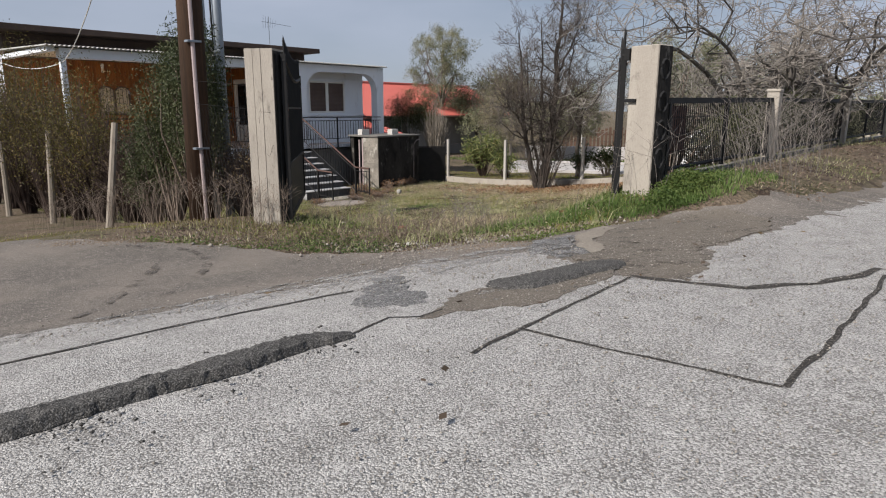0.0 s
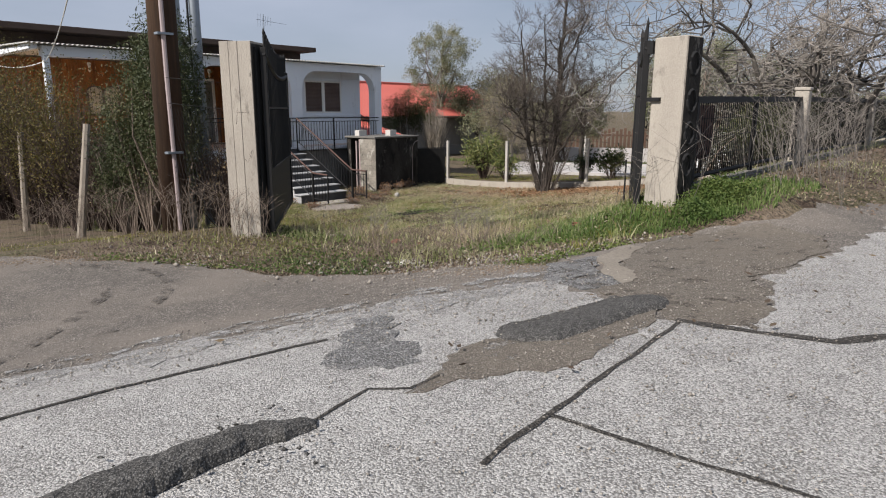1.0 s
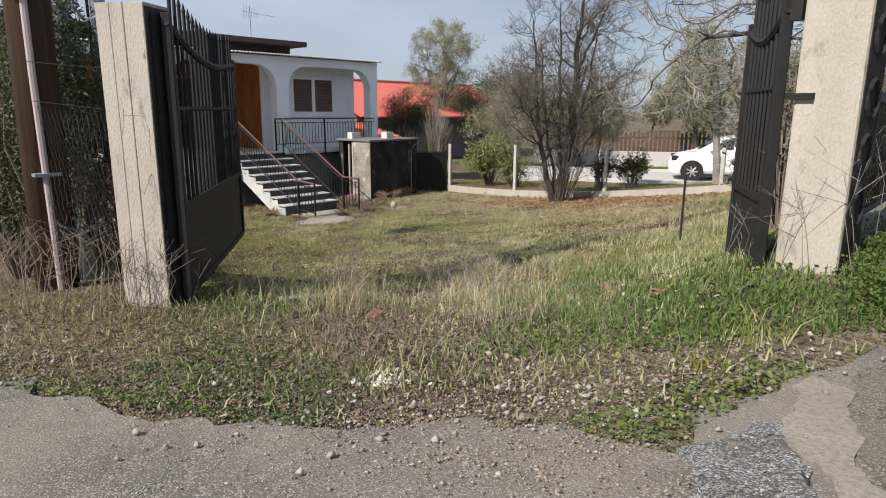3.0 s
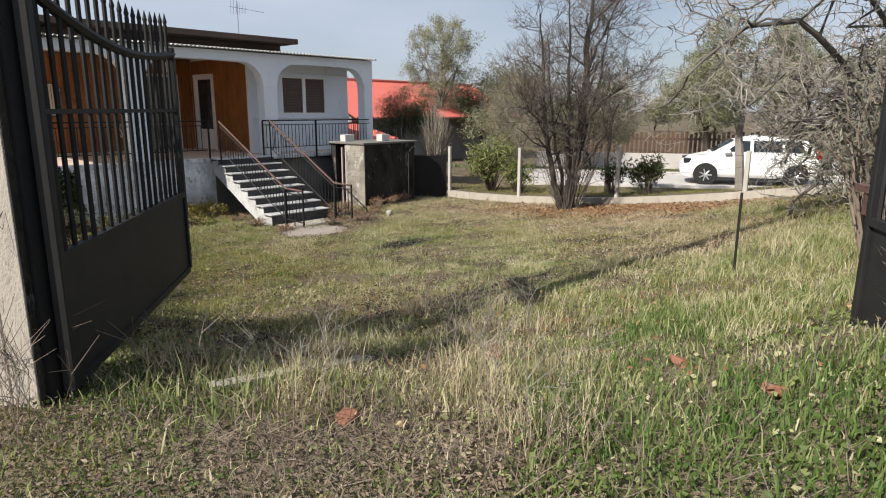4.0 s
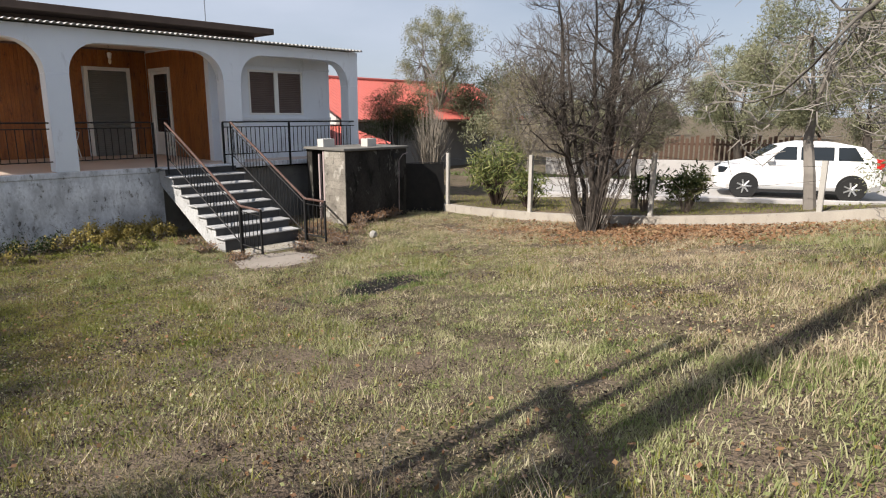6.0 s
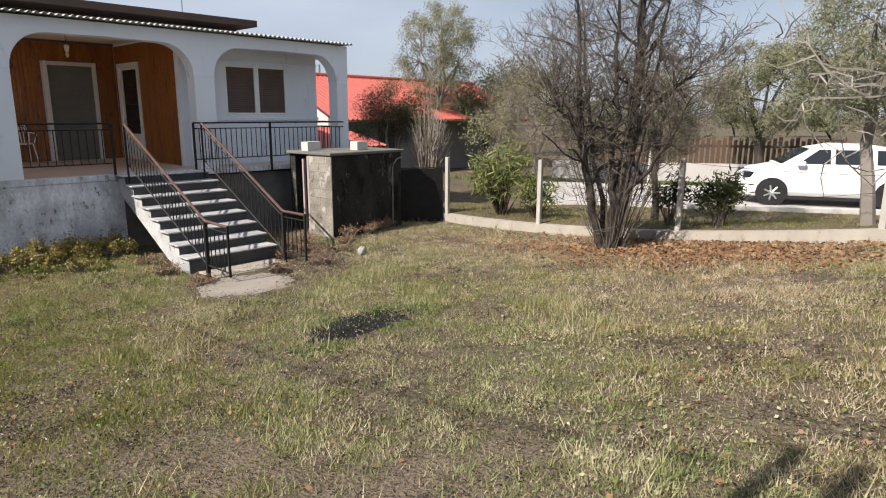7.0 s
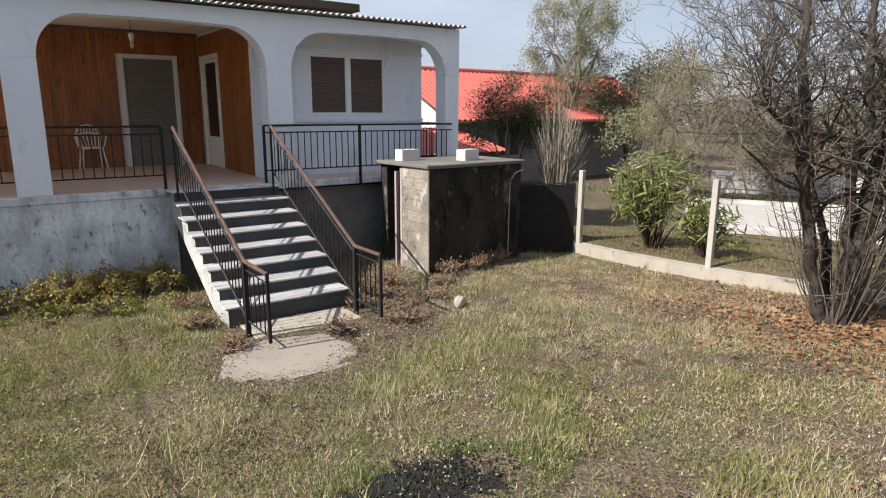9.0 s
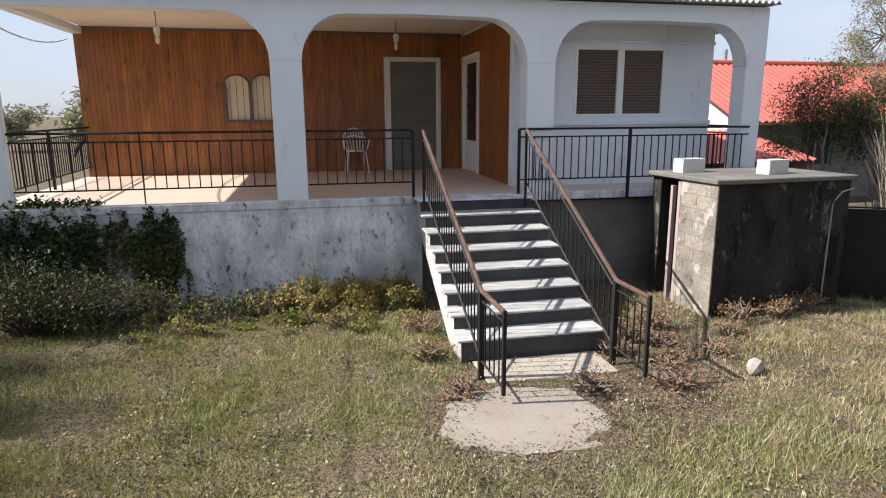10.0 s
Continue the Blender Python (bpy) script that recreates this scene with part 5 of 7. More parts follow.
for x in (2.2, 4.9):
    w = part("window", Shape().box(x, 0.05, 0.9, x + 1.1, 0.12, 0.97).box(x, 0.05, 2.03, x + 1.1, 0.12, 2.1).box(x, 0.05, 0.97, x + 0.06, 0.12, 2.03).box(x + 1.04, 0.05, 0.97, x + 1.1, 0.12, 2.03).box(x + 0.52, 0.05, 0.97, x + 0.58, 0.12, 2.03), M_GREYDOOR, nb)
    part("pane", Shape().box(x + 0.06, 0.09, 0.97, x + 1.04, 0.10, 2.03), M_GLASS, w)


def corrugated(x0, x1, ya, za, yb, zb, pitch, h, steps=4):
    xs_ = np.arange(x0, x1, pitch / steps)
    e = [h * math.sin(2 * math.pi * x / pitch) for x in xs_]
    n = len(xs_)
    v = [(x, ya, za + q) for x, q in zip(xs_, e)] + [(x, yb, zb + q) for x, q in zip(xs_, e)] + [(x, ya, za + q - 0.012) for x, q in zip(xs_, e)] + [(x, yb, zb + q - 0.012) for x, q in zip(xs_, e)]
    f = [(i, i + 1, n + i + 1, n + i) for i in range(n - 1)] + [(2 * n + i + 1, 2 * n + i, 3 * n + i, 3 * n + i + 1) for i in range(n - 1)] + [(i + 1, i, 2 * n + i, 2 * n + i + 1) for i in range(n - 1)]
    return Shape().add(v, f)


part("roof", corrugated(-0.4, NL + 0.4, -0.6, 2.18, ND / 2, 3.92, 0.22, 0.028), M_REDROOF, nb, "red corrugated roof sheets")
part("roof", corrugated(-0.4, NL + 0.4, ND + 0.6, 2.18, ND / 2, 3.92, 0.22, 0.028), M_REDROOF, nb, "red corrugated roof sheets")
part("ridge_cap", Shape().tube([(-0.4, ND / 2, 3.93), (NL + 0.4, ND / 2, 3.93)], 0.09, 8), M_REDROOF, nb)
part("gutter", Shape().tube([(-0.4, -0.62, 2.1), (NL + 0.4, -0.62, 2.1)], 0.05, 6), M_SHED, nb)
ln = part("lean_to_roof", corrugated(-3.0, 0.3, -2.6, 1.35, 0.1, 1.95, 0.2, 0.025), M_REDROOF, nb, "faded maroon lean-to roof sheets")
part("lean_to_wall", Shape().box(-2.9, -2.4, -0.5, 0.2, -2.25, 1.3), M_SHED, nb)
part("chimney_vent", Shape().tube([(2.0, 3.2, 3.6), (2.0, 3.2, 4.35)], 0.06, 8), M_GALV, nb)

# garden lantern beside the lane
gl = thing("garden_lamp", "small white garden lantern on a thin post", "lamp", "", (12.9, -5.2, gz(12.9, -5.2)))
part("post", Shape().tube([(0, 0, 0), (0, 0, 1.75)], 0.03, 8), M_BLOCKLIGHT, gl)
part("lantern", Shape().tube([(0, 0, 1.75), (0, 0, 1.8), (0, 0, 2.0)], [0.05, 0.09, 0.12], 6), M_BLOCKLIGHT, gl)
part("cap", Shape().tube([(0, 0, 2.0), (0, 0, 2.02), (0, 0, 2.1)], [0.16, 0.15, 0.01], 6), M_BLOCKLIGHT, gl)


# ---- parked cars ----
def car(name, label, at, rz, L=4.0, W=1.7):
    """A small hatchback: body lofted from cross sections, front at -x."""
    c = thing(name, label, "car", "", at, rz)
    prof = [(-2.0, 0.32, 0.62, 0.55), (-1.92, 0.24, 0.74, 0.72), (-1.7, 0.2, 0.86, 0.80), (-1.2, 0.2, 0.97, 0.84), (-0.9, 0.2, 1.01, 0.85), (0.2, 0.2, 1.03, 0.85), (1.1, 0.2, 1.06, 0.85), (1.7, 0.22, 1.04, 0.83), (1.95, 0.3, 0.98, 0.78), (2.0, 0.4, 0.85, 0.7)]
    k = L / 4.0
    v, f = [], []
    for x, zb, zt, hw in prof:
        for y, z in ((-hw * 0.9, zb), (-hw, zb + 0.15), (-hw, (zb + zt) / 2 + 0.1), (-hw * 0.93, zt), (hw * 0.93, zt), (hw, (zb + zt) / 2 + 0.1), (hw, zb + 0.15), (hw * 0.9, zb)):
            v.append((x * k, y * W / 1.7, z))
    for i in range(len(prof) - 1):
        for j in range(8):
            q = (j + 1) % 8
            f.append((i * 8 + j, i * 8 + q, (i + 1) * 8 + q, (i + 1) * 8 + j))
    f += [tuple(range(7, -1, -1)), tuple(range((len(prof) - 1) * 8, len(prof) * 8))]
    body = part("body", Shape().add(v, f), M_CARPAINT, c, smooth=False, bevel=0.02)
    cab = [(-1.15, 1.0, 1.0, 0.80), (-0.45, 1.0, 1.42, 0.66), (0.1, 1.0, 1.53, 0.64), (0.9, 1.02, 1.52, 0.63), (1.55, 1.02, 1.40, 0.62), (1.88, 1.02, 1.05, 0.74)]
    v, f = [], []
    for x, zb, zt, hw in cab:
        for y, z in ((-0.79, zb), (-hw, zt - 0.05), (-hw * 0.85, zt), (hw * 0.85, zt), (hw, zt - 0.05), (0.79, zb)):
            v.append((x * k, y * W / 1.7, z))
    for i in range(len(cab) - 1):
        for j in range(5):
            f.append((i * 6 + j, i * 6 + j + 1, (i + 1) * 6 + j + 1, (i + 1) * 6 + j))
    f += [(0, 1, 2, 3, 4, 5), tuple(range(35, 29, -1))]
    part("cabin", Shape().add(v, f), M_CARPAINT, c, bevel=0.02)
    for s in (-1, 1):
        y = s * 0.745 * W / 1.7
        for (xa, xb, xc, xd) in ((-0.72, -0.05, -0.05, -0.30), (0.05, 0.82, 0.82, 0.05), (0.92, 1.50, 1.30, 0.92)):
            zlo, zhi = 1.06, 1.40
            part("side_window", Shape().add([(xa * k, y + s * 0.045, zlo), (xb * k, y + s * 0.045, zlo), (xc * k, y - s * 0.065, zhi), (xd * k, y - s * 0.065, zhi)], [(0, 1, 2, 3)]), M_GLASS, c, "dark side glass")
        for x in (-1.27, 1.28):
            w = part("wheel", Shape().tube([(x * k, y - s * 0.06, 0.31), (x * k, y + s * 0.115, 0.31)], 0.31, 24), M_RUBBER, c, "black tyre", bevel=0.02)
            part("arch", Shape().tube([(x * k, y - s * 0.03, 0.33), (x * k, y + s * 0.108, 0.33)], 0.36, 24), M_RUBBER, c)
            rim = part("rim", Shape().tube([(x * k, y + s * 0.11, 0.31), (x * k, y + s * 0.122, 0.31)], 0.19, 20), M_RUBBER, w)
            for q in range(7):
                a = 2 * math.pi * q / 7
                part("spoke", Shape().tube([(x * k, y + s * 0.126, 0.31), (x * k + 0.19 * math.cos(a), y + s * 0.126, 0.31 + 0.19 * math.sin(a))], [0.028, 0.02], 5), M_ALLOY, w)
        part("mirror", Shape().box(-0.78 * k, y + s * 0.08, 1.0, -0.6 * k, y + s * 0.2, 1.12), M_CARPAINT, c, bevel=0.02)
        part("door_handle", Shape().box(0.5 * k, y + s * 0.106, 0.88, 0.68 * k, y + s * 0.125, 0.91), M_CARPAINT, c)
        part("tail_light", Shape().box(1.80 * k, s * 0.62, 0.85, 1.985 * k, s * 0.79, 1.12), M_LAMPRED, c, "red tail light", bevel=0.015)
        part("headlight", Shape().box(-1.93 * k, s * 0.45, 0.66, -1.62 * k, s * 0.76, 0.82), M_GLASS, c, "clear headlight", bevel=0.02)
        part("sill", Shape().box(-0.95 * k, y + s * 0.07, 0.17, 0.95 * k, y + s * 0.1, 0.25), M_RUBBER, c)
    part("windscreen", Shape().add([(-1.10 * k, -0.70, 1.03), (-1.10 * k, 0.70, 1.03), (-0.50 * k, 0.56, 1.405), (-0.50 * k, -0.56, 1.405)], [(0, 1, 2, 3)]), M_GLASS, c, "dark windscreen").location.z = 0.012
    return c


car("car", "white hatchback with seven-spoke alloy wheels parked on the lane", (16.95, -8.35, gz(16.9, -8.3) + 0.02), -65.0).scale = (1.09, 1.07, 1.07)

# veranda chair
ch = thing("garden_chair", "white ornate cast garden chair on the veranda", "chair", "", (1.0, 4.02, FLOOR_Z + 0.004), 184)
part("seat", Shape().tube([(0, 0, 0.42), (0, 0, 0.45)], [0.20, 0.215], 14), M_WHITE, ch)
for sx in (-1, 1):
    part("leg", Shape().tube([(sx * 0.17, 0.15, 0.43), (sx * 0.20, 0.19, 0.2), (sx * 0.22, 0.24, 0.0)], 0.014, 6), M_WHITE, ch)
    part("leg", Shape().tube([(sx * 0.17, -0.14, 0.43), (sx * 0.19, -0.18, 0.2), (sx * 0.21, -0.22, 0.0)], 0.014, 6), M_WHITE, ch)
    part("arm", Shape().tube([(sx * 0.2, -0.2, 0.68), (sx * 0.27, 0.0, 0.66), (sx * 0.25, 0.17, 0.64), (sx * 0.19, 0.17, 0.45)], 0.013, 6), M_WHITE, ch)
bk = part("backrest", Shape().tube([(-0.2, -0.17, 0.45), (-0.23, -0.22, 0.66), (-0.17, -0.26, 0.83), (0, -0.27, 0.88), (0.17, -0.26, 0.83), (0.23, -0.22, 0.66), (0.2, -0.17, 0.45)], 0.016, 6), M_WHITE, ch)
for k in range(-3, 4):
    part("scroll", Shape().tube([(k * 0.055, -0.18, 0.46), (k * 0.07 + 0.02, -0.23, 0.64), (k * 0.05, -0.26, 0.80)], 0.011, 5), M_WHITE, bk)
part("scroll", Shape().tube([(-0.2, -0.23, 0.68), (0, -0.245, 0.73), (0.2, -0.23, 0.68)], 0.014, 5), M_WHITE, bk)

# ---- vegetation ----
rng = np.random.default_rng(11)


def vnoise(x, y, s, seed):
    """Smooth cheap noise for arrays, about -1 to 1."""
    r = np.random.default_rng(seed)
    out = np.zeros_like(x)
    for k in range(6):
        a, p = r.uniform(0, 6.28), r.uniform(0, 6.28)
        f = s * r.uniform(0.6, 1.8)
        out += np.sin(f * (x * np.cos(a) + y * np.sin(a)) + p + 1.3 * np.sin(f * 0.7 * (y * np.cos(a) - x * np.sin(a)) + 2 * p))
    return out / 3.0


def blades(name, p, length, width, mat, label, bend=0.5, z=None, parent=None, category="grass", plain=False):
    """Upright bent blades of grass, each of three triangles, or of one where they are short and far."""
    n = len(p)
    z = ground_z(p[:, 0], p[:, 1]) if z is None else z
    base = np.concatenate([p, z[:, None]], 1)
    a = rng.uniform(0, 2 * np.pi, n)
    w = np.stack([np.cos(a), np.sin(a), 0 * a], 1) * (width * rng.uniform(0.6, 1.3, n))[:, None]
    b = rng.uniform(0, 2 * np.pi, n)
    lean = np.stack([np.cos(b), np.sin(b), 0 * b], 1) * (length * bend * rng.uniform(0.1, 1.2, n))[:, None]
    up = np.stack([0 * a, 0 * a, length], 1)
    mid = base + lean * 0.32 + up * 0.55
    tip = base + lean + up * rng.uniform(0.75, 1.0, n)[:, None]
    if plain:
        v = np.stack([base - w * 1.2, base + w * 1.2, tip], 1)
        return bulk(name, v.reshape(-1, 3), np.arange(3 * n).reshape(-1, 3), mat, label, category, parent)
    v = np.stack([base - w, base + w, mid - w * 0.7, mid + w * 0.7, tip], 1)
    f = np.array([(0, 1, 3), (0, 3, 2), (2, 3, 4)])
    return bulk(name, v.reshape(-1, 3), (f[None] + 5 * np.arange(n)[:, None, None]).reshape(-1, 3), mat, label, category, parent)


def leaves(name, p, size, mat, label, slim=0.45, parent=None, flat=0.0, category="leaves", droop=None):
    """Loose leaf quads, pointed at both ends, at random angles."""
    n = len(p)
    d = rng.normal(0, 1, (n, 3))
    d[:, 2] *= (1 - flat)
    if droop is not None:
        d += np.array(droop)
    d /= np.linalg.norm(d, axis=1)[:, None]
    e = rng.normal(0, 1, (n, 3))
    e[:, 2] *= (1 - flat)
    e -= d * (e * d).sum(1)[:, None]
    e /= np.linalg.norm(e, axis=1)[:, None]
    s = (size * rng.uniform(0.6, 1.35, n))[:, None]
    v = np.stack([p - d * s, p + e * s * slim, p + d * s, p - e * s * slim], 1)
    f = np.array([(0, 1, 2, 3)])
    return bulk(name, v.reshape(-1, 3), (f[None] + 4 * np.arange(n)[:, None, None]).reshape(-1, 4), mat, label, category, parent)


def grow(seed, base, trunks, height, spread, r0, depth, kids, twist=0.25, up=0.35, shrink=0.66, start=0.35, thin=0.45, lean=1.5, fine=0.0034, lines=(), stray=0.0):
    """Bare limbs by repeated forking, from upright trunks or from given stems. Returns limbs, twigs and the twig ends."""
    r = random.Random(seed)
    limbs, twigs, ends = Shape(), Shape(), []

    def shoot(p, d, length, rad, level):
        n = 4 if level < 2 else 3
        pts, q = [p.copy()], d.copy()
        for _ in range(n):
            q = (q + Vector((r.gauss(0, twist), r.gauss(0, twist), r.gauss(0, twist) + up * 0.12))).normalized()
            pts.append(pts[-1] + q * (length / n))
        rr = [rad * (1 - 0.55 * k / n) for k in range(n + 1)]
        (limbs if level < depth - 1 else twigs).tube(pts, rr, 7 if level == 0 else 5 if level < depth - 1 else 3, caps=False)
        if level >= depth:
            ends.append(pts[-1])
            ends.append(pts[-2])
            return
        k = kids[min(level, len(kids) - 1)]
        for i in range(k):
            u = start + (1 - start) * (i + r.random()) / k
            j = min(n - 1, int(u * n))
            c = pts[j].lerp(pts[j + 1], u * n - j)
            side = Vector((r.gauss(0, 1), r.gauss(0, 1), r.gauss(0, 0.5))).normalized()
            nd = (q * (1 - spread) + side * spread + Vector((0, 0, up))).normalized()
            shoot(c, nd, length * shrink * r.uniform(0.7, 1.15), max(rr[j] * thin, fine), level + 1)

    for rad, pts in lines:
        pts = [Vector(p) for p in pts]
        n = len(pts) - 1
        rr = [rad * (1 - 0.82 * (k / n) ** 1.5) for k in range(n + 1)]
        wavy = []
        for k, p in enumerate(pts[:-1]):
            for q in range(3):
                wavy.append((p.lerp(pts[k + 1], q / 3) + Vector((r.gauss(0, 0.025), r.gauss(0, 0.025), 0)), rr[k] + (rr[k + 1] - rr[k]) * q / 3))
        wavy.append((pts[-1], rr[-1]))
        limbs.tube([p for p, _ in wavy], [q for _, q in wavy], 9, caps=False)
        k = kids[0]
        for i in range(k):
            u = start + (1 - start) * (i + r.random()) / k
            j = min(n - 1, int(u * n))
            c = pts[j].lerp(pts[j + 1], u * n - j)
            a = r.uniform(0, 2 * math.pi)
            out = Vector((math.cos(a), math.sin(a), r.uniform(-0.25, 1.1) + up)).normalized()
            shoot(c, out, height * r.uniform(0.45, 1.15) * (1 - stray * u), max(rr[j] * thin, fine * 1.6), 1)
    for t in range(trunks):
        a = 2 * math.pi * t / trunks + r.random()
        off = 0.0 if trunks == 1 else 0.12
        d = Vector((math.cos(a) * off * lean, math.sin(a) * off * lean, 1)).normalized()
        shoot(Vector(base) + Vector((math.cos(a) * off, math.sin(a) * off, -0.1)), d, height * r.uniform(0.85, 1.05), r0 * r.uniform(0.6, 1.0), 0)
    return limbs, twigs, ends


def bare_tree(name, label, seed, base, mat, mat_twig, **kw):
    t = thing(name, label, "tree", "", base)
    limbs, twigs, ends = grow(seed, (0, 0, 0), **kw)
    part("trunk", limbs, mat, t)
    tw = part("branchwork", twigs, mat_twig, t)
    tw["kind"] = "stuff"
    return t, ends


def crown_points(ends, n, sigma):
    e = np.array([tuple(p) for p in ends])
    return e[rng.integers(0, len(e), n)] + np.clip(rng.normal(0, 0.75, (n, 3)), -1.2, 1.2) * sigma


def leafy_tree(name, label, seed, base, height, n, size, mat, trunk_r=0.14, spread=0.62, sigma=0.22, slim=0.3, trunks=1, mat_bark=None, depth=3, up=0.3, start=0.35):
    t = thing(name, label, "tree", "", base)
    limbs, twigs, ends = grow(seed, (0, 0, 0), trunks, height * 0.5, spread, trunk_r, depth, (6, 5, 4), twist=0.22, up=up, shrink=0.62, start=start)
    part("trunk", limbs, mat_bark or M_BARK, t)
    tw = part("branchwork", twigs, M_TWIG, t)
    tw["kind"] = "stuff"
    leaves("crown", crown_points(ends, n, sigma), size, mat, "", slim, t)
    return t


def clumped_tree(name, label, seed, base, crown, radii, clumps, n, size, mat, trunk_r, mat_bark, tuft=0.3, slim=0.22, rise=0.0):
    """A tree whose leaves hang in clumps about the ends of its limbs; crown and radii are taken from the base."""
    r = random.Random(seed)
    t = thing(name, label, "tree", "", base)
    c, rad = Vector(crown), Vector(radii)
    fork = Vector((c.x * 0.6, c.y * 0.6, c.z - rad.z * 0.85))
    limbs, twigs, ends = Shape(), Shape(), []
    wav = [Vector((r.gauss(0, 0.05), r.gauss(0, 0.05), 0)) for _ in range(3)]
    limbs.tube([(0, 0, -0.1), fork * 0.35 + wav[0], fork * 0.7 + wav[1], fork], [trunk_r * 1.15, trunk_r, trunk_r * 0.85, trunk_r * 0.75], 8, caps=False)
    mains = []
    for k in range(6):
        a = 6.283 * k / 6 + r.uniform(-0.4, 0.4)
        e = c + Vector((rad.x * 0.5 * math.cos(a), rad.y * 0.5 * math.sin(a), rad.z * r.uniform(-0.2, 0.5)))
        m_ = fork.lerp(e, 0.5) + Vector((r.gauss(0, 0.1), r.gauss(0, 0.1), 0.1))
        limbs.tube([fork, m_, e], [trunk_r * 0.5, trunk_r * 0.35, trunk_r * 0.2], 6, caps=False)
        mains.append(e)
    for k in range(clumps):
        d = Vector((r.gauss(0, 1), r.gauss(0, 1), r.gauss(0, 1) + rise)).normalized() * r.uniform(0.35, 1.0) ** 0.6
        e = c + Vector((d.x * rad.x, d.y * rad.y, d.z * rad.z))
        b = min(mains, key=lambda m: (m - e).length)
        m_ = b.lerp(e, 0.5) + Vector((r.gauss(0, 0.07), r.gauss(0, 0.07), 0.06))
        twigs.tube([b, m_, e], [trunk_r * 0.16, trunk_r * 0.11, 0.004], 4, caps=False)
        for _ in range(5):
            q = e + Vector((r.gauss(0, tuft * 0.7), r.gauss(0, tuft * 0.7), r.gauss(0.05, tuft * 0.8)))
            twigs.tube([m_.lerp(e, r.random()), q], [0.006, 0.003], 3, caps=False)
            ends.append((e.lerp(q, 0.7), r.uniform(0.5, 1.2)))
    part("trunk", limbs, mat_bark, t)
    tw = part("branchwork", twigs, mat_bark, t)
    tw["kind"] = "stuff"
    e = np.array([tuple(p) for p, _ in ends])
    w = np.array([q for _, q in ends])
    k = rng.choice(len(e), n, p=w / w.sum())
    leaves("crown", e[k] + np.clip(rng.normal(0, 0.6, (n, 3)), -1.3, 1.3) * tuft * 0.6 * w[k][:, None], size, mat, "", slim, t)
    return t


def at(x, y, dz=0.0):
    return (x, y, gz(x, y) + dz)


def stalks(name, label, spots, n, h, mat, seed, sigma=0.12):
    r = np.random.default_rng(seed)
    s = Shape()
    for k in range(n):
        x, y = np.array(spots[k % len(spots)]) + r.normal(0, sigma, 2)
        z = gz(x, y)
        hh = h * r.uniform(0.5, 1.1)
        tip = Vector((x + r.normal(0, 0.2) * hh, y + r.normal(0, 0.2) * hh, z + hh))
        mid = Vector((x, y, z)).lerp(tip, 0.55) + Vector((r.normal(0, 0.04), r.normal(0, 0.04), 0))
        s.tube([(x, y, z - 0.02), mid, tip], [0.0024, 0.0018, 0.001], 3, caps=False)
        for _ in range(3):
            b = mid.lerp(tip, r.uniform(0, 0.8))
            s.tube([b, b + Vector((r.normal(0, 0.25) * hh, r.normal(0, 0.25) * hh, 0.22 * hh))], [0.0018, 0.0008], 3, caps=False)
    ob = part(name, s, mat)
    tagged(ob, label, "weeds", "", "stuff")


# the bare multi-stemmed tree on the lawn
def stem(rad, *pts):
    """A stem of the lawn tree; places run across the lawn, into its depth and up."""
    return rad, [(0.737 * u * 0.75 + 0.676 * w, -0.677 * u * 0.75 + 0.737 * w, z) for u, w, z in pts]


LAWN_STEMS = [
    stem(0.15, (0, 0, -0.1), (0.06, 0, 0.5), (0.11, 0, 0.9), (0.26, 0.02, 1.6), (0.38, 0.05, 2.5), (0.43, 0.1, 3.6), (0.55, 0.1, 4.6), (0.6, 0.15, 5.7)),
    stem(0.085, (-0.08, 0.05, -0.1), (-0.28, 0, 0.35), (-0.52, -0.05, 0.9), (-0.8, -0.1, 1.8), (-0.95, -0.1, 2.7), (-1.0, -0.05, 3.7), (-1.15, 0, 4.7)),
    stem(0.065, (0.02, -0.08, -0.1), (0, -0.12, 0.8), (-0.1, -0.18, 1.7), (-0.22, -0.25, 2.7), (-0.2, -0.3, 3.8), (-0.35, -0.35, 5.1)),
    stem(0.065, (0.1, 0.1, -0.1), (0.24, 0.2, 0.8), (0.52, 0.3, 1.6), (0.8, 0.4, 2.5), (1.1, 0.45, 3.4), (1.3, 0.5, 4.6)),
    stem(0.05, (0.3, 0.03, 1.8), (0.6, 0, 2.3), (1.0, -0.05, 2.7), (1.6, -0.1, 3.05), (2.05, -0.1, 3.4)),
    stem(0.035, (-0.78, -0.1, 1.75), (-1.1, -0.25, 2.2), (-1.5, -0.4, 2.5), (-1.9, -0.5, 2.6)),
    stem(0.055, (0, 0.1, -0.1), (-0.15, 0.3, 0.9), (-0.35, 0.6, 1.9), (-0.42, 0.9, 3.0), (-0.55, 1.1, 4.4)),
    stem(0.04, (0.43, 0.1, 3.4), (0.85, 0.2, 4.0), (1.3, 0.3, 4.7), (1.6, 0.3, 5.3)),
    stem(0.04, (0.1, 0.0, 0.9), (0.45, -0.3, 1.3), (0.85, -0.6, 1.9), (1.2, -0.8, 2.7)),
]
# the bare multi-stemmed tree on the lawn
lawn_tree, _ = bare_tree("bare_tree", "bare dark multi-stemmed tree on the lawn by the curb", 3, at(7.16, -7.3, -0.05), M_BARK, M_TREETWIG, trunks=0, height=1.45, spread=0.55, r0=0.085, depth=3, kids=(28, 8, 5), twist=0.24, up=0.2, shrink=0.52, start=0.4, thin=0.3, fine=0.0042, lines=LAWN_STEMS, stray=0.35)
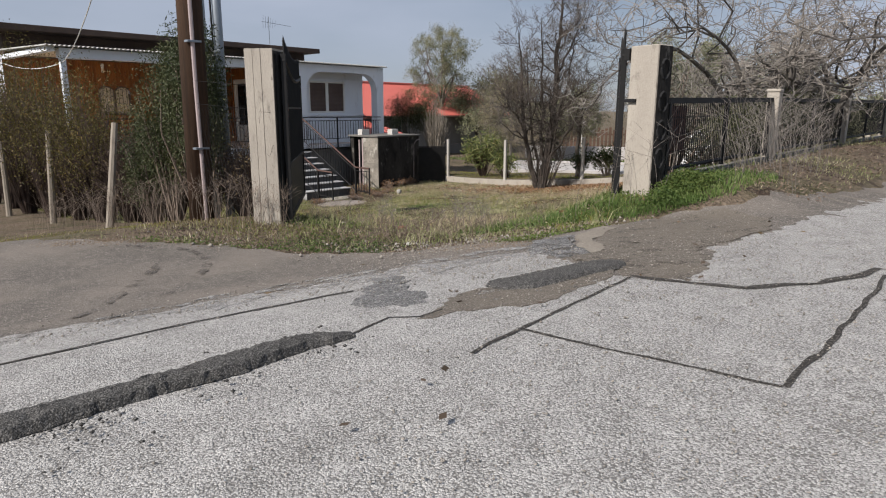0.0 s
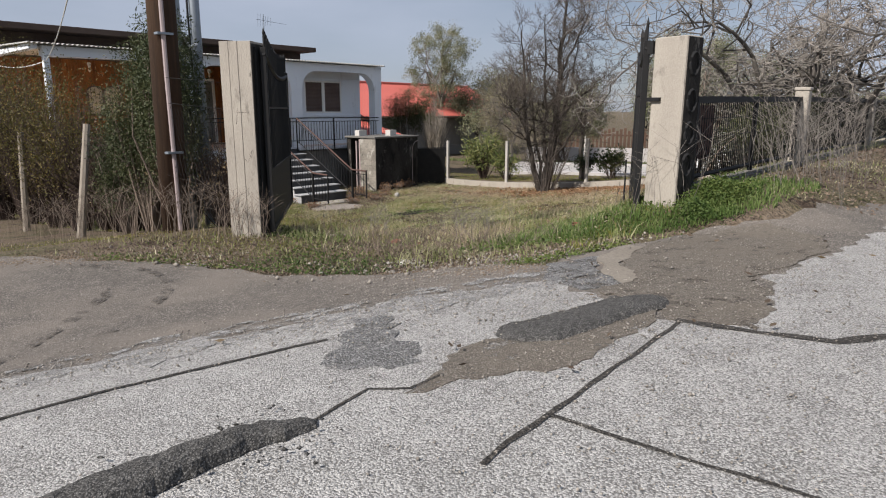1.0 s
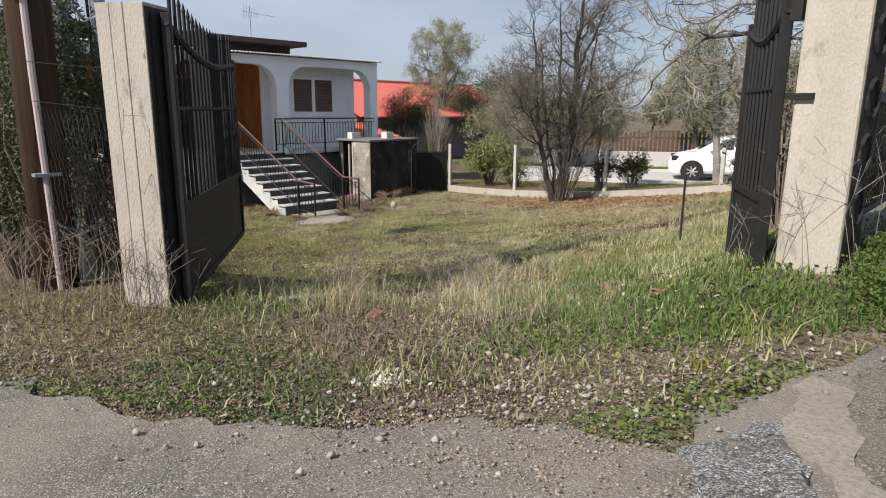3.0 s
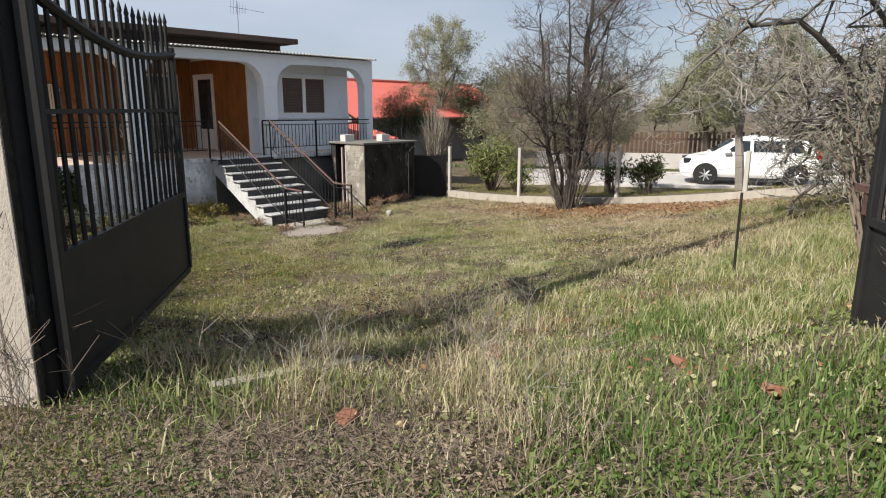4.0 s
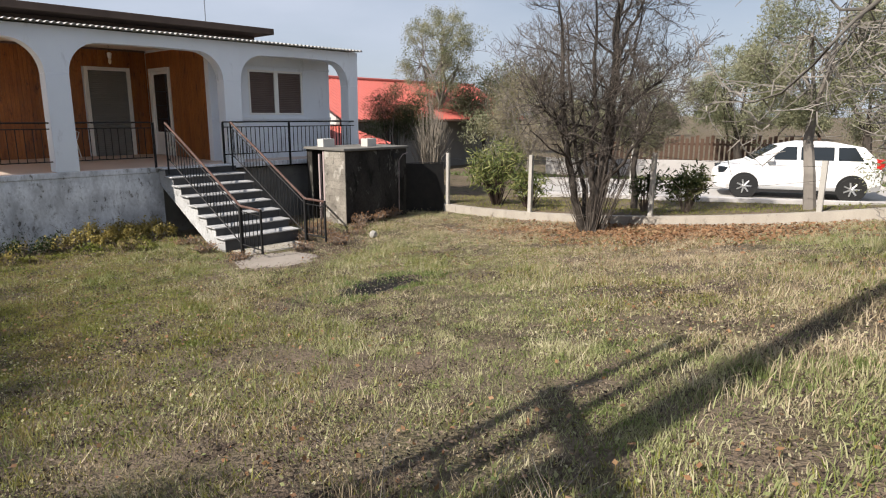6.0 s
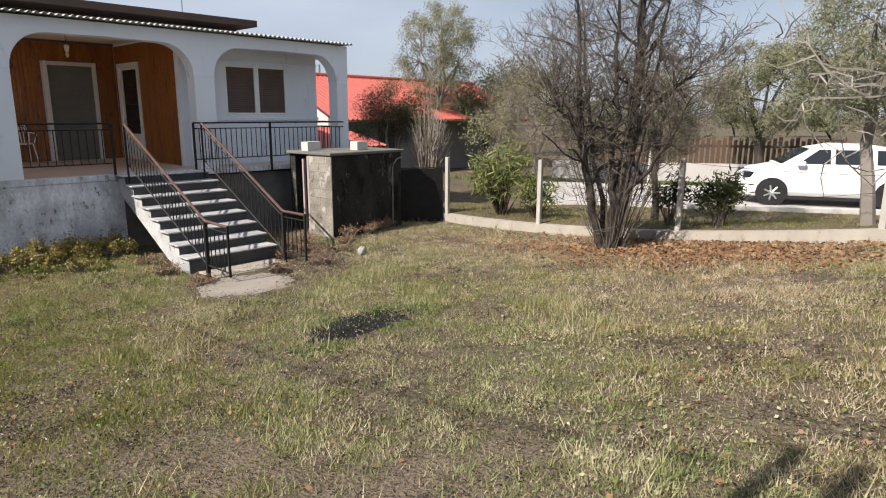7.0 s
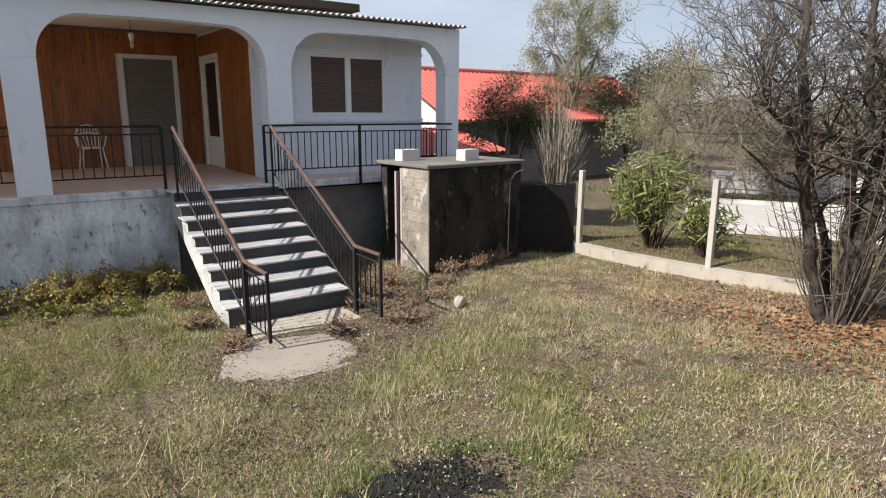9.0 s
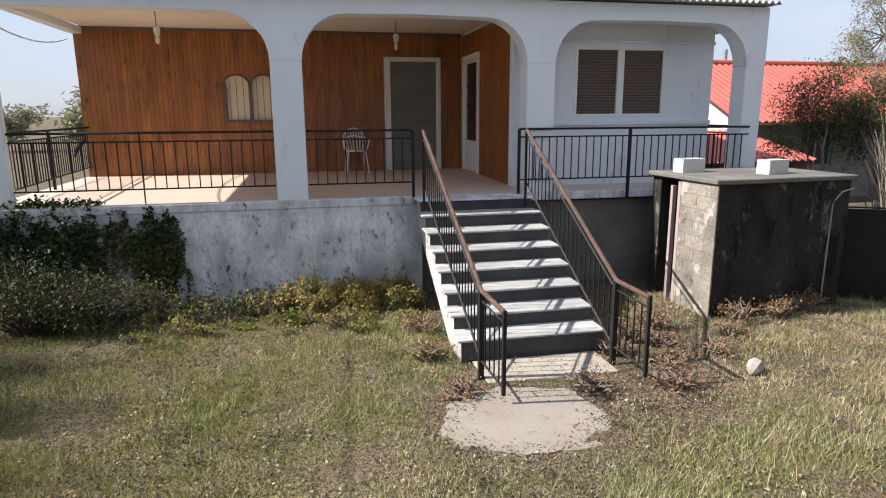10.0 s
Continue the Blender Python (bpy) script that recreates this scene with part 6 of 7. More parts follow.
# thin upright suckers round its foot
sr = random.Random(71)
suckers = Shape()
for k in range(46):
    a, q = sr.uniform(0, 6.28), sr.uniform(0.15, 1.0)
    h = sr.uniform(0.9, 3.4)
    p = Vector((0.16 * q * math.cos(a), 0.16 * q * math.sin(a), -0.08))
    out = Vector((math.cos(a), math.sin(a), 0)) * (0.16 + 0.22 * q) * h / 5
    pts = [p]
    for j in range(5):
        pts.append(pts[-1] + out * (1.3 - 0.15 * j) + Vector((sr.gauss(0, 0.03), sr.gauss(0, 0.03), h / 5)))
    r0 = sr.uniform(0.006, 0.017)
    suckers.tube(pts, [r0 * (1 - 0.14 * j) for j in range(6)], 4, caps=False)
    for _ in range(7):
        j = sr.randint(1, 4)
        b = pts[j].lerp(pts[j + 1], sr.random())
        d = Vector((sr.gauss(0, 0.2), sr.gauss(0, 0.2), sr.uniform(0.05, 0.4)))
        suckers.tube([b, b + d * 0.5 + Vector((sr.gauss(0, 0.03), sr.gauss(0, 0.03), 0)), b + d], [0.0048, 0.004, 0.003], 3, caps=False)
sk = part("sucker_growth", suckers, M_TREETWIG, lawn_tree)
sk["kind"] = "stuff"
# pale-barked fig trees behind the road fence
FIG = dict(spread=0.7, depth=3, kids=(9, 7, 6), twist=0.5, up=0.08, shrink=0.55, start=0.5, thin=0.55, fine=0.0068, lean=1.9)
FIG_LIMBS = [
    (0.055, [(0, 0, 0), (-0.3, 0.3, 1.0), (-0.8, 0.7, 1.9), (-1.5, 1.1, 2.4), (-2.2, 1.5, 2.3), (-2.9, 1.9, 1.7)]),
    (0.05, [(0, 0, 0), (-0.5, 0.0, 1.1), (-1.1, 0.2, 2.2), (-1.9, 0.5, 2.7), (-2.7, 0.8, 2.5)]),
]
bare_tree("fig_tree", "bare pale-barked fig tree with crooked hanging branches", 8, at(4.0, -14.5, -0.05), M_FIGBARK, M_FIGTWIG, trunks=4, height=2.7, r0=0.10, lines=FIG_LIMBS, stray=0.45, **FIG)
bare_tree("fig_tree", "bare pale-barked fig tree with crooked hanging branches", 18, at(2.7, -15.5, -0.05), M_FIGBARK, M_FIGTWIG, trunks=4, height=2.6, r0=0.085, **FIG)
bare_tree("fig_tree", "bare pale-barked fig tree with crooked hanging branches", 28, at(5.4, -14.9, -0.05), M_FIGBARK, M_FIGTWIG, trunks=5, height=2.9, r0=0.10, **FIG)
# trees past the boundary
clumped_tree("olive_tree", "slim dark-trunked olive with drooping foliage beside the lane", 31, at(10.4, -6.6), (0.15, 0.1, 2.35), (0.75, 0.75, 1.0), 34, 15000, 0.036, M_OLIVE, 0.085, M_BARK, 0.26)
clumped_tree("olive_tree", "grey-green olive tree behind the boundary posts", 41, at(8.8, -10.85), (0.35, 0.3, 2.75), (1.45, 1.45, 1.15), 60, 34000, 0.034, M_OLIVE, 0.10, M_FIG, 0.3)
leafy_tree("olive_tree", "grey-green olive tree beside the lane", 42, at(15.6, -13.8), 5.2, 14000, 0.06, M_OLIVE, 0.16, 0.66, 0.35)
clumped_tree("olive_tree", "dense olive tree across the lane", 43, at(20.8, -5.6), (-0.3, 0.3, 3.2), (1.8, 1.8, 1.75), 70, 26000, 0.055, M_OLIVE, 0.16, M_BARK, 0.36)
clumped_tree("olive_tree", "dense olive tree across the lane", 44, at(22.6, -9.2), (0, 0, 3.2), (2.0, 2.0, 1.8), 70, 24000, 0.06, M_OLIVE, 0.18, M_BARK, 0.4)
clumped_tree("olive_tree", "tall silvery olive tree behind the red-roofed house", 45, at(17.6, 6.9), (0, 0, 4.7), (1.75, 1.75, 2.3), 60, 30000, 0.05, M_OLIVE, 0.16, M_FIG, 0.42, rise=0.15)
leafy_tree("olive_tree", "dark dense olive tree before the red roof", 46, at(8.45, 0.2), 3.5, 24000, 0.026, M_SHRUB, 0.10, 0.5, 0.2, mat_bark=M_FIG, start=0.6)
leafy_tree("olive_tree", "rounded olive tree behind the lane", 47, at(19.5, 5.5), 5.0, 12000, 0.07, M_OLIVE, 0.16, 0.62, 0.36)
leafy_tree("olive_tree", "rounded olive tree beside the lane", 48, at(17.2, -1.4), 3.9, 12000, 0.05, M_OLIVE, 0.12, 0.62, 0.28)
clumped_tree("tamarisk_tree", "feathery tan-green tamarisk tree at the end of the lane", 50, at(15.1, 0.0), (0, 0, 2.35), (1.8, 1.8, 1.75), 80, 26000, 0.038, M_TAMARISK, 0.09, M_FIG, 0.42, slim=0.16)
leafy_tree("pine_tree", "dark pine tree far behind the gardens", 49, at(27.0, 12.0), 7.5, 9000, 0.09, M_SHRUB, 0.2, 0.5, 0.4)
# far belt of trees closing the view
for k in range(34):
    a = radians(-20 + 5.2 * k + random.uniform(-2, 2))
    d = random.uniform(42, 75)
    x, y = 4 + d * math.cos(a), -6 + d * math.sin(a)
    if k == 0:
        far = leafy_tree("far_tree", "distant grey-green tree on the skyline", 60, at(x, y), 7.0, 3500, 0.2, M_OLIVE, 0.25, 0.62, 0.6, depth=2)
        far["group"] = "far trees"
    else:
        c = copy_thing(far, pose(x, y, gz(x, y) - 0.2, 0, 0, random.uniform(0, 360)))
        c.scale = (random.uniform(0.8, 1.2),) * 2 + (random.uniform(0.6, 1.0),)


def bush(name, label, x, y, rx, ry, h, n, size, mat, slim=0.35, stems=26, seed=1, flat=0.0, z=None, stem_mat=None, cat="shrub", lo=0.1, thick=1.0):
    """A shrub: a fan of stems and a broken shell of leaves."""
    r = np.random.default_rng(seed)
    b = thing(name, label, cat, "", (x, y, gz(x, y) if z is None else z))
    s = Shape()
    tips = []
    for k in range(stems):
        a, q = r.uniform(0, 6.28), r.uniform(0.2, 1)
        e = Vector((rx * q * math.cos(a), ry * q * math.sin(a), h * r.uniform(0.55, 1.05) * (1.05 - 0.35 * q)))
        m_ = e * 0.5 + Vector((r.normal(0, 0.06), r.normal(0, 0.06), h * 0.12))
        s.tube([(e.x * 0.15, e.y * 0.15, -0.05), m_, e], [0.014 * thick, 0.009 * thick, 0.004 * thick], 4 if thick > 0.6 else 3, caps=False)
        tips += [m_, m_.lerp(e, 0.5), e, e]
    st_ = part("branchwork", s, stem_mat or M_TWIG, b)
    st_["kind"] = "stuff"
    if n:
        e = np.array([tuple(p) for p in tips])
        p = e[r.integers(0, len(e), n)] + np.clip(r.normal(0, 0.8, (n, 3)), -1.3, 1.3) * np.array([rx * 0.22, ry * 0.22, h * 0.13])
        p = p[p[:, 2] > lo * h]
        leaves("foliage", p, size, mat, "", slim, b, flat)
    return b


bush("oleander", "yellow-green oleander bush behind the fence wire", 9.1, -3.3, 0.8, 0.85, 1.6, 1300, 0.12, M_OLEANDER, 0.13, 60, 2, stem_mat=M_THICKET)
bush("oleander", "yellow-green oleander bush behind the fence wire", 9.0, -4.4, 0.5, 0.55, 1.0, 600, 0.12, M_OLEANDER, 0.13, 36, 3, stem_mat=M_THICKET)
bush("oleander", "small dark oleander beside the boundary post", 9.0, -8.5, 0.45, 0.45, 1.0, 1200, 0.075, M_IVY, 0.2, 22, 4)
bush("oleander", "thin dark oleander behind the boundary post", 9.1, -7.5, 0.35, 0.35, 1.1, 700, 0.07, M_IVY, 0.2, 16, 5)
bush("sage_bush", "feathery grey shrub behind the open gate leaf", -1.5, -15.1, 0.6, 0.5, 1.65, 2600, 0.034, M_SAGE, 0.2, 60, 6)
bush("sage_bush", "feathery grey shrub under the fig branches", -0.5, -15.2, 0.5, 0.4, 0.7, 1200, 0.03, M_SAGE, 0.2, 34, 7)
bush("sage_bush", "feathery grey shrub under the fig branches", 1.4, -15.0, 0.6, 0.5, 0.7, 1400, 0.03, M_SAGE, 0.2, 34, 27)
bush("dry_reeds", "pale bundle of dry upright shoots by the hut", 9.25, -0.7, 0.75, 0.6, 2.9, 0, 0.05, M_STRAW, stems=260, seed=8, stem_mat=M_POST)
bush("dry_reeds", "pale bundle of dry upright shoots by the hut", 9.75, -0.1, 0.65, 0.5, 3.1, 0, 0.05, M_STRAW, stems=170, seed=18, stem_mat=M_POST)
M_DEADHEDGE = leaf_material("withered_leaf", (0.07, 0.05, 0.036), (0.12, 0.086, 0.056), (0.19, 0.14, 0.07), 0.15)
M_HEDGE = leaf_material("hedge_leaf", (0.14, 0.115, 0.03), (0.07, 0.068, 0.02), (0.24, 0.17, 0.05), 0.25, patch=2.5)
for k, (x, y, h) in enumerate(((0.6, -15.2, 1.0), (2.4, -15.35, 1.1), (4.4, -15.3, 1.2), (6.4, -15.2, 1.2))):
    bush("evergreen_shrub", "dark evergreen shrub behind the road fence", x, y, 0.9, 0.4, h, 9000, 0.022, M_SHRUB, 0.35, 60, 140 + k)
# hedge along the left boundary
bush("juniper", "dark evergreen juniper in the hedge", -5.84, -11.3, 0.3, 0.6, 2.15, 30000, 0.020, M_SHRUB, 0.3, 70, 9)
bush("juniper", "dark evergreen juniper in the hedge", -5.85, -10.6, 0.34, 0.45, 2.0, 20000, 0.019, M_SHRUB, 0.3, 70, 10)
bush("juniper", "dark evergreen juniper in the hedge", -5.95, -10.2, 0.3, 0.4, 1.3, 11000, 0.018, M_SHRUB, 0.3, 50, 11)
for k, (x, y, h) in enumerate(((-6.1, -9.2, 1.5), (-6.0, -8.2, 1.45), (-6.1, -7.2, 1.6), (-6.0, -6.2, 1.7), (-6.1, -5.2, 1.7), (-6.0, -4.2, 1.8), (-6.1, -3.2, 1.9))):
    bush("bramble_thicket", "tangled thicket of bare reddish-brown stems", x + 0.5, y, 0.6, 0.8, h, 2200, 0.016, M_DEADHEDGE, 0.5, 760, 20 + k, stem_mat=M_THICKET, thick=0.5)
for k, (x, y, h) in enumerate(((-5.7, -7.6, 2.2), (-5.7, -6.4, 2.6), (-5.8, -5.2, 2.9), (-5.9, -4.0, 3.1), (-5.9, -2.8, 3.2), (-6.0, -1.6, 2.8))):
    bush("yellowing_shrub", "yellow-green leafy shrub behind the thicket", x, y, 0.75, 0.75, h, 9000, 0.019, M_HEDGE, 0.4, 300, 40 + k, thick=0.5, stem_mat=M_THICKET)
for k, (x, y, h) in enumerate(((-6.35, -12.0, 0.9), (-6.4, -11.2, 1.1), (-6.45, -10.3, 1.2), (-6.45, -9.4, 1.2))):
    bush("bramble_thicket", "tangled thicket of bare reddish-brown stems", x + 0.7, y, 0.34, 0.6, h, 1500, 0.016, M_DEADHEDGE, 0.5, 620, 120 + k, stem_mat=M_THICKET, thick=0.42)
for k, (x, y, h) in enumerate(((14.6, 1.2, 1.2), (16.0, 1.6, 1.5))):
    bush("olive_shrub", "grey-green olive shrub at the end of the lane", x, y, 0.9, 0.9, h, 5200, 0.045, M_OLIVE, 0.3, 50, 130 + k)
# plants along the plinth
bush("ivy", "dark ivy tangle growing against the plinth", -3.6, -0.4, 0.8, 0.3, 0.95, 1500, 0.024, M_IVY, 0.6, 120, 50, thick=0.5)
bush("ivy", "dark ivy tangle growing against the plinth", -2.7, -0.35, 0.5, 0.25, 0.7, 700, 0.024, M_IVY, 0.6, 90, 51, thick=0.5)
bush("bramble_thicket", "low dark bramble against the plinth", -3.2, -0.8, 1.4, 0.5, 0.75, 5200, 0.02, M_IVY, 0.5, 320, 52, thick=0.4, stem_mat=M_THICKET)
bush("ivy", "dark ivy sprawling at the plinth foot", -2.15, -0.4, 0.4, 0.3, 0.6, 800, 0.024, M_IVY, 0.6, 50, 53)
bush("ivy", "dark ivy sprawling at the plinth foot", -2.6, -0.9, 0.5, 0.4, 0.5, 1200, 0.024, M_IVY, 0.6, 50, 54)
wr = random.Random(77)
for k in range(44):
    x = -1.9 + 3.3 * (k + wr.random()) / 44
    y = -0.32 - abs(wr.gauss(0, 0.24))
    h = wr.uniform(0.2, 0.42) + (0.22 if x > -0.2 else 0) * wr.random()
    bush("yellow_weeds", "clump of yellow-leaved weeds at the plinth foot" if x > -0.5 or k % 3 == 0 else "dark leafy weed clump at the plinth foot", x, y, wr.uniform(0.12, 0.26), wr.uniform(0.1, 0.22), h, wr.randint(120, 420) if x > -0.4 else wr.randint(60, 160), 0.022, M_YELLOW if x > -0.5 or k % 3 == 0 else M_IVY, 0.6, wr.randint(6, 14), 160 + k, thick=0.4)
for k in range(16):
    x, y = wr.uniform(-2.4, 1.3), wr.uniform(-1.5, -0.5)
    bush("rough_weeds", "clump of dull green weeds before the plinth", x, y, wr.uniform(0.15, 0.3), wr.uniform(0.12, 0.25), wr.uniform(0.1, 0.22), wr.randint(120, 300), 0.022, M_MOSSY, 0.5, 10, 260 + k)
for k, (x, y) in enumerate(((3.4, -3.9), (3.7, -3.3), (3.3, -2.9), (4.4, -3.2), (2.6, -3.75), (1.35, -3.6), (4.9, -2.6), (3.9, -2.7), (1.2, -2.6), (1.3, -1.7))):
    bush("dry_weeds", "low dry brown weeds round the stair foot", x, y, 0.28, 0.25, wr.uniform(0.14, 0.3), 200, 0.018, M_DEADLEAF, 0.5, 36, 280 + k)
stalks("dry_weeds", "thin dry stalks against the plinth", [(-1.6, -0.3), (-0.9, -0.25), (-0.2, -0.3), (0.4, -0.3), (1.1, -0.4), (-2.2, -0.5)], 60, 0.5, M_TWIG, 95, 0.3)
for k, (x, y) in enumerate(((5.3, -2.25), (5.9, -2.2), (6.5, -2.0), (3.6, -2.6), (4.1, -2.2))):
    bush("dry_weeds", "clump of dry brown weeds by the hut", x, y, 0.3, 0.25, 0.32, 220, 0.02, M_DEADLEAF, 0.5, 40, 80 + k)

# ---- grass ----
M_BRICK = material("red_brick", (0.28, 0.13, 0.085), (0.19, 0.09, 0.06), 12, 60, bump=0.5)
M_CLOD = material("soil_clod", (0.24, 0.185, 0.135), (0.16, 0.12, 0.085), 8, 60, bump=0.4, vary=0.3)
M_DRYBIT = leaf_material("dry_bit", (0.52, 0.44, 0.335), (0.30, 0.235, 0.165), (0.21, 0.16, 0.11), 0.15)
M_THATCH = leaf_material("thatch", (0.07, 0.05, 0.038), (0.15, 0.11, 0.083), (0.29, 0.22, 0.16), 0.1)
YARD = [(-5.6, -12.6), (-5.75, -14.9), (-4.9, -16.0), (-3.9, -16.2), (8.2, -16.0), (8.2, -1.4), (3.4, -0.4), (-4.1, -0.3), (-5.6, -3)]
NC = 60000
c = np.stack([rng.uniform(-5.8, 8.2, NC), rng.uniform(-16.0, -0.3, NC)], 1)
pad = ((c[:, 0] - 1.7) / 0.85) ** 2 + ((c[:, 1] + 4.25) / 0.75) ** 2 < 1
pad |= (c[:, 0] > 1.5) & (c[:, 0] < 3.3) & (c[:, 1] > -4.0)
ash = ((c[:, 0] - 1.35) / 0.8) ** 2 + ((c[:, 1] + 7.4) / 0.42) ** 2 + 0.35 * vnoise(c[:, 0], c[:, 1], 5.0, 61)
litter = ((c[:, 0] - 7.1) / 1.5) ** 2 + ((c[:, 1] + 8.8) / 3.2) ** 2
trod = np.ones(NC)
for wx, wy, wd in ((-6.3, -13.4, 0.5), (-5.9, -14.2, 0.8), (-5.7, -13.5, 0.5), (-5.3, -14.2, 0.65), (-5.35, -15.0, 0.65), (-5.1, -15.6, 0.5), (-4.8, -14.6, 0.25), (3.6, -3.4, 0.5), (4.6, -2.7, 0.4)):
    trod = np.minimum(trod, 1 - 0.93 * np.exp(-((c[:, 0] - wx) ** 2 + (c[:, 1] - wy) ** 2) / wd))
bank = inside(c[:, 0], c[:, 1], [(-5.3, -14.7), (-4.85, -15.7), (-4.4, -16.2), (-3.6, -16.6), (-2.6, -16.4), (-2.4, -15.4), (-3.4, -14.5), (-4.6, -14.3)])
trod = np.where(bank, trod * 0.35, trod)
# dead patches between the growing clumps
dead = vnoise(c[:, 0], c[:, 1], 2.6, 3) + 0.6 * vnoise(c[:, 0], c[:, 1], 6.5, 13)
keep = 1 / (1 + np.exp(-(dead + 0.4) * 4.0))
c = c[inside(c[:, 0], c[:, 1], YARD) & ~pad & (ash > 1) & (rng.uniform(0, 1, NC) < 0.08 + keep) & (rng.uniform(0, 1, NC) < litter) & (rng.uniform(0, 1, NC) < trod)]
near_house = sm((1.6 - c[:, 0]) / 3.5) * sm((c[:, 1] + 12.0) / 4.0)
pick = rng.uniform(0, 1, len(c)) + 0.25 * vnoise(c[:, 0], c[:, 1], 1.1, 15)
mossy = pick < 0.15 + 0.6 * near_house
dry = (vnoise(c[:, 0], c[:, 1], 0.9, 5) + 0.15 * (c[:, 0] - 0.5) + rng.normal(0, 0.7, len(c)) > 0.45) & ~mossy & ((c[:, 1] > -13.4) | (rng.uniform(0, 1, len(c)) < 0.3))
tallness = (0.028 + 0.036 * np.clip(vnoise(c[:, 0], c[:, 1], 2.2, 9), 0, 1.2) + 0.015 * sm((-11.0 - c[:, 1]) / 3)) * rng.lognormal(0, 0.48, len(c))


def off_pad(q):
    return q[((q[:, 0] - 1.72) / 0.72) ** 2 + ((q[:, 1] + 4.25) / 0.55) ** 2 > rng.uniform(0.35, 1.25, len(q))]


def tufts_of(name, spots, height, per, width, mat, label, bend):
    k = rng.integers(per // 2, per * 3 // 2, len(spots))
    who = np.repeat(np.arange(len(spots)), k)
    p = spots[who] + rng.normal(0, 1, (len(who), 2)) * (0.035 + 0.6 * height[who])[:, None]
    long = height[who] * rng.uniform(0.45, 1.3, len(who))
    far_ = p[:, 1] > -12.6
    blades(name, p[~far_], long[~far_], width, mat, label, bend)
    blades(name, p[far_], long[far_], width, mat, label, bend, plain=True)


tufts_of("grass", c[~dry & ~mossy], tallness[~dry & ~mossy], 17, 0.0036, M_GRASS, "tufted green-yellow winter grass over the yard", 0.75)
tufts_of("dull_grass", c[mossy], tallness[mossy], 16, 0.0036, M_MOSSY, "dull olive-green damp grass near the house", 0.75)
tufts_of("dry_grass", c[dry], tallness[dry] * 1.15, 15, 0.0032, M_STRAW, "dry straw-coloured grass tufts over the yard", 0.9)
# fresh grass in front of the gate and round the ash patch
N = 110000
c = np.stack([rng.uniform(-5.9, 3.0, N), rng.uniform(-16.9, -13.0, N)], 1)
near = sm((c[:, 0] + 5.9) / 1.6) * sm((-12.8 - c[:, 1]) / 1.2)
bank = inside(c[:, 0], c[:, 1], [(-5.0, -14.8), (-4.75, -15.5), (-4.45, -16.2), (-3.9, -16.75), (-3.0, -16.9), (-2.8, -16.2), (-1.0, -15.6), (-2.4, -13.9), (-4.2, -14.2)])
c = c[bank & (rng.uniform(0, 1, N) < near * (0.55 + 0.5 * vnoise(c[:, 0], c[:, 1], 1.7, 12)))]
blades("fresh_grass", c, rng.uniform(0.025, 0.10, len(c)), 0.004, M_GREEN, "lush fresh green grass by the gate", 0.6)
ring = rng.uniform(0, 2 * np.pi, 3600)
rad = 0.95 + np.abs(rng.normal(0, 0.35, 3600))
c = np.stack([1.35 + 0.85 * rad * np.cos(ring), -7.38 + 0.42 * rad * np.sin(ring)], 1)
c = c[vnoise(c[:, 0], c[:, 1], 4.0, 44) + rng.normal(0, 0.3, len(c)) > 0.0]
blades("fresh_grass", c, rng.uniform(0.02, 0.08, len(c)), 0.004, M_GREEN, "fresh green grass round the ash patch", 0.6)
# weeds by the right gate post
c = np.array([(-4.04, -16.3), (-3.84, -16.38), (-3.67, -16.25)])[rng.integers(0, 3, 9000)] + rng.normal(0, 1, (9000, 2)) * np.array([0.17, 0.1])
c = c[~inside(c[:, 0], c[:, 1], ROAD)]
top = 0.15 * np.clip(0.6 + 0.7 * vnoise(c[:, 0], c[:, 1], 7.0, 91), 0.2, 1.2)
leaves("green_weeds", np.concatenate([c, (ground_z(c[:, 0], c[:, 1]) + rng.uniform(0.0, 1.0, len(c)) * top)[:, None]], 1), 0.010, M_CLOVER, "thick green weeds at the gate post foot", 0.6)
# verge along the road and under the hedge
N = 5200
u = rng.uniform(0, 1, N)
c = np.stack([np.interp(u, [0, 0.25, 0.5, 0.75, 1], [-8.1, -7.2, -6.6, -6.3, -5.95]), np.interp(u, [0, 0.25, 0.5, 0.75, 1], [-9.0, -11.5, -12.9, -13.5, -14.2])], 1) + rng.normal(0, 0.32, (N, 2)) + np.array([0.35, 0.25])
c = c[~inside(c[:, 0], c[:, 1], ROAD)]
blades("verge_grass", c, rng.uniform(0.008, 0.035, len(c)), 0.0026, M_MOSSY, "scruffy grass on the road verge", 0.8)
c2 = c[rng.uniform(0, 1, len(c)) < 0.25] + np.array([0.1, 0.06])
c2 = c2[~inside(c2[:, 0], c2[:, 1], ROAD)]
blades("verge_straw", c2[:500], rng.uniform(0.02, 0.07, min(500, len(c2))), 0.0022, M_STRAW, "dry straw along the verge and hedge", 0.8)
N = 9000
c = np.stack([rng.uniform(-3.6, 9.0, N), rng.uniform(-17.3, -16.2, N)], 1)
leaves("verge_litter", np.concatenate([c, (ground_z(c[:, 0], c[:, 1]) + rng.uniform(0.004, 0.03, N))[:, None]], 1), 0.014, M_THATCH, "dead leaves on the fence verge", 0.45, None, 0.6)
c = c[vnoise(c[:, 0], c[:, 1], 2.0, 81) + rng.normal(0, 0.3, N) > 0.35]
c = c[~inside(c[:, 0], c[:, 1], ROAD)]
blades("verge_grass", c, rng.uniform(0.015, 0.05, len(c)), 0.004, M_GRASS, "scruffy grass along the roadside fence", 0.8)
N = 30000
